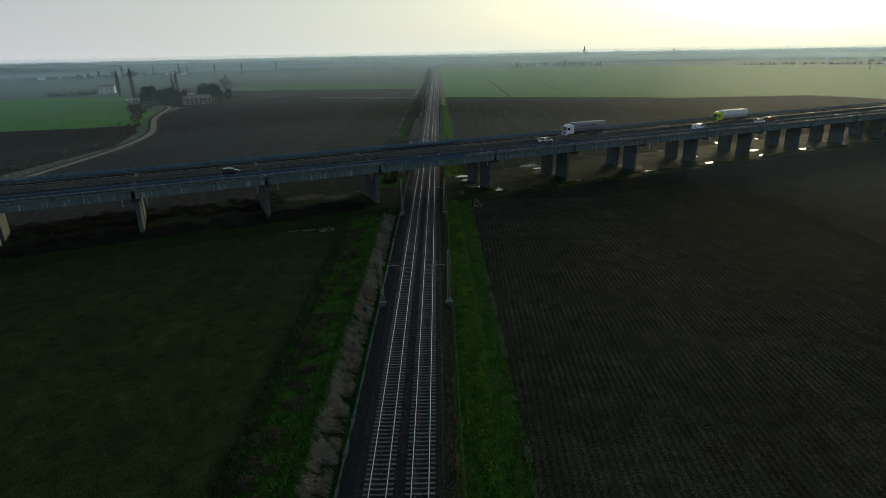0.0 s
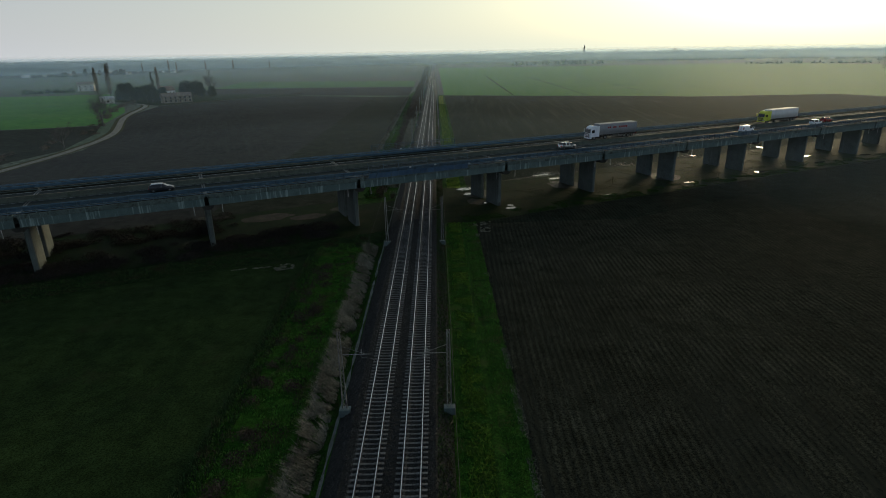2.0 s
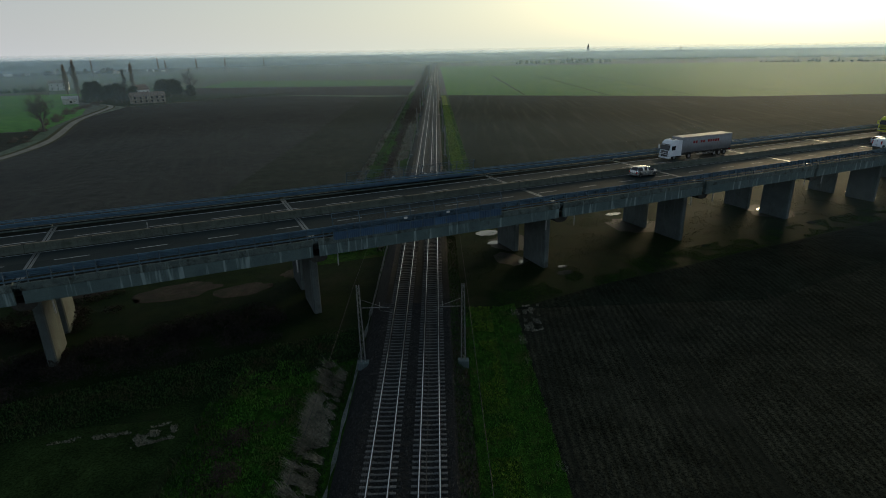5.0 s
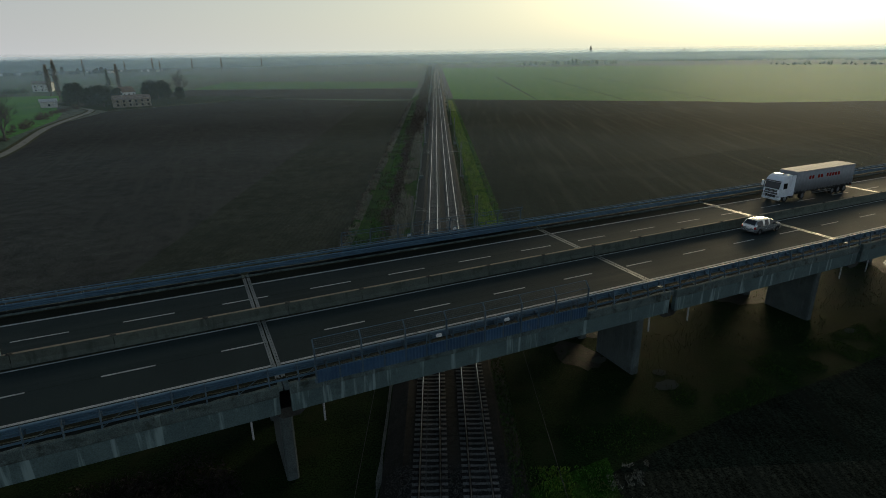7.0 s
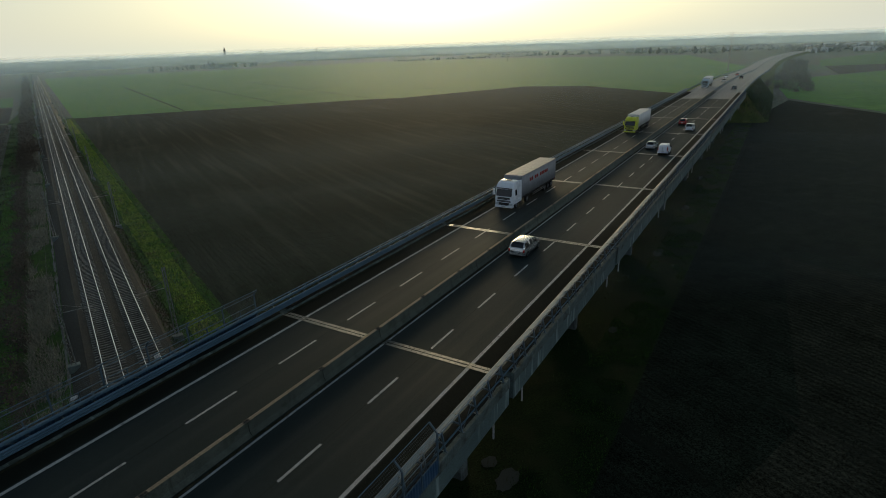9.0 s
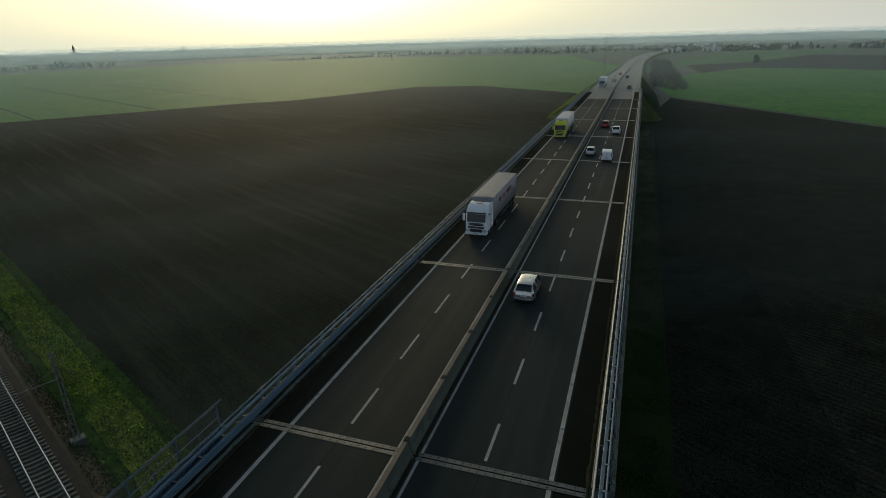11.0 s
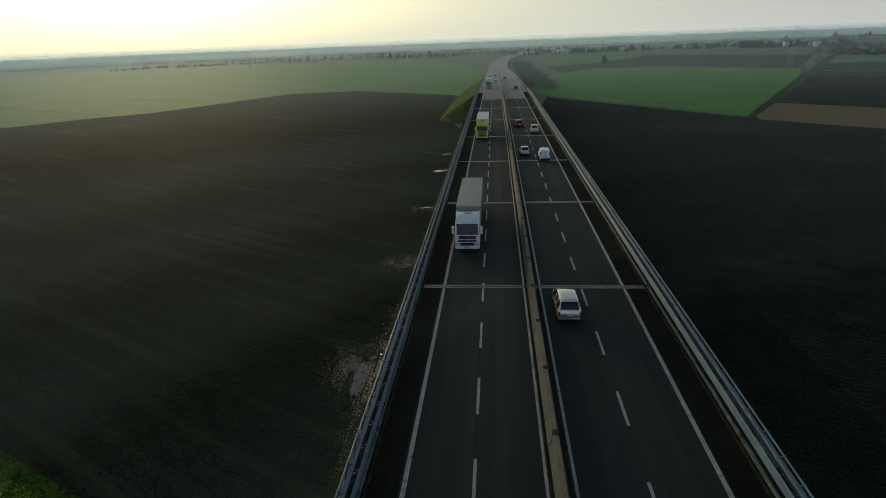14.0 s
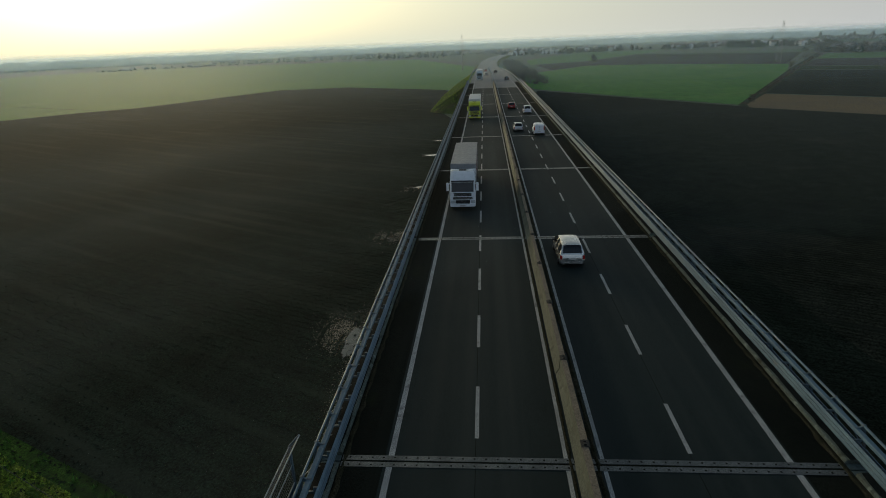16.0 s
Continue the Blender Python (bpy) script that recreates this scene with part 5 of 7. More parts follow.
def truck(label, paint, side, roof, L=15.6):
    """An articulated lorry with its front at x = 0, driving towards -x."""
    t = tagged(holder("articulated_lorry"), label, "lorry", "vehicles on the viaduct")
    bm = bmesh.new()
    secs = []
    for z, x0, x1, k in ((0.75, 0.06, 2.25, 1.0), (1.35, 0.0, 2.25, 1.0), (1.75, 0.03, 2.25, 1.0), (2.75, 0.22, 2.25, 0.99), (3.05, 0.34, 2.25, 0.97), (3.45, 0.75, 2.25, 0.93), (3.62, 1.25, 2.2, 0.86)):
        w = 1.24 * k
        secs.append([(x0 + 0.12, -w, z), (x1, -w, z), (x1, w, z), (x0 + 0.12, w, z), (x0, w * 0.88, z), (x0, -w * 0.88, z)])
    skin(bm, secs)
    cab = part("cab", bm, paint, t)
    bm = bmesh.new()
    v = [(-0.015, -1.06, 1.85), (-0.015, 1.06, 1.85), (0.2, 1.06, 2.72), (0.2, -1.06, 2.72)]
    a = [bm.verts.new((x + 0.015, y, z)) for x, y, z in v]
    b = [bm.verts.new((x + 0.075, y, z)) for x, y, z in v]
    bm.faces.new(a)
    bm.faces.new(b[::-1])
    for i in range(4):
        bm.faces.new((a[i], b[i], b[(i + 1) % 4], a[(i + 1) % 4]))
    bmesh.ops.recalc_face_normals(bm, faces=bm.faces[:])
    for q in bm.verts:
        q.co.x -= 0.02
    part("windscreen", bm, M["glass"], cab)
    for e in (-1, 1):
        bm = bmesh.new()
        y0, y1 = sorted((e * 1.2, e * 1.262))
        box(bm, 0.42, y0, 1.85, 1.35, y1, 2.6)
        part("side_window", bm, M["glass"], cab)
        bm = bmesh.new()
        y0, y1 = sorted((e * 1.32, e * 1.55))
        box(bm, -0.02, y0, 1.95, 0.12, y1, 2.75)
        box(bm, 0.02, min(e * 1.2, e * 1.35), 2.62, 0.08, max(e * 1.2, e * 1.35), 2.68)
        part("wing_mirror", bm, paint, cab)
        bm = bmesh.new()
        y0, y1 = sorted((e * 0.78, e * 1.17))
        box(bm, -0.06, y0, 0.72, 0.1, y1, 0.98)
        part("headlamp", bm, M["lamp"], cab)
        bm = bmesh.new()
        y0, y1 = sorted((e * 1.05, e * 1.24))
        box(bm, 2.1, y0, 0.75, 2.95, y1, 3.5)
        part("side_deflector", bm, paint, cab)
    for z0, z1, w in ((1.42, 1.74, 0.85), (1.1, 1.34, 0.95), (0.55, 1.02, 0.7)):
        bm = bmesh.new()
        for k in range(3):
            h = (z1 - z0) / 3
            box(bm, -0.05, -w, z0 + k * h + 0.015, 0.05, w, z0 + (k + 1) * h - 0.015)
        part("grille", bm, M["plastic"], cab)
    bm = bmesh.new()
    box(bm, -0.08, -1.24, 0.36, 0.5, 1.24, 0.72)
    bmesh.ops.bevel(bm, geom=bm.edges[:], offset=0.06, segments=2, affect="EDGES")
    part("bumper", bm, paint, cab)
    bm = bmesh.new()
    box(bm, -0.1, -0.26, 0.46, -0.07, 0.26, 0.57)
    part("number_plate", bm, M["plate"], cab)
    bm = bmesh.new()
    box(bm, 1.35, -0.35, 3.6, 1.95, 0.35, 3.66)
    part("roof_hatch", bm, M["glass"], cab)
    bm = bmesh.new()
    skin(bm, [[(0.12, -1.1, 2.78), (0.42, -1.1, 2.9), (0.42, -1.1, 2.94), (0.06, -1.1, 2.82)], [(0.12, 1.1, 2.78), (0.42, 1.1, 2.9), (0.42, 1.1, 2.94), (0.06, 1.1, 2.82)]])
    part("sun_visor", bm, M["plastic"], cab)
    bm = bmesh.new()
    box(bm, 0.6, -0.45, 0.55, 6.3, 0.45, 0.85)
    box(bm, 2.5, -1.2, 0.45, 3.0, 1.2, 0.95)
    part("chassis", bm, M["plastic"], t)
    x0 = 2.95
    bm = bmesh.new()
    box(bm, x0, -1.27, 1.05, L, 1.27, 1.22)
    for k in range(7):
        x = x0 + 0.5 + k * (L - x0 - 1) / 6
        box(bm, x - 0.05, -1.26, 0.85, x + 0.05, 1.26, 1.05)
    part("trailer_bed", bm, M["plastic"], t)
    for e in (-1, 1):
        bm = bmesh.new()
        n = 60
        lo, hi, lo2, hi2 = [], [], [], []
        for i in range(n + 1):
            x = x0 + 0.1 + (L - x0 - 0.2) * i / n
            y = e * (1.262 + 0.012 * math.sin(i * 1.9) + 0.006 * math.sin(i * 0.7))
            lo.append(bm.verts.new((x, y, 1.12)))
            hi.append(bm.verts.new((x, y, 3.9)))
            lo2.append(bm.verts.new((x, e * 1.22, 1.12)))
            hi2.append(bm.verts.new((x, e * 1.22, 3.9)))
        for i in range(n):
            bm.faces.new((lo[i], lo[i + 1], hi[i + 1], hi[i]))
            bm.faces.new((lo2[i], hi2[i], hi2[i + 1], lo2[i + 1]))
            bm.faces.new((hi[i], hi[i + 1], hi2[i + 1], hi2[i]))
            bm.faces.new((lo[i], lo2[i], lo2[i + 1], lo[i + 1]))
        bmesh.ops.recalc_face_normals(bm, faces=bm.faces[:])
        cur = part("curtain", bm, side, t, smooth=True)
        strap = None
        for k in range(17):
            x = x0 + 0.6 + k * 0.72
            if strap is None:
                bm = bmesh.new()
                box(bm, -0.03, -0.015, 0.98, 0.03, 0.015, 1.32)
                strap = part("curtain_strap", bm, M["plastic"], cur)
                strap.matrix_basis = pose(x, e * 1.285, 0)
            else:
                again(strap, "curtain_strap", pose(x, e * 1.285, 0))
        bm = bmesh.new()
        y0, y1 = sorted((e * 1.18, e * 1.25))
        for z in (0.55, 0.78):
            box(bm, x0 + 3.8, y0, z, L - 4.6, y1, z + 0.1)
        part("side_guard", bm, M["rim"], t)
        bm = bmesh.new()
        y0, y1 = sorted((e * 0.85, e * 1.2))
        box(bm, L - 0.02, y0, 0.85, L + 0.06, y1, 1.02)
        part("tail_lamp", bm, M["tail"], t)
    bm = bmesh.new()
    n = 22
    rows = []
    for i in range(n + 1):
        x = x0 + (L - x0) * i / n
        up = 0.03 if i % 2 else 0.0
        rows.append([(x, -1.29, 3.86), (x, -1.27, 3.95 + up), (x, 0, 3.99 + up), (x, 1.27, 3.95 + up), (x, 1.29, 3.86)])
    skin(bm, rows)
    part("trailer_roof", bm, roof, t)
    bm = bmesh.new()
    box(bm, x0 - 0.03, -1.27, 1.1, x0 + 0.08, 1.27, 3.9)
    part("front_board", bm, side, t)
    bm = bmesh.new()
    box(bm, L - 0.1, -1.27, 1.1, L, -0.01, 3.88)
    box(bm, L - 0.1, 0.01, 1.1, L, 1.27, 3.88)
    part("rear_doors", bm, side, t)
    for x in (1.35, 4.95):
        for e in (-1, 1):
            wheel(t, x, e * 1.05, 0.5, 0.34)
    for x in (L - 4.1, L - 2.8, L - 1.5):
        for e in (-1, 1):
            wheel(t, x, e * 1.05, 0.5, 0.36)
    return t


def letter_bars(lorry, ink):
    """Rows of plain bars where the trailer is lettered."""
    for e in (-1, 1):
        for k in range(11):
            if k in (2, 5):
                continue
            bm = bmesh.new()
            x = 5.6 + k * 0.62
            box(bm, x, min(e * 1.27, e * 1.292), 2.75, x + 0.4, max(e * 1.27, e * 1.292), 3.2)
            part("lettering_bar", bm, ink, lorry)
    return lorry


def put(thing, s, d, turn=0.0):
    z = DECK + 0.002 if s < S1 else road_z(s) + 0.01
    thing.matrix_basis = BRIDGE @ pose(s, d, z, 0, 0, turn)
    return thing


put(letter_bars(truck("white-cabbed articulated lorry with a grey lettered curtain-sided trailer", M["paint_white"], M["curtain"], M["tarp"]), M["tail"]), 112.0, 5.8)
put(truck("lime-yellow-cabbed articulated lorry with a white curtain-sided trailer", M["paint_lime"], M["curtain_white"], M["curtain_white"]), 179.0, 5.7)
put(truck("pale-blue-cabbed articulated lorry with a white trailer far down the road", M["paint_pale_blue"], M["curtain_white"], M["curtain_white"]), 306.0, 5.6)
put(car("white panel van with ribbed roof and black bumper", M["paint_white"], 4.4, 1.84, 1.86, "van"), 156.0, -5.6)
put(car("silver hatchback car on the inner lane", M["paint_silver"], 4.1, 1.7, 1.44, "hatch"), 161.0, -2.4)
put(car("white off-road car with a spare wheel on its tail", M["paint_white"], 4.1, 1.76, 1.72, "suv", spare=True), 186.0, -5.8)
put(car("red hatchback car on the inner lane", M["paint_red"], 4.1, 1.76, 1.5, "hatch"), 196.0, -2.8)
put(car("silver people carrier with a dark rear window", M["paint_warm_silver"], 4.6, 1.82, 1.62, "mpv"), 97.0, -2.5, 0.0)
put(car("dark blue hatchback car with a pale roof", M["paint_dark"], 4.2, 1.74, 1.46, "hatch", M["paint_silver"]), 8.0, -3.2)
put(car("dark saloon car far along the motorway", M["paint_dark"], 4.3, 1.75, 1.45, "saloon"), 300.0, -5.6)
put(car("silver saloon car far along the motorway", M["paint_silver"], 4.3, 1.75, 1.45, "saloon"), 352.0, 2.6, 180)
put(car("white saloon car far along the motorway", M["paint_white"], 4.3, 1.75, 1.45, "saloon"), 398.0, 5.6, 180)
put(car("dark hatchback car far along the motorway", M["paint_dark"], 4.2, 1.74, 1.46, "hatch"), 380.0, -2.6)
put(car("red saloon car far along the motorway", M["paint_red"], 4.3, 1.75, 1.45, "saloon"), 430.0, 2.6, 180)


# ---- vegetation ----
# paler than the bark: the haze before the poplars is in this colour
M["poplar"] = surf("hazed_poplar_twigs", (0.085, 0.072, 0.058), (0.150, 0.128, 0.105), 1.5, 0.9, 0.2, 0.2)
M["bark"] = surf("winter_bark", (0.0633, 0.0582, 0.0519), (0.1265, 0.1164, 0.1037), 1.0, 0.9, 0.4, 0.1)
M["twig"] = surf("brown_twigs", (0.069, 0.0552, 0.0414), (0.1334, 0.1058, 0.0782), 3.0, 0.9, 0.0, 0.5)
M["evergreen"] = surf("dark_evergreen", (0.0095, 0.0215, 0.0125), (0.0225, 0.0430, 0.0225), 2.5, 0.8, 0.0, 0.4)
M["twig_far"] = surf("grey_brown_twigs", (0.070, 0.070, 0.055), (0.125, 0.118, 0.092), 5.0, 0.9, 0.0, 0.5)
M["blade"] = surf("grass_blades", (0.040, 0.128, 0.012), (0.092, 0.196, 0.022), 2.6, 0.7, 0.0, 0.3, spec=0.2, wear=((0.105, 0.100, 0.036), 3.0, 0.50, 0.66))
M["bramble"] = surf("reddish_bramble_twigs", (0.030, 0.022, 0.014), (0.070, 0.050, 0.032), 2.0, 0.9, 0.0, 0.3)
M["blade_olive"] = surf("olive_grass_blades", (0.115, 0.190, 0.018), (0.180, 0.250, 0.028), 2.6, 0.7, 0.0, 0.3, spec=0.2, wear=((0.080, 0.160, 0.016), 3.0, 0.5, 0.66))
M["clod_damp"] = surf("damp_crumbled_soil", (0.0135, 0.0190, 0.0125), (0.034, 0.040, 0.028), 3.0, 0.9, 0.0, 0.12, spec=0.05)
M["clod"] = surf("crumbled_soil", (0.022, 0.0232, 0.0165), (0.046, 0.0455, 0.033), 3.0, 0.9, 0.0, 0.12, spec=0.05)
M["stone"] = surf("ballast_stone", (0.022, 0.0225, 0.0215), (0.080, 0.077, 0.070), 0.5, 0.85, 0.0, 0.06, spec=0.2)
# darker copy of the grass blades, shade beside the viaduct put into it
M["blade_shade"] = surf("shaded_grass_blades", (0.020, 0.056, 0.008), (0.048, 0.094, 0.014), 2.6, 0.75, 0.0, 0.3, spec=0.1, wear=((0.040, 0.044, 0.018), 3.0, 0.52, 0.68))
# lit copy of the grass blades: backlight is in the base colour
M["blade_sunlit"] = surf("sunlit_grass_blades", (0.190, 0.315, 0.026), (0.350, 0.440, 0.048), 2.6, 0.7, 0.0, 0.3, spec=0.2, wear=((0.3042, 0.2692, 0.0936), 3.0, 0.52, 0.7))
# bramble twigs taken near black, the deck's shade being in their colour
M["thicket"] = surf("shade_dark_bramble_twigs", (0.011, 0.010, 0.008), (0.026, 0.021, 0.015), 3.0, 0.9, 0.0, 0.5)
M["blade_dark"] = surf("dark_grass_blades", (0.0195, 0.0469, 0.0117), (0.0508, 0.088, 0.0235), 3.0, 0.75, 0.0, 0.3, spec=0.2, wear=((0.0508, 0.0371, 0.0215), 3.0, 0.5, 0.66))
M["reed_blade"] = surf("dry_reed_blades", (0.130, 0.126, 0.090), (0.270, 0.255, 0.190), 1.6, 0.8, 0.0, 0.2, wear=((0.050, 0.052, 0.036), 2.0, 0.54, 0.70))
rng = np.random.default_rng(7)


def stuff(name, verts, faces, material, label, category):
    me = bpy.data.meshes.new(name)
    me.from_pydata(verts, [], faces)
    me.materials.append(material)
    return tagged(new(name, me), label, category, kind="stuff")


def blades(name, area, count, high, wide, lean, material, label, category, keep=None, base=0.04, comb=None):
    """Many small leaning blades over a parallelogram: origin, first side, second side."""
    o, a, b = (np.array(q, float) for q in area)
    u = rng.random((count, 2))
    p = o + u[:, :1] * a + u[:, 1:] * b
    if keep is not None:
        p = p[[keep(x, y) for x, y in p]]
    n = len(p)
    ang = rng.random(n) * math.tau
    h = high * (0.55 + 0.9 * rng.random(n))
    w = wide * (0.6 + 0.8 * rng.random(n))
    la = rng.random(n) * math.tau
    ln = lean * rng.random(n) * h
    if comb is not None:
        la = radians(comb) + rng.normal(size=n) * 0.45 + 0.5 * np.sin(p[:, 1] / 1.7 + p[:, 0])
        ln = lean * (0.5 + 0.5 * rng.random(n)) * h
    v = np.zeros((n, 3, 3))
    v[:, 0, :2] = p - np.stack([np.cos(ang), np.sin(ang)], 1) * w[:, None] / 2
    v[:, 1, :2] = p + np.stack([np.cos(ang), np.sin(ang)], 1) * w[:, None] / 2
    v[:, 2, :2] = p + np.stack([np.cos(la), np.sin(la)], 1) * ln[:, None]
    low = np.array([base(x, y) for x, y in p]) if callable(base) else np.full(n, base)
    v[:, :2, 2] = low[:, None]
    v[:, 2, 2] = low + h
    return stuff(name, v.reshape(-1, 3).tolist(), np.arange(n * 3).reshape(-1, 3).tolist(), material, label, category)


def patchy(size, level):
    return lambda x, y: noise.noise((x / size, y / size, 3.3)) > level


blades("verge_grass", ((0.6, 15), (7.9, 0), (0, 130)), 44000, 0.17, 0.10, 1.2, M["blade"], "tussocky bright green grass on the railway verge", "grass", lambda x, y: abs(x - 1.9) > 0.25 and abs(x - 5.6 - 0.15 * math.sin(y / 9)) > 0.22 and noise.noise((x / 1.2, y / 2.4, 6.0)) > -0.28)
blades("ballast_weeds", ((0.0, -10), (1.55, 0), (0.55, 182)), 20000, 0.2, 0.1, 1.2, M["blade_dark"], "dark weeds on the ballast shoulder", "grass", None, lambda x, y: 1.26 - 0.78 * min(max(x + 0.02 - y * 0.0033, 0), 1.57))
blades("ballast_weeds_far", ((0.55, 170), (1.55, 0), (0.9, 270)), 20000, 0.2, 0.12, 1.2, M["blade_dark"], "dark weeds on the ballast shoulder beyond the viaduct", "grass", None, lambda x, y: 1.26 - 0.78 * min(max(x + 0.02 - y * 0.0033, 0), 1.57))
blades("verge_tussocks", ((2.6, 15), (2.4, 0), (0.3, 130)), 26000, 0.17, 0.10, 1.2, M["blade_olive"], "lighter olive grass along the middle of the railway verge", "grass", patchy(2.6, -0.1))
blades("verge_dark_tufts", ((1.6, 178), (6.6, 0), (0, 240)), 16000, 0.3, 0.16, 1.1, M["blade"], "darker green tufts in the verge beyond the viaduct", "grass", patchy(1.6, 0.05))
blades("verge_grass_far", ((3.4, 178), (3.4, 0), (0, 240)), 15000, 0.2, 0.14, 1.2, M["blade_sunlit"], "sunlit yellow-green grass along the railway beyond the viaduct", "grass")
blades("verge_olive_far", ((3.4, 178), (3.4, 0), (0, 240)), 12000, 0.2, 0.14, 1.2, M["blade_olive"], "olive green grass along the railway beyond the viaduct", "grass")
blades("ditch_grass", ((-20.4, 15), (9.6, 0), (-0.6, 118)), 60000, 0.2, 0.11, 1.2, M["blade"], "rough green grass beside the dry reeds", "grass", patchy(3.0, -0.25))
blades("verge_dead_grass", ((-19.6, 15), (6.2, 0), (-0.6, 112)), 26000, 0.24, 0.08, 1.3, M["bramble"], "reddish brown withered patches in the verge", "dry grass", patchy(2.4, 0.16))
blades("field_corner_dry_grass", ((8.8, 138), (2.2, 0.6), (0.6, 7)), 2600, 0.15, 0.09, 1.3, M["reed_blade"], "pale withered grass at the corner of the ploughed field", "dry grass", patchy(1.0, 0.02))
blades("corner_dry_grass", ((-26.2, 119.8), (3.0, 1.2), (-0.6, 2.4)), 1800, 0.16, 0.09, 1.3, M["reed_blade"], "pale withered grass at the corner of the crop field", "dry grass", patchy(0.9, -0.1))
blades("headland_dry_grass", ((-34, 120.3), (8.5, 1.4), (0.1, 0.6)), 900, 0.14, 0.08, 1.3, M["reed_blade"], "thin line of pale withered grass along the headland", "dry grass", patchy(1.0, 0.0))
blades("ditch_weeds", ((-20.6, 15), (2.2, 0), (-1.4, 112)), 7000, 0.45, 0.12, 0.9, M["blade_dark"], "dark weeds along the field edge", "grass")
blades("field_edge_stubble", ((7.9, 10), (0.8, 0), (0, 134)), 9000, 0.16, 0.08, 1.2, M["reed_blade"], "pale dry grass along the ploughed field", "dry grass", patchy(3.5, 0.12))
blades("dry_reeds", ((-12.3, 10), (2.3, 0), (-0.1, 122)), 60000, 0.75, 0.07, 1.35, M["reed_blade"], "dense strip of bent dry beige reeds beside the ballast", "reeds", lambda x, y: noise.noise((x / 0.8, y / 0.8, 3.3)) + 0.6 * noise.noise((x / 2.0, y / 3.0, 8.1)) > -0.08, 0.04, 200)
blades("reed_undergrowth", ((-12.8, 10), (3.2, 0), (-0.1, 122)), 16000, 0.22, 0.1, 1.2, M["blade_dark"], "dull green grass between the dry reeds", "grass")
blades("dry_reeds_far", ((-12.6, 166), (3.0, 0), (0.4, 230)), 14000, 1.2, 0.12, 0.9, M["reed_blade"], "dry pale reeds beside the railway beyond the viaduct", "reeds", patchy(6.0, -0.2))
blades("field_edge_reeds", ((-20.9, 166), (2.0, 0), (0, 320)), 16000, 0.5, 0.12, 1.1, M["reed_blade"], "pale dry grass along the field edge", "dry grass", patchy(3.0, -0.2))
blades("scrub_grass_far", ((-20.6, 166), (8, 0), (0, 330)), 16000, 0.4, 0.2, 1.0, M["blade_dark"], "dull green scrub along the railway", "grass", patchy(4.0, 0.0))
blades("scrub_green_far", ((-17.0, 166), (3.4, 0), (0, 160)), 9000, 0.4, 0.26, 0.7, M["blade"], "green grass between the scrub and the reeds", "grass", patchy(5.0, -0.1))
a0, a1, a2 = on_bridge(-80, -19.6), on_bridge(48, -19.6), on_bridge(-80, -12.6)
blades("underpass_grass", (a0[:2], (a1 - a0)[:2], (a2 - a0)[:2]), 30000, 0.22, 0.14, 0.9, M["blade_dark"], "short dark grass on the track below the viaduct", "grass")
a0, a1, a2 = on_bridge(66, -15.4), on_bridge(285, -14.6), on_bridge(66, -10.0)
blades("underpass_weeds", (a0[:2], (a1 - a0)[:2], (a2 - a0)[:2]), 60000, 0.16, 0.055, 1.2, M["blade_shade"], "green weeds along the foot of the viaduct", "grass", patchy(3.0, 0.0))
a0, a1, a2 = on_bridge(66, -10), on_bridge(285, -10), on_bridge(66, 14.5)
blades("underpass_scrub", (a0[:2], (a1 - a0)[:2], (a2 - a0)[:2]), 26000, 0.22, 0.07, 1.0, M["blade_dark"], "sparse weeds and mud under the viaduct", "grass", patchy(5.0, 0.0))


def lumps(name, p, z, size, flat, material, label, category):
    """Many small three-sided lumps, one at each of the places p."""
    n = len(p)
    r = size * (0.5 + rng.random(n))
    turn = rng.random(n) * math.tau
    v = np.zeros((n, 4, 3))
    for k in range(3):
        a = turn + k * math.tau / 3 + rng.normal(size=n) * 0.3
        v[:, k, 0], v[:, k, 1], v[:, k, 2] = p[:, 0] + r * np.cos(a), p[:, 1] + r * np.sin(a), z - 0.01
    v[:, 3, :2] = p + rng.normal(size=(n, 2)) * r[:, None] * 0.3
    v[:, 3, 2] = z + r * flat
    f = np.arange(n)[:, None, None] * 4 + np.array(((0, 1, 3), (1, 2, 3), (2, 0, 3)))
    return stuff(name, v.reshape(-1, 3).tolist(), f.reshape(-1, 3).tolist(), material, label, category)


u = rng.random((60000, 2))
clods = np.stack([8.7 + np.floor(u[:, 0] ** 1.3 * 100) * 0.78, 50 + 92 * u[:, 1]], 1) + rng.normal(size=(60000, 2)) * (0.13, 0.0)
lumps("field_clods", clods, 0.06, 0.075, 0.8, M["clod"], "crumbled clods along the furrows of the ploughed field", "clods")
for name, sign, label in (("field_clods_far", 1, "crumbled clods of the harrowed field beside the viaduct"), ("field_clods_near", -1, "crumbled clods of the ploughed field beside the viaduct")):
    u = rng.random((46000, 2))
    far = sign * (15.8 + 62 * u[:, 1] ** 1.4)
    along = 78 + 190 * u[:, 0]
    c0, s0 = BRIDGE[0][0], BRIDGE[1][0]
    o = BRIDGE.translation
    clods = np.stack([o.x + along * c0 - far * s0, o.y + along * s0 + far * c0], 1)
    clods[:, 0] += 0.5 * (np.round(clods[:, 0] / 0.8) * 0.8 - clods[:, 0])
    lumps(name, clods, 0.052, 0.085, 0.7, M["clod_damp"], label, "clods")
u = rng.random((60000, 2))
stones = np.stack([-5.1 + 10.2 * u[:, 0], 34 + 110 * u[:, 1]], 1)
top = 1.29 - np.maximum(np.abs(stones[:, 0]) - 3.85, 0) * 0.782
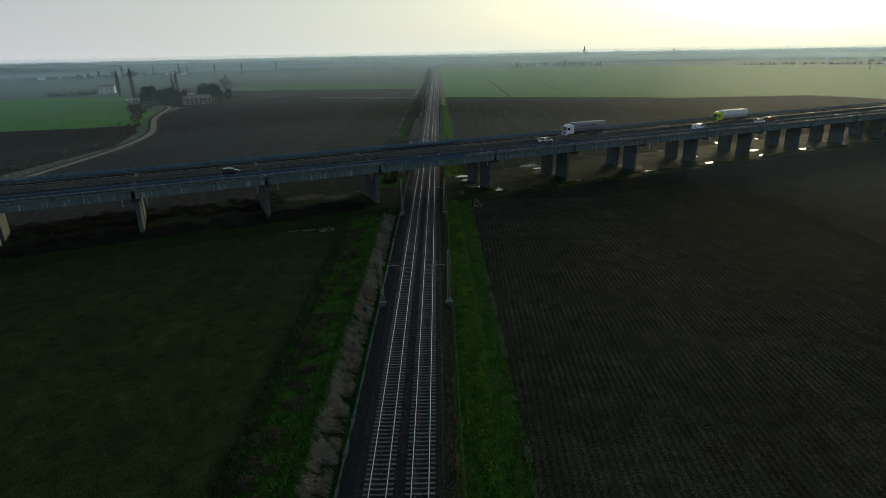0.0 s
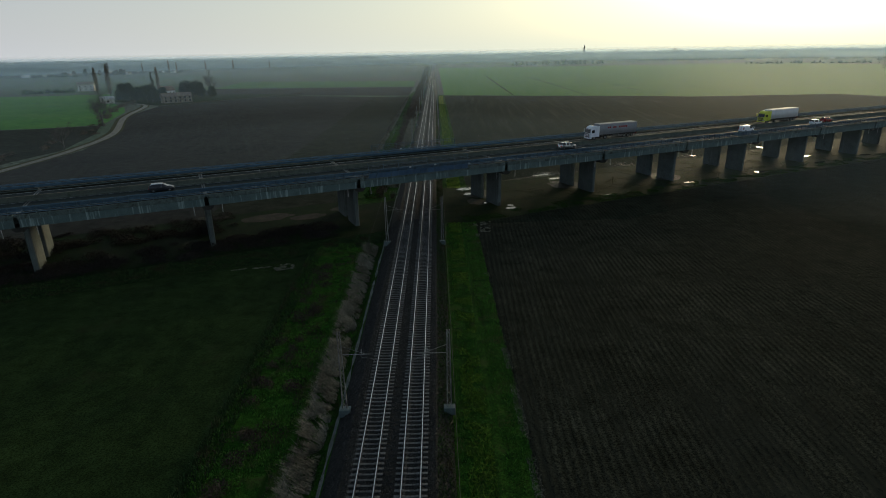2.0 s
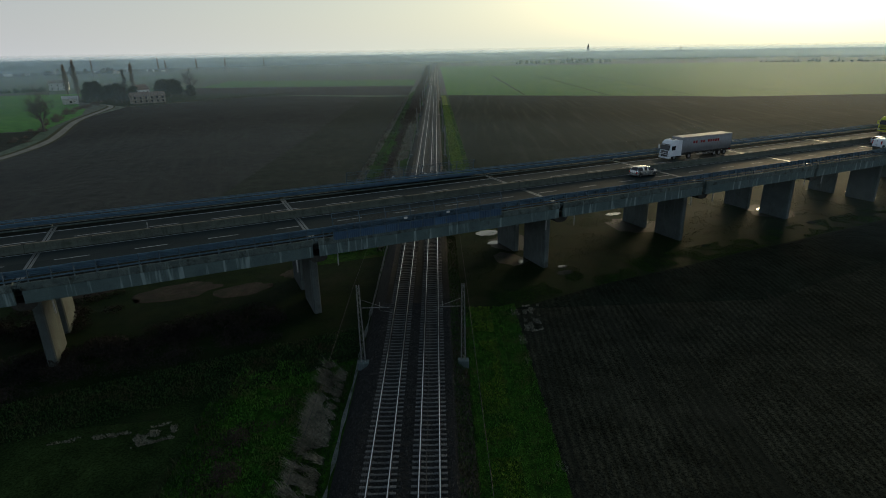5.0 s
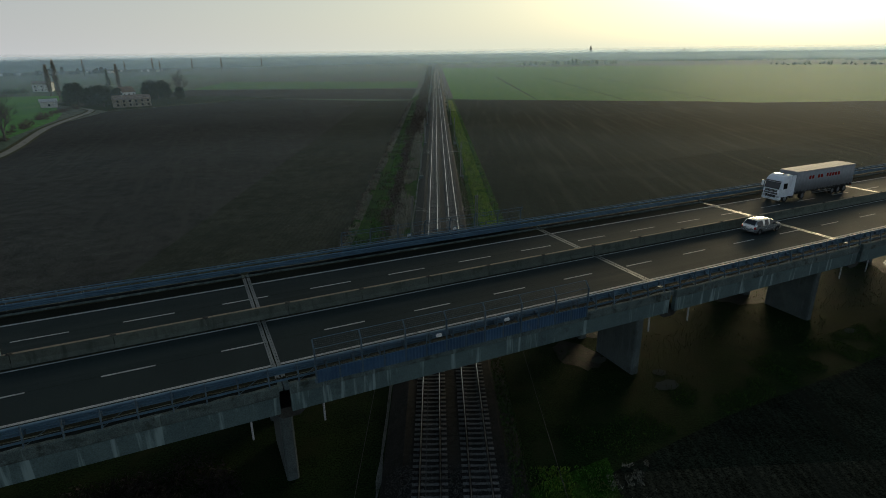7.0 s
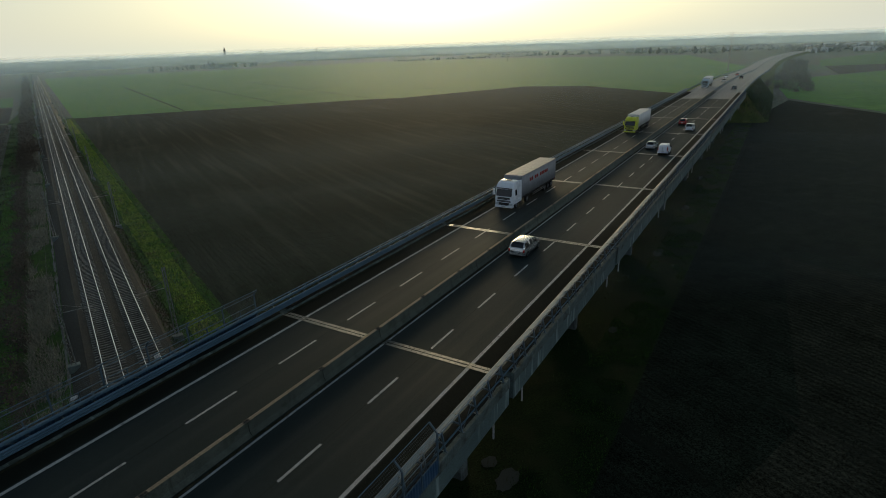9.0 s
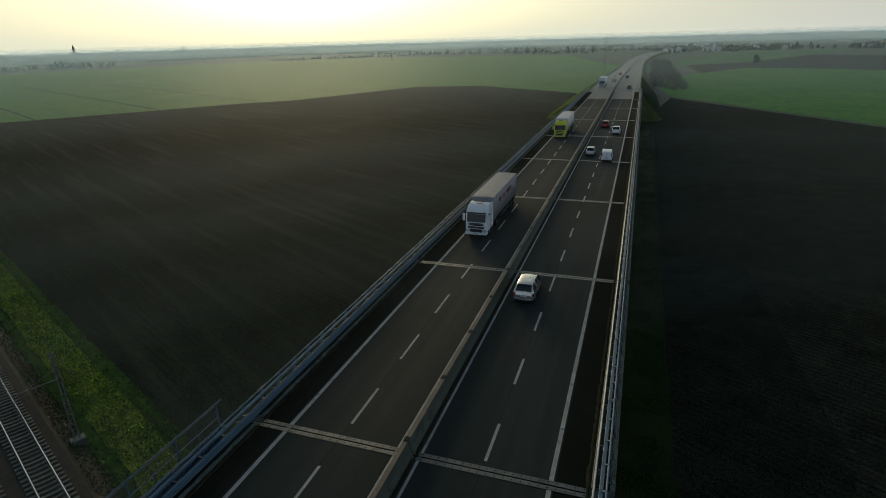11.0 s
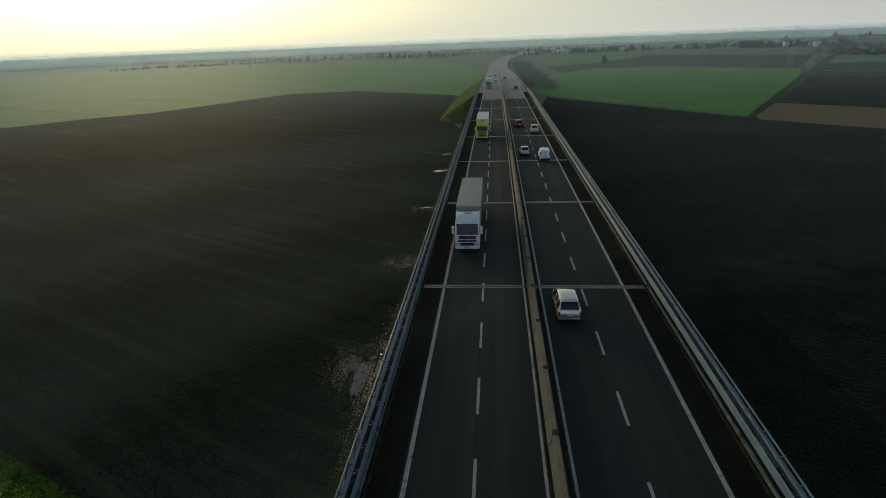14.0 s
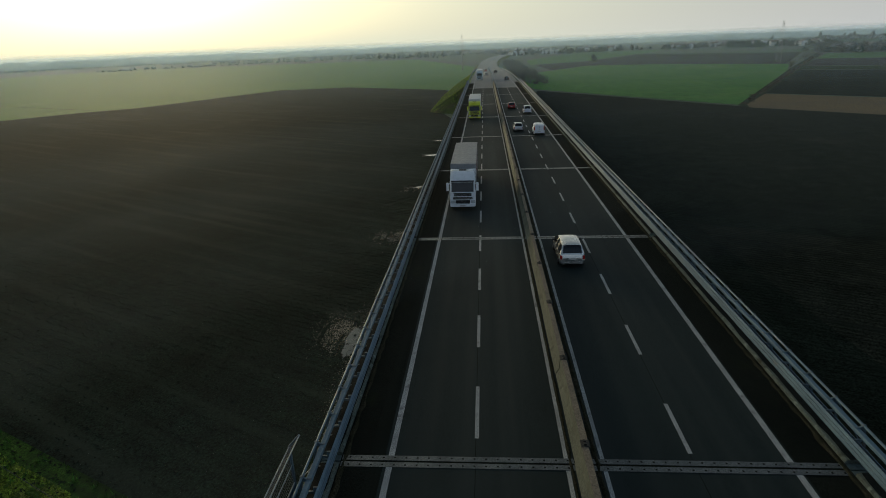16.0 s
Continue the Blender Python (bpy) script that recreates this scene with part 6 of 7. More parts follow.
loose = lumps("ballast_stones", stones, top, 0.07, 1.0, M["stone"], "loose grey and rusty ballast stones between the sleepers", "ballast stones")
loose.matrix_basis = RAILS


def on_bank(x, y):
    q = BRIDGE.inverted() @ Vector((x, y, 0))
    return bank_z(q.x, q.y)


a0, a1, a2 = on_bridge(268, 9), on_bridge(430, 9), on_bridge(268, 25)
blades("bank_grass", (a0[:2], (a1 - a0)[:2], (a2 - a0)[:2]), 9000, 0.35, 0.25, 0.9, M["blade_sunlit"], "long sunlit yellow-green grass on the motorway embankment", "grass", lambda x, y: on_bank(x, y) > 0, on_bank)
a0, a1, a2 = on_bridge(268, -25), on_bridge(400, -25), on_bridge(268, -10.2)
blades("bank_weeds", (a0[:2], (a1 - a0)[:2], (a2 - a0)[:2]), 12000, 0.5, 0.4, 0.9, M["blade_dark"], "dull green weeds on the motorway embankment", "grass", lambda x, y: on_bank(x, y) > 0, on_bank)


def bushes(name, spots, material, label, category, per=70, fine=1.0):
    """Twiggy shrubs: each a spray of thin slivers. spots: x, y, radius, height."""
    vs, n = [], 0
    for x, y, r, h in spots:
        k = int(per * max(r, 0.6) / fine ** 1.5)
        d = rng.normal(size=(k, 3))
        d /= np.linalg.norm(d, axis=1)[:, None]
        d[:, 2] = np.abs(d[:, 2])
        c = np.array((x, y, 0.0)) + d * np.array((r, r, h)) * (0.35 + 0.65 * rng.random((k, 1)))
        size = (0.16 * (r + h) / 2 + 0.08) * fine
        t = rng.normal(size=(k, 3)) * size
        t2 = rng.normal(size=(k, 3)) * size * 0.5
        vs.append(np.stack([c - t, c + t, c + t2], 1).reshape(-1, 3))
        n += k
    v = np.concatenate(vs)
    v[:, 2] = np.maximum(v[:, 2], 0.02)
    return stuff(name, v.tolist(), np.arange(n * 3).reshape(-1, 3).tolist(), material, label, category)


spots = []
for y in np.arange(168, 330, 2.6):
    if rng.random() < 0.9:
        spots.append((-13.6 + rng.normal() * 0.5, y, 0.9 + rng.random() * 0.8, 1.4 + rng.random() * 1.5))
for y in np.arange(330, 1300, 2.2):
    spots.append((-12.2 + rng.normal() * 1.5 - (y - 330) * 0.0012, y, 1.2 + rng.random() * 1.2, 2.2 + rng.random() * 2.6))
bushes("railway_hedge", spots, M["bramble"], "long brown leafless hedge beside the railway", "hedge", 60, 0.45)
spots = [(-20.3 + rng.normal() * 0.4, y, 0.5 + rng.random() * 0.5, 0.6 + rng.random() * 0.8) for y in np.arange(168, 480, 2.4)]
bushes("field_edge_scrub", spots, M["twig"], "low brown scrub on the field edge", "scrub", 40)
spots = [(-17.6 + rng.normal() * 1.0, y + rng.normal(), 0.5 + rng.random() * 0.9, 0.5 + rng.random() * 0.9) for y in np.arange(16, 122, 2.0)]
bushes("verge_brambles", spots, M["bramble"], "reddish brown brambles in the verge", "brambles", 90, 0.36)
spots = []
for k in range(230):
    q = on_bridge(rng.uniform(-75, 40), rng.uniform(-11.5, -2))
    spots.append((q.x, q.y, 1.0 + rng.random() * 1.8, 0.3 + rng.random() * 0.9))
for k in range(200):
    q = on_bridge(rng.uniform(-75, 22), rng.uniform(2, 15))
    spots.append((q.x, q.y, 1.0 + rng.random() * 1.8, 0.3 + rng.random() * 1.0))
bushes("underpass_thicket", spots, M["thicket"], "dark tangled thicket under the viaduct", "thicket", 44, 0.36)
spots = []
for x, y in ((-139, 185), (-140, 215), (-143, 250), (-152, 292), (-166, 325), (-184, 362), (-198, 395), (-208, 425), (-216, 452)):
    for k in range(6 if y < 330 else 12):
        u = rng.random()
        spots.append((x - 5 + rng.normal() * 1.8 - 14 * u, y + rng.normal() * 3 + 30 * u, 1.0 + rng.random() * 1.2, 1.0 + rng.random() * (2.2 if y > 300 else 0.8)))
bushes("farm_road_hedge", spots, M["twig"], "brown leafless hedge beside the farm road", "hedge", 40, 0.5)
spots = [(-194 + k * 1.15, 445 + k * 1.5 + rng.normal() * 0.3, 0.55, 1.0 + rng.random() * 0.3) for k in range(70)]
bushes("vine_row", spots, M["twig"], "row of bare vines along the field edge by the farm", "vines", 40)
spots = []
for k in range(150):
    s = rng.uniform(420, 780)
    q = on_bridge(s, -17 - rng.random() * 18 + road_bend(s))
    spots.append((q.x, q.y, 1.6 + rng.random() * 1.6, 3 + rng.random() * 3))
bushes("embankment_trees", spots, M["twig_far"], "leafless trees and scrub along the motorway embankment", "trees", 24, 0.6)
spots = [(240 + k * 6.1 + rng.normal(), 162 - k * 0.72 + rng.normal() * 0.6, 0.9 + rng.random() * 0.6, 0.7 + rng.random() * 0.7) for k in range(68)]
bushes("ditch_hedge", spots, M["twig"], "low dark scrub along a ditch", "scrub", 40, 0.6)


def limb(bm, p, d, length, r, depth, upright, rnd):
    n = 3
    pts, radii = [p], [r]
    for i in range(n):
        d = (d + Vector((rnd.gauss(0, 0.16), rnd.gauss(0, 0.16), rnd.gauss(0, 0.08) + 0.10 * upright))).normalized()
        p = p + d * length / n
        pts.append(p)
        radii.append(r * (1 - 0.62 * (i + 1) / n))
    tube(bm, pts, radii, 5 if depth > 2 else 3, close=False)
    if depth:
        for i in range(1, n + 1):
            for k in range(2 if depth > 1 else 3):
                a = rnd.random() * math.tau
                spread = 0.85 - 0.5 * upright
                nd = (d + Vector((math.cos(a) * spread, math.sin(a) * spread, 0.25))).normalized()
                limb(bm, pts[i], nd, length * rnd.uniform(0.5, 0.68), radii[i] * 0.75, depth - 1, upright, rnd)


def bare_tree(label, high, upright=0.0, seed=1, depth=4, name="bare_tree"):
    rnd = random.Random(seed)
    t = tagged(holder(name), label, "tree")
    bm = bmesh.new()
    tr = [Vector((0, 0, -0.2)), Vector((0.05, 0, high * 0.12)), Vector((0.0, 0.1, high * 0.3))]
    tube(bm, tr, [high * 0.028, high * 0.021, high * 0.017], 8)
    part("trunk", bm, M["bark"], t)
    bm = bmesh.new()
    for k in range(5 if upright < 0.5 else 9):
        a = k * 2.4
        z = high * (0.14 + 0.17 * rnd.random()) if k else high * 0.3
        sp = 0.0 if k == 0 else 0.8 - 0.62 * upright
        limb(bm, Vector((0, 0, z)), Vector((math.cos(a) * sp, math.sin(a) * sp, 1)).normalized(), high * (0.34 if k else 0.42), high * 0.011, depth - 1, upright, rnd)
    part("crown", bm, M["bark"], t)
    return t


def leafy(bm, c, rad, n, size, rnd):
    for k in range(n):
        d = Vector((rnd.gauss(0, 1), rnd.gauss(0, 1), rnd.gauss(0, 1))).normalized() * rnd.uniform(0.55, 1.05)
        p = Vector(c) + Vector((d.x * rad[0], d.y * rad[1], d.z * rad[2]))
        q = [p + Vector((rnd.gauss(0, size), rnd.gauss(0, size), rnd.gauss(0, size))) for i in range(3)]
        bm.faces.new([bm.verts.new(v) for v in q])


def evergreen(label, high, wide, seed, conifer=False):
    rnd = random.Random(seed)
    t = tagged(holder("evergreen_tree"), label, "tree")
    bm = bmesh.new()
    tube(bm, [(0, 0, -0.2), (0, 0, high * 0.5), (0, 0, high * 0.95)], [high * 0.03, high * 0.018, 0.03], 7)
    part("trunk", bm, M["bark"], t)
    bm = bmesh.new()
    if conifer:
        for i in range(11):
            u = i / 10
            z, r = high * (0.14 + 0.84 * u), wide * (1 - u) * rnd.uniform(0.8, 1.15) + 0.15
            for k in range(8):
                a = rnd.random() * math.tau
                leafy(bm, (math.cos(a) * r * 0.6, math.sin(a) * r * 0.6, z - r * 0.2), (r * 0.45, r * 0.45, high * 0.03), 14, 0.3, rnd)
    else:
        for i in range(20):
            a, u = rnd.random() * math.tau, rnd.random()
            r = wide * 0.75 * math.sqrt(rnd.random()) * (1.1 - 0.5 * u)
            z = high * (0.14 + 0.68 * u)
            leafy(bm, (math.cos(a) * r, math.sin(a) * r, z), (wide * 0.42, wide * 0.42, high * 0.18), 120, 0.42, rnd)
    part("crown", bm, M["evergreen"], t)
    return t


bare_tree("tall leafless tree beside the farm road", 18.5, 0.1, 3, 5).matrix_basis = pose(-169.5, 328, 0)
bare_tree("small leafless tree at the edge of a dark field", 11.5, 0.0, 8, 4).matrix_basis = pose(-142.8, 253, 0)
bare_tree("leafless tree behind the farm buildings", 20, 0.1, 12, 5).matrix_basis = pose(-202, 563, 0)
bare_tree("wide leafless tree beside the barn", 15, 0.0, 15, 4).matrix_basis = pose(-216, 568, 0)


def poplar(label, high, seed):
    rnd = random.Random(seed)
    t = tagged(holder("poplar"), label, "tree")
    bm = bmesh.new()
    tube(bm, [(0, 0, -0.2), (0.1, 0, high * 0.3), (0, 0.1, high * 0.7), (0, 0, high)], [high * 0.018, high * 0.013, high * 0.006, 0.02], 7)
    part("trunk", bm, M["poplar"], t)
    bm = bmesh.new()
    for k in range(420):
        u = rnd.random()
        r = 0.2 + 2.0 * math.sin(math.pi * min(0.12 + u * 0.9, 1)) ** 0.7 * rnd.random()
        a = rnd.random() * math.tau
        p = Vector((math.cos(a) * r, math.sin(a) * r, high * (0.12 + 0.86 * u)))
        q = p + Vector((rnd.gauss(0, 0.25), rnd.gauss(0, 0.25), rnd.uniform(0.8, 2.0)))
        bm.faces.new([bm.verts.new(v) for v in (p, q, p + Vector((rnd.gauss(0, 0.25), rnd.gauss(0, 0.25), 0.3)))])
    for k in range(130):
        u = 0.10 + 0.86 * rnd.random()
        a = rnd.random() * math.tau
        L = high * 0.16 * (1.15 - u) * rnd.uniform(0.7, 1.3) + 0.6
        p = Vector((0, 0, high * u))
        d = Vector((math.cos(a) * 0.42, math.sin(a) * 0.42, 1)).normalized()
        q = p + d * L
        tube(bm, [p, p + d * L * 0.5, q], [0.07, 0.05, 0.02], 3, close=False)
        for j in range(5):
            v = p + d * L * rnd.uniform(0.3, 1.0)
            w = v + Vector((rnd.gauss(0, 0.35), rnd.gauss(0, 0.35), rnd.uniform(0.5, 1.4)))
            tube(bm, [v, w], [0.035, 0.015], 3, close=False)
    part("crown", bm, M["poplar"], t)
    return t


proto = poplar("bare columnar poplar tree", 24, 21)
proto.matrix_basis = pose(-313, 578, 0)
proto["group"] = "poplars"
for x, y, k in ((-272, 525, 1.16), (-320, 590, 1.0), (-249, 563, 1.0), (-521, 979, 1.05), (-508, 1166, 1.05), (-460, 1090, 0.9), (-436, 1162, 0.95), (-374, 1134, 1.0), (-573, 1195, 0.85), (-637, 1224, 0.95), (-700, 1160, 1.0), (-350, 1290, 0.9)):
    copy_thing(proto, pose(x, y, 0, 0, 0, x * 7) @ Matrix.Scale(k, 4))
for x, y, h, w, sd in ((-250, 503, 13.5, 5.5, 1), (-241, 495, 14.5, 5.6, 2), (-232, 491, 12.5, 5.0, 4), (-223, 486, 14, 5.6, 5), (-215, 478, 13.5, 5.2, 6), (-226, 499, 12, 5.0, 7), (-212, 490, 11, 4.8, 8), (-216, 540, 15, 5.8, 10), (-206, 533, 14.5, 5.6, 11), (-198, 527, 13.5, 5.4, 12), (-207, 546, 13, 5.2, 13), (-190, 531, 9, 4.6, 14)):
    evergreen("dense dark evergreen tree around the farmhouse", h, w, sd).matrix_basis = pose(x, y, 0)
evergreen("tall dark fir tree at the farm", 20.5, 4.6, 9, True).matrix_basis = pose(-238, 529, 0)
evergreen("round dark bush alone in the fields", 8, 3.6, 30).matrix_basis = pose(670, 325, 0)
for k, (x, y, h) in enumerate(((458, 139, 8), (566, 125, 9), (574, 121, 7), (644, 110, 9), (652, 109, 7))):
    bare_tree("leafless tree along the ditch", h, 0.0, 40 + k, 4).matrix_basis = pose(x, y, 0)

first = None
for k in range(8):
    s = 352 + k * 20 + rng.normal() * 2
    q = on_bridge(s, -14 - rng.random() * 3)
    m = pose(q.x, q.y, max(road_z(s) - 3.6, 0), 0, 0, k * 71) @ Matrix.Scale(0.36 + 0.25 * rng.random(), 4)
    if first is None:
        first = bare_tree("leafless roadside tree on the motorway embankment", 12, 0.35, 60, 4)
        first["group"] = "roadside trees"
        first.matrix_basis = m
    else:
        copy_thing(first, m)

# ---- farm and villages ----
M["wall_ochre"] = surf("old_brick_wall", (0.17, 0.145, 0.11), (0.29, 0.25, 0.195), 3.0, 0.9, 0.3, 0.2)
M["wall_white"] = surf("white_plaster", (0.72, 0.73, 0.73), (0.82, 0.82, 0.81), 3.0, 0.85, 0.2, 0.2, grit=0.3)
M["wall_pale"] = surf("pale_plaster", (0.4968, 0.472, 0.414), (0.612, 0.612, 0.563), 3.0, 0.85, 0.2, 0.2)
M["tiles"] = surf("weathered_roof_tiles", (0.1265, 0.1058, 0.092), (0.253, 0.1955, 0.1564), 1.6, 0.85, 0.6, 0.25)
M["sheet_roof"] = surf("pale_sheet_roof", (0.3974, 0.4085, 0.3974), (0.5078, 0.51, 0.4968), 2.5, 0.6, 0.2, 0.2)
M["pane"] = plain("dark_window_pane", (0.02, 0.024, 0.028), 0.1)


def house(label, w, d, h, rise, wall, roof, floors=2, bays=4, name="house"):
    """A gabled house, its ridge along x."""
    t = tagged(holder(name), label, "house" if name == "house" else "farm building")
    bm = bmesh.new()
    prof = [(-d / 2, -0.1), (d / 2, -0.1), (d / 2, h), (0, h + rise), (-d / 2, h)]
    extrude(bm, prof, [(-w / 2, 0, 0), (w / 2, 0, 0)])
    bmesh.ops.recalc_face_normals(bm, faces=bm.faces[:])
    part("wall", bm, wall, t)
    bm = bmesh.new()
    o, k = 0.5, rise / (d / 2)
    prof = [(-d / 2 - o, h - o * k + 0.06), (0, h + rise + 0.06), (d / 2 + o, h - o * k + 0.06), (d / 2 + o, h - o * k + 0.26), (0, h + rise + 0.28), (-d / 2 - o, h - o * k + 0.26)]
    extrude(bm, prof, [(-w / 2 - 0.4, 0, 0), (w / 2 + 0.4, 0, 0)])
    bmesh.ops.recalc_face_normals(bm, faces=bm.faces[:])
    rf = part("roof", bm, roof, t)
    if name == "house":
        bm = bmesh.new()
        box(bm, w * 0.2, -0.3, h + rise * 0.6, w * 0.2 + 0.7, 0.3, h + rise + 0.9)
        part("chimney", bm, wall, rf)
    win = None
    for e in (-1, 1):
        for f in range(floors):
            for i in range(bays):
                x = -w / 2 + w * (i + 0.5) / bays
                m = pose(x, e * d / 2, 0.9 + f * (h - 0.4) / floors)
                if win is None:
                    bm = bmesh.new()
                    box(bm, -0.55, -0.06, 0, 0.55, 0.06, 1.3)
                    win = part("window", bm, M["pane"], t)
                    win.matrix_basis = m
                else:
                    again(win, "window", m)
    return t


house("long old ochre brick farmhouse with a low tiled roof", 20.5, 8, 4.9, 2.1, M["wall_ochre"], M["tiles"], 2, 6, "farmhouse").matrix_basis = pose(-195, 474, 0, 0, 0, 38)
house("white gabled farm building behind the farmhouse", 10, 8, 6.6, 3.0, M["wall_white"], M["tiles"], 2, 3, "barn").matrix_basis = pose(-222, 519, 0, 0, 0, 62)
house("white two-storey house behind poplars", 15, 11, 6.8, 2.2, M["wall_pale"], M["tiles"], 2, 3).matrix_basis = pose(-364, 648, 0, 0, 0, 20)
house("pale shed in a green field", 9, 8, 3.6, 1.4, M["wall_pale"], M["sheet_roof"], 1, 1, "shed").matrix_basis = pose(-249, 477, 0, 0, 0, 35)
kinds = [house("pale plastered village house with a tiled roof", 12, 9, 6.0, 2.0, M["wall_pale"], M["tiles"], 2, 3),
         house("white village house with a tiled roof", 14, 10, 6.5, 2.2, M["wall_white"], M["tiles"], 2, 4),
         house("low pale village house", 16, 9, 3.4, 1.8, M["wall_pale"], M["tiles"], 1, 4),
         house("long white farm shed with a pale roof", 30, 14, 5.0, 2.0, M["wall_white"], M["sheet_roof"], 1, 6)]
rnd = random.Random(5)
spots = []
for cx, cy, n, sx, sy in ((813, 62, 6, 26, 16), (1159, 87, 4, 50, 20), (1232, 146, 6, 45, 22), (1290, 227, 6, 50, 20), (1166, 286, 5, 24, 16), (900, 20, 4, 50, 26), (1162, 425, 6, 70, 24), (1010, 520, 4, 60, 30), (1250, 620, 8, 120, 60), (-620, 1250, 8, 120, 60), (-800, 1150, 8, 120, 60), (-1050, 1300, 8, 160, 70), (-500, 1600, 6, 160, 60), (-150, 1900, 5, 120, 60), (1050, 1500, 5, 220, 80), (1500, 1250, 6, 200, 90)):
    for k in range(n):
        spots.append((cx + rnd.uniform(-sx, sx), cy + rnd.uniform(-sy, sy), rnd.uniform(0, 180)))
SITES = spots
for i, (x, y, a) in enumerate(spots):
    k = kinds[3 if rnd.random() < 0.06 else rnd.choice((0, 1, 2, 1))]
    if i < 4:
        kinds[i].matrix_basis = pose(x, y, 0, 0, 0, a)
        kinds[i]["group"] = "village houses"
    else:
        copy_thing(k, pose(x, y, 0, 0, 0, a))["group"] = "village houses"

spots = []
for x, y, a in SITES:
    for k in range(8):
        spots.append((x + rng.normal() * 18, y + rng.normal() * 16, 2.0 + rng.random() * 2.5, 4 + rng.random() * 6))
bushes("village_trees", spots, M["twig_far"], "leafless trees and gardens among the village houses", "trees", 34)
spots = [(x + rng.normal() * 22, y + rng.normal() * 18, 2.0 + rng.random() * 2.0, 4 + rng.random() * 5) for x, y, a in SITES if x > 700 for k in range(3)]
bushes("village_evergreens", spots, M["evergreen"], "dark evergreen garden trees among the village houses", "trees", 50, 0.7)
spots = [(1117 + u * 22 + rng.normal() * 4, 181 + u * 22 + rng.normal() * 4, 4.5 + rng.random() * 2.5, 9 + rng.random() * 3) for u in np.linspace(-1, 1, 16)]
bushes("evergreen_copse", spots, M["evergreen"], "dense dark evergreen copse beside the village", "trees", 60, 0.6)
spots = []
for (x0, y0), (x1, y1) in (((1190, 320), (1300, 215)), ((1250, 170), (1150, 60)), ((1175, 440), (1010, 455)), ((830, 95), (800, 30)), ((1060, 90), (1010, 20))):
    for u in np.linspace(0, 1, 26):
        if rng.random() < 0.75:
            spots.append((x0 + (x1 - x0) * u + rng.normal() * 7, y0 + (y1 - y0) * u + rng.normal() * 7, 2.5 + rng.random() * 3.0, 4 + rng.random() * 7))
bushes("village_tree_belt", spots, M["twig_far"], "leafless tree belts round the village gardens", "trees", 50, 0.6)
spots = [(-402 + u * 34 + rng.normal() * 1.5, 606 + u * 20 + rng.normal() * 1.5, 2.0 + rng.random() * 1.6, 2.5 + rng.random() * 2.5) for u in np.linspace(0, 1, 13)]
bushes("garden_hedge", spots, M["evergreen"], "dark hedge and shrubs beside the white house", "hedge", 50, 0.6)
church = tagged(holder("church", pose(620, 2450, 0, 0, 0, -10) @ Matrix.Scale(0.8, 4)), "distant grey church with a tall pointed bell tower", "church")
bm = bmesh.new()
extrude(bm, [(-11, 0), (11, 0), (11, 16), (0, 25), (-11, 16)], [(0, 0, 0), (58, 0, 0)])
bmesh.ops.recalc_face_normals(bm, faces=bm.faces[:])
part("nave", bm, M["wall_pale"], church)
bm = bmesh.new()
box(bm, -9, -4.5, 0, 0, 4.5, 42)
part("bell_tower", bm, M["wall_pale"], church)
bm = bmesh.new()
tube(bm, [(-4.5, 0, 42), (-4.5, 0, 60)], [5.2, 0.2], 8)
part("spire", bm, M["tiles"], church)
for x, y, h, w in ((745, 2420, 25, 5), (960, 2380, 26, 6), (188, 2400, 28, 3)):
    bm = bmesh.new()
    box(bm, -w / 2, -w / 2, 0, w / 2, w / 2, h)
    t = tagged(holder("bell_tower", pose(x, y, 0)), "distant square bell tower in the haze", "tower", "distant towers")
    part("shaft", bm, M["wall_pale"], t)
    bm = bmesh.new()
    tube(bm, [(0, 0, h), (0, 0, h + w)], [w * 0.7, 0.1], 4)
    part("cap", bm, M["tiles"], t)


def lattice(label, x, y, high, foot, name, arms=False):
    t = tagged(holder(name, pose(x, y, 0)), label, "pylon" if arms else "mast")
    top = foot * 0.12
    for a, b in ((-1, -1), (-1, 1), (1, -1), (1, 1)):
        bm = bmesh.new()
        bar(bm, (a * foot / 2, b * foot / 2, -0.2), (a * top, b * top, high), 0.18 if arms else 0.1)
        part("leg", bm, M["mast"], t)
    bm = bmesh.new()
    n = 12
    for i in range(n):
        z0, z1 = high * i / n, high * (i + 1) / n
        w0, w1 = foot / 2 + (top - foot / 2) * i / n, foot / 2 + (top - foot / 2) * (i + 1) / n
        for a, b, c, d in ((-1, -1, 1, -1), (1, -1, 1, 1), (1, 1, -1, 1), (-1, 1, -1, -1)):
            bar(bm, (a * w0, b * w0, z0), (c * w1, d * w1, z1), 0.1 if arms else 0.07)
            bar(bm, (c * w0, d * w0, z0), (a * w1, b * w1, z1), 0.1 if arms else 0.07)
    part("lacing", bm, M["mast"], t)
    if arms:
        for z in (0.72, 0.84, 0.95):
            bm = bmesh.new()
            bar(bm, (0, -3.0, high * z), (0, 3.0, high * z), 0.2)
            part("cross_arm", bm, M["mast"], t)
    return t


lattice("tall lattice steel power pylon beside a ditch", 545, 145, 32.5, 4.2, "power_pylon")
lattice("slender steel aerial mast in the fields", 502, 410, 33, 0.9, "aerial_mast")
for x, y, h in ((640, 860, 24), (760, 1300, 25), (980, 1700, 26), (1250, 2100, 27)):
    lattice("distant steel power pylon in the haze", x, y, h, 3.0, "power_pylon")["group"] = "distant pylons"


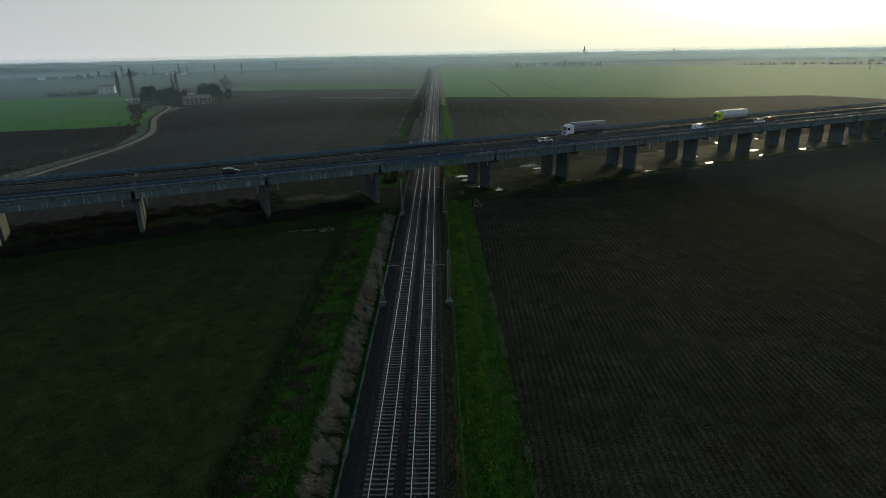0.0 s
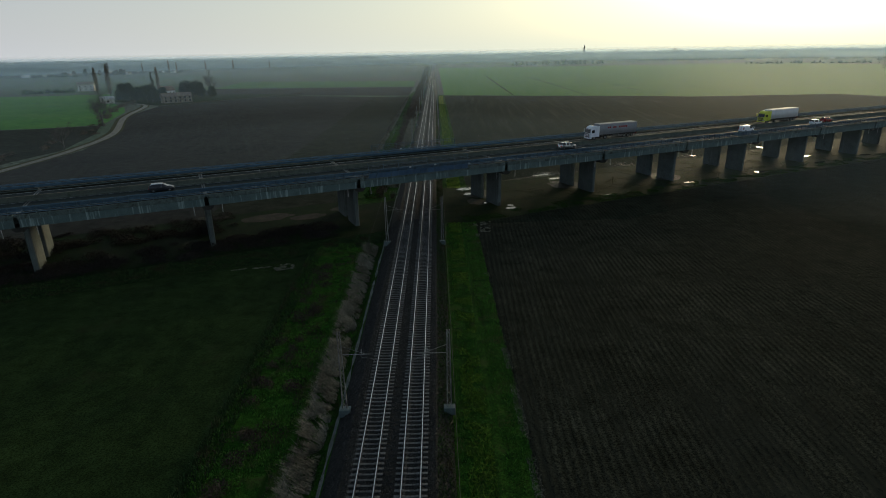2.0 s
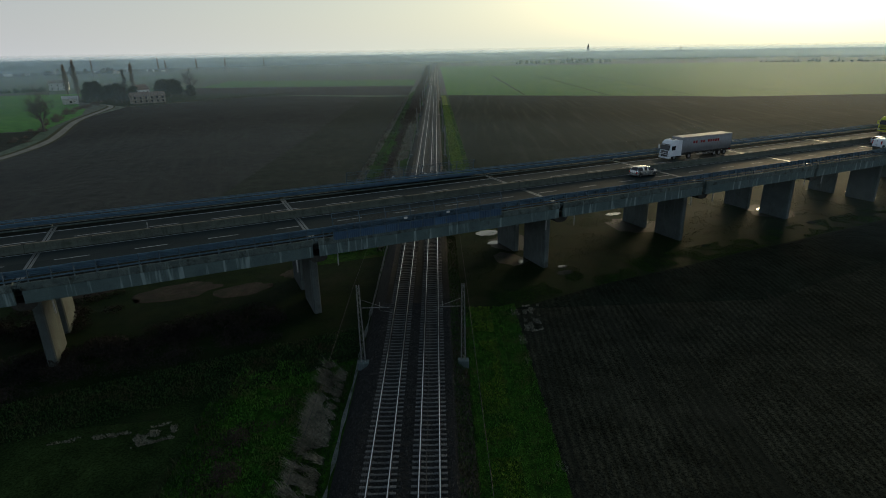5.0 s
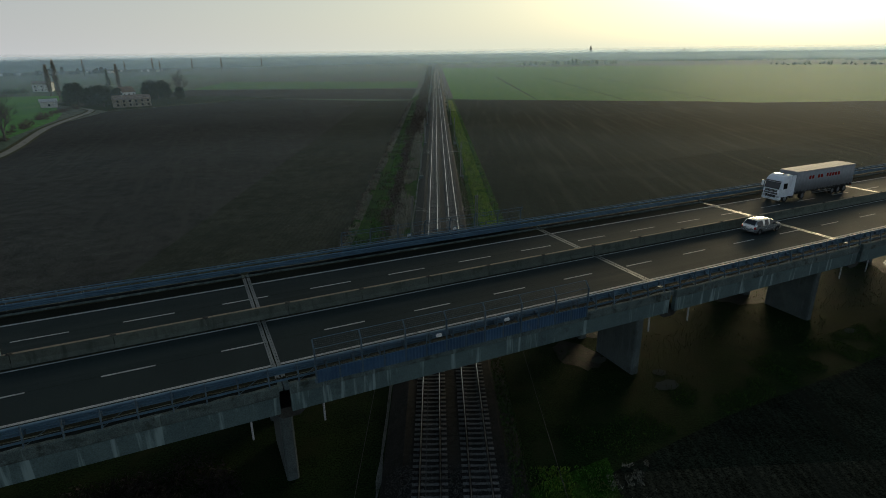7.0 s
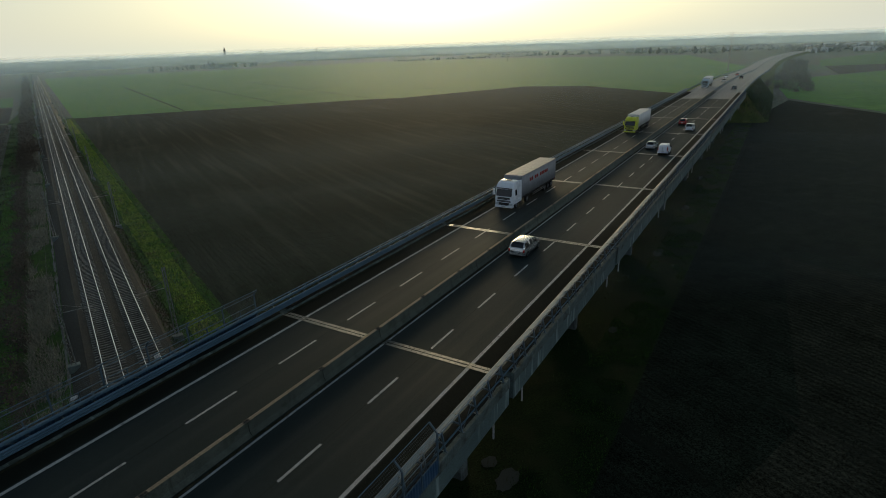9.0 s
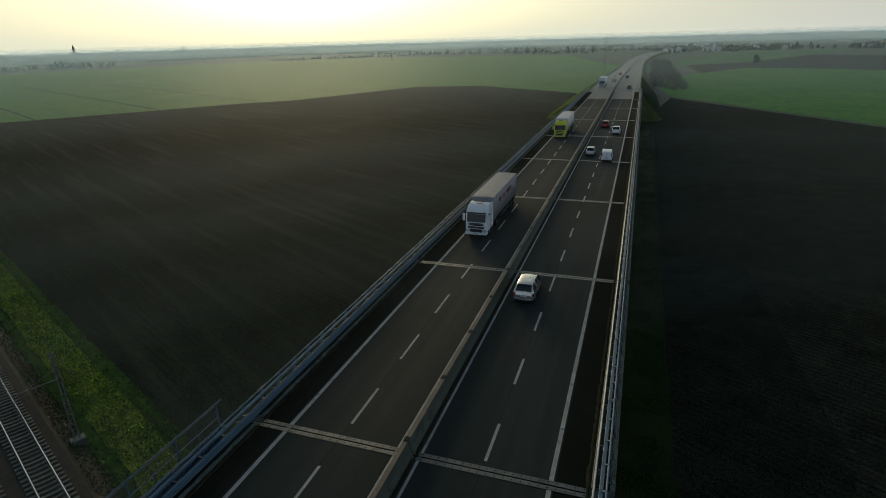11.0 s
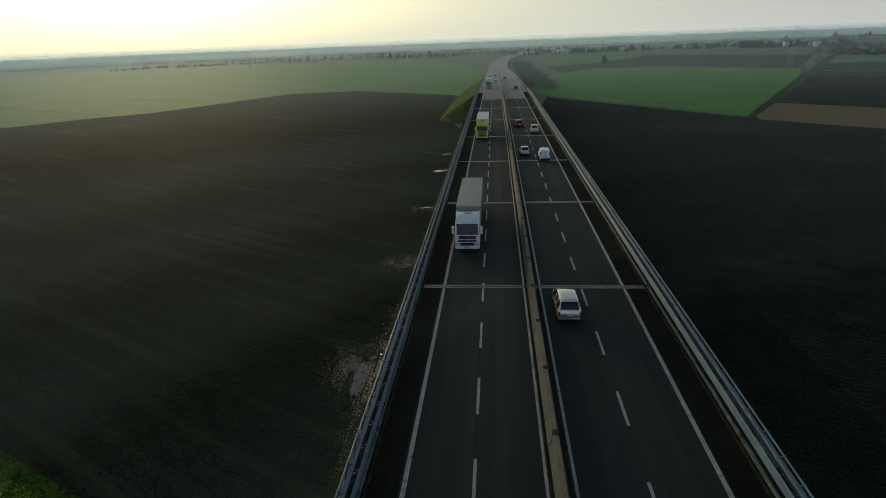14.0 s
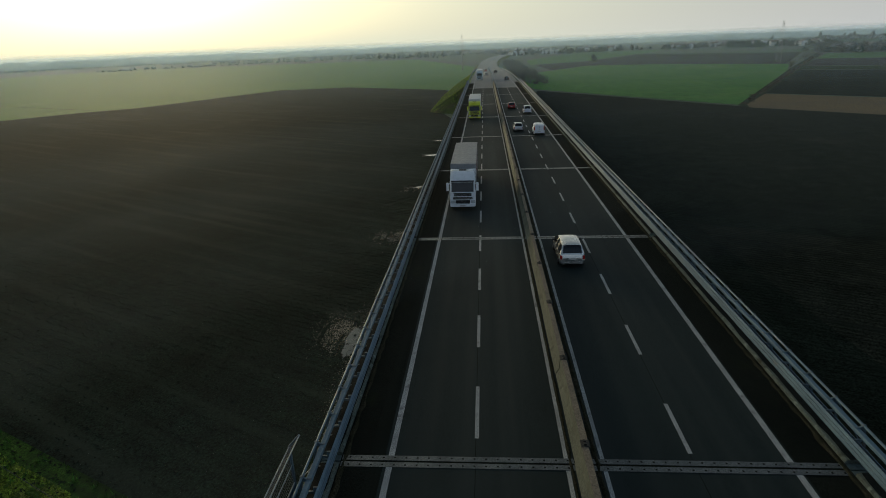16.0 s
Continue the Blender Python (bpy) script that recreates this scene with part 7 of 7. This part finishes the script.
# ---- puddles and bare patches ----
def blob(x, y, rx, ry, turn, seed):
    r = random.Random(seed)
    c, s_ = math.cos(radians(turn)), math.sin(radians(turn))
    out = []
    for k in range(22):
        a = k * math.tau / 22
        q = r.uniform(0.8, 1.08)
        px, py = rx * q * math.cos(a), ry * q * math.sin(a)
        out.append((x + px * c - py * s_, y + px * s_ + py * c))
    return out


for i, (s, d, rx, ry) in enumerate(((78.4, 11.6, 1.9, 1.0), (77.2, 6.4, 1.4, 0.6), (76.6, -3.1, 0.9, 0.4), (79.4, -9.6, 1.2, 0.55), (80.4, -7.6, 0.7, 0.4), (105.0, 16.2, 2.5, 0.5), (105.6, 10.6, 1.5, 0.6), (106.2, -10.5, 0.8, 0.35), (134.0, -0.5, 2.2, 0.8), (133.6, -10.2, 1.7, 0.5), (163.2, 0.2, 2.5, 0.8), (160.5, -10, 1.8, 0.5), (188, -9.4, 2.0, 0.6), (193, -1, 2.8, 0.8), (212, -8.5, 2.4, 0.7), (222, 3, 2.8, 0.9))):
    q = on_bridge(s, d)
    sheet("puddle", blob(q.x, q.y, rx * 1.15, ry * 1.5, 24, i), 0.065, M["water"], "shallow muddy rain puddle by a bridge pier", "puddle")
for i, (s, d, rx, ry) in enumerate(((75.2, -1.2, 2.2, 3.2), (80, 5, 4.5, 4), (104, 3, 5, 5), (133, -2, 4.5, 5), (29, 8.5, 5.5, 3.0), (37, 5.0, 4.0, 2.2), (45, 8, 2.5, 2.0), (18, 14, 4, 2))):
    q = on_bridge(s, d)
    sheet("bare_patch", blob(q.x, q.y, rx, ry, 24, 50 + i), 0.04 + 0.002 * i, M["earth"] if s < 50 else M["mud"], "bare trampled earth under the viaduct", "bare ground")
# warm glossy clods stand in for patches of sunlight on the field
M["sunlit_soil"] = surf("sunlit_patch_soil", (0.060, 0.052, 0.026), (0.085, 0.074, 0.040), 3, 0.28, 0.4, 0.10, spec=0.9, mid=1.2)
lit_spots = []
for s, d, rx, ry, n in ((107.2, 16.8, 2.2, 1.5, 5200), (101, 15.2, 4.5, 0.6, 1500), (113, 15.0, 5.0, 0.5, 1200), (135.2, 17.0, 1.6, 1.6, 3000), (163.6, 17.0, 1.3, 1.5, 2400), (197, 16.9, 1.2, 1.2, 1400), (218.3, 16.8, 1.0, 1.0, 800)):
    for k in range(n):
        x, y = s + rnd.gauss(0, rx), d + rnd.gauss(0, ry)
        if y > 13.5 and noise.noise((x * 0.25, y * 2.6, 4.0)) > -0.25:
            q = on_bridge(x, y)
            lit_spots.append((q.x, q.y))
lumps("wet_furrows", np.array(lit_spots), 0.055, 0.065, 0.22, M["sunlit_soil"], "warm pale clods standing in for sunlit patches beside the viaduct", "wet soil")
for i, (s, d, rx, ry) in enumerate(((164.2, 16.4, 0.5, 0.9), (196.6, 17.0, 0.9, 1.6), (197.4, 15.6, 0.6, 0.8), (218.4, 16.6, 0.5, 1.0))):
    q = on_bridge(s, d)
    sheet("puddle", blob(q.x, q.y, rx, ry, 24, 30 + i), 0.15, M["water"], "shallow rain puddle in the furrows", "puddle")
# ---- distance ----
# blue-grey woods whose colour already holds some of the haze
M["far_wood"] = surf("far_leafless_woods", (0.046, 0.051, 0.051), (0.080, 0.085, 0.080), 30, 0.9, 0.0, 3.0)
vs, fs = [], []
CROWN = [(0, 0, 0.08), (1, 0, 0.4), (0, 1, 0.45), (-1, 0, 0.42), (0, -1, 0.38), (0.55, 0.5, 0.82), (-0.5, -0.45, 0.86), (0.1, 0, 1.0)]
CROWN_FACES = [(0, 2, 1), (0, 3, 2), (0, 4, 3), (0, 1, 4), (1, 2, 5), (2, 3, 5), (3, 4, 6), (4, 1, 6), (1, 5, 6), (3, 6, 5), (5, 7, 6)]
for row in range(230):
    az, r = radians(rng.uniform(-58, 112)), 1050 + 3300 * rng.random() ** 0.8
    x0, y0 = r * math.sin(az), 150 + r * math.cos(az)
    turn = -az + rng.normal() * 0.35
    tall, length = rng.uniform(5, 13), rng.uniform(60, 520)
    for k in range(int(length / 6)):
        if rng.random() < 0.10:
            continue
        x, y = x0 + (k * 6 - length / 2) * math.cos(turn) + rng.normal() * 4, y0 + (k * 6 - length / 2) * math.sin(turn) + rng.normal() * 4
        h, w = tall * rng.uniform(0.45, 1.3), rng.uniform(2.5, 5.5)
        q = np.array(CROWN) * (1 + 0.22 * rng.normal(size=(8, 3))) * np.array((w, w, h)) + np.array((x, y, 0))
        fs += [tuple(len(vs) + c for c in f) for f in CROWN_FACES]
        vs += q.tolist()
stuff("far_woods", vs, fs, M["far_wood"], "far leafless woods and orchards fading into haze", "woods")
# horizon belt
bm = bmesh.new()
n = 3600
lo, hi = [], []
for k in range(n):
    a = k * math.tau / n
    c, s_ = math.cos(a), math.sin(a)
    h = 10 + 3 * noise.noise((k * 0.03, 0, 0)) + 6 * noise.noise((k * 0.21, 4, 0)) + 8 * noise.noise((k * 0.9, 8, 0))
    lo.append(bm.verts.new((4550 * c, 200 + 4550 * s_, -1)))
    hi.append(bm.verts.new((4550 * c, 200 + 4550 * s_, h)))
for k in range(n):
    j = (k + 1) % n
    bm.faces.new((lo[j], lo[k], hi[k], hi[j]))
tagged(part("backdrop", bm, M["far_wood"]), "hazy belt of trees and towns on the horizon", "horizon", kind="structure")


# translucent ring walls, added to stand in for the haze over distance
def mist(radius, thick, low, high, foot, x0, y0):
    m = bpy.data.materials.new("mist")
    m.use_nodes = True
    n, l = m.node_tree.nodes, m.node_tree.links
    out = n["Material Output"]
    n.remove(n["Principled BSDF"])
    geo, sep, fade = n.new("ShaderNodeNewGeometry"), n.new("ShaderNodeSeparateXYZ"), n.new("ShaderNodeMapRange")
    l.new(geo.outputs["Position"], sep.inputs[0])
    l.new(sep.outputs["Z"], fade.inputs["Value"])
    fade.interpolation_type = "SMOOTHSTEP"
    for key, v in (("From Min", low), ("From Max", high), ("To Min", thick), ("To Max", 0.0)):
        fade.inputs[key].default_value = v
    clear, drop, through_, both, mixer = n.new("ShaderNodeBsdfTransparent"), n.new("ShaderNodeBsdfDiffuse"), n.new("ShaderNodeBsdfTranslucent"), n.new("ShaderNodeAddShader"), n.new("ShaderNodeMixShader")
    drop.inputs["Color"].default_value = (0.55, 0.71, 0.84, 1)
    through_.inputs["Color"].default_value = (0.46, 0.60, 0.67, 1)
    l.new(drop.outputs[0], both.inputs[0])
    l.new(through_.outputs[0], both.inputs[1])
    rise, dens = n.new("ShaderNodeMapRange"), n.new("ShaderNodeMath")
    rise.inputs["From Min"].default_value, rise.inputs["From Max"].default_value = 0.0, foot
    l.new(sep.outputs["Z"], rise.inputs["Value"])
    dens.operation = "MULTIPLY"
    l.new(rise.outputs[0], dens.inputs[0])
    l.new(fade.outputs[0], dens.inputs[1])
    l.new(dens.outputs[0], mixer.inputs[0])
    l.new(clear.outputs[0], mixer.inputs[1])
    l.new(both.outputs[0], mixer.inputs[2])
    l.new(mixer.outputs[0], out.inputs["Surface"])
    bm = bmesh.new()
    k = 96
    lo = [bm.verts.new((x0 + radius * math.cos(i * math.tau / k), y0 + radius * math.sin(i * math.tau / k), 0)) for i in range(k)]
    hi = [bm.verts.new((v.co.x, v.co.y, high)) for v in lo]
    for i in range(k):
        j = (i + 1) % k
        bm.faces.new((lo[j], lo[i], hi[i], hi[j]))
    return tagged(part("mist_bank", bm, m), "thin translucent ring wall standing in for distance haze", "mist", kind="structure")


# low inner rings, added to veil the ground round the viaduct
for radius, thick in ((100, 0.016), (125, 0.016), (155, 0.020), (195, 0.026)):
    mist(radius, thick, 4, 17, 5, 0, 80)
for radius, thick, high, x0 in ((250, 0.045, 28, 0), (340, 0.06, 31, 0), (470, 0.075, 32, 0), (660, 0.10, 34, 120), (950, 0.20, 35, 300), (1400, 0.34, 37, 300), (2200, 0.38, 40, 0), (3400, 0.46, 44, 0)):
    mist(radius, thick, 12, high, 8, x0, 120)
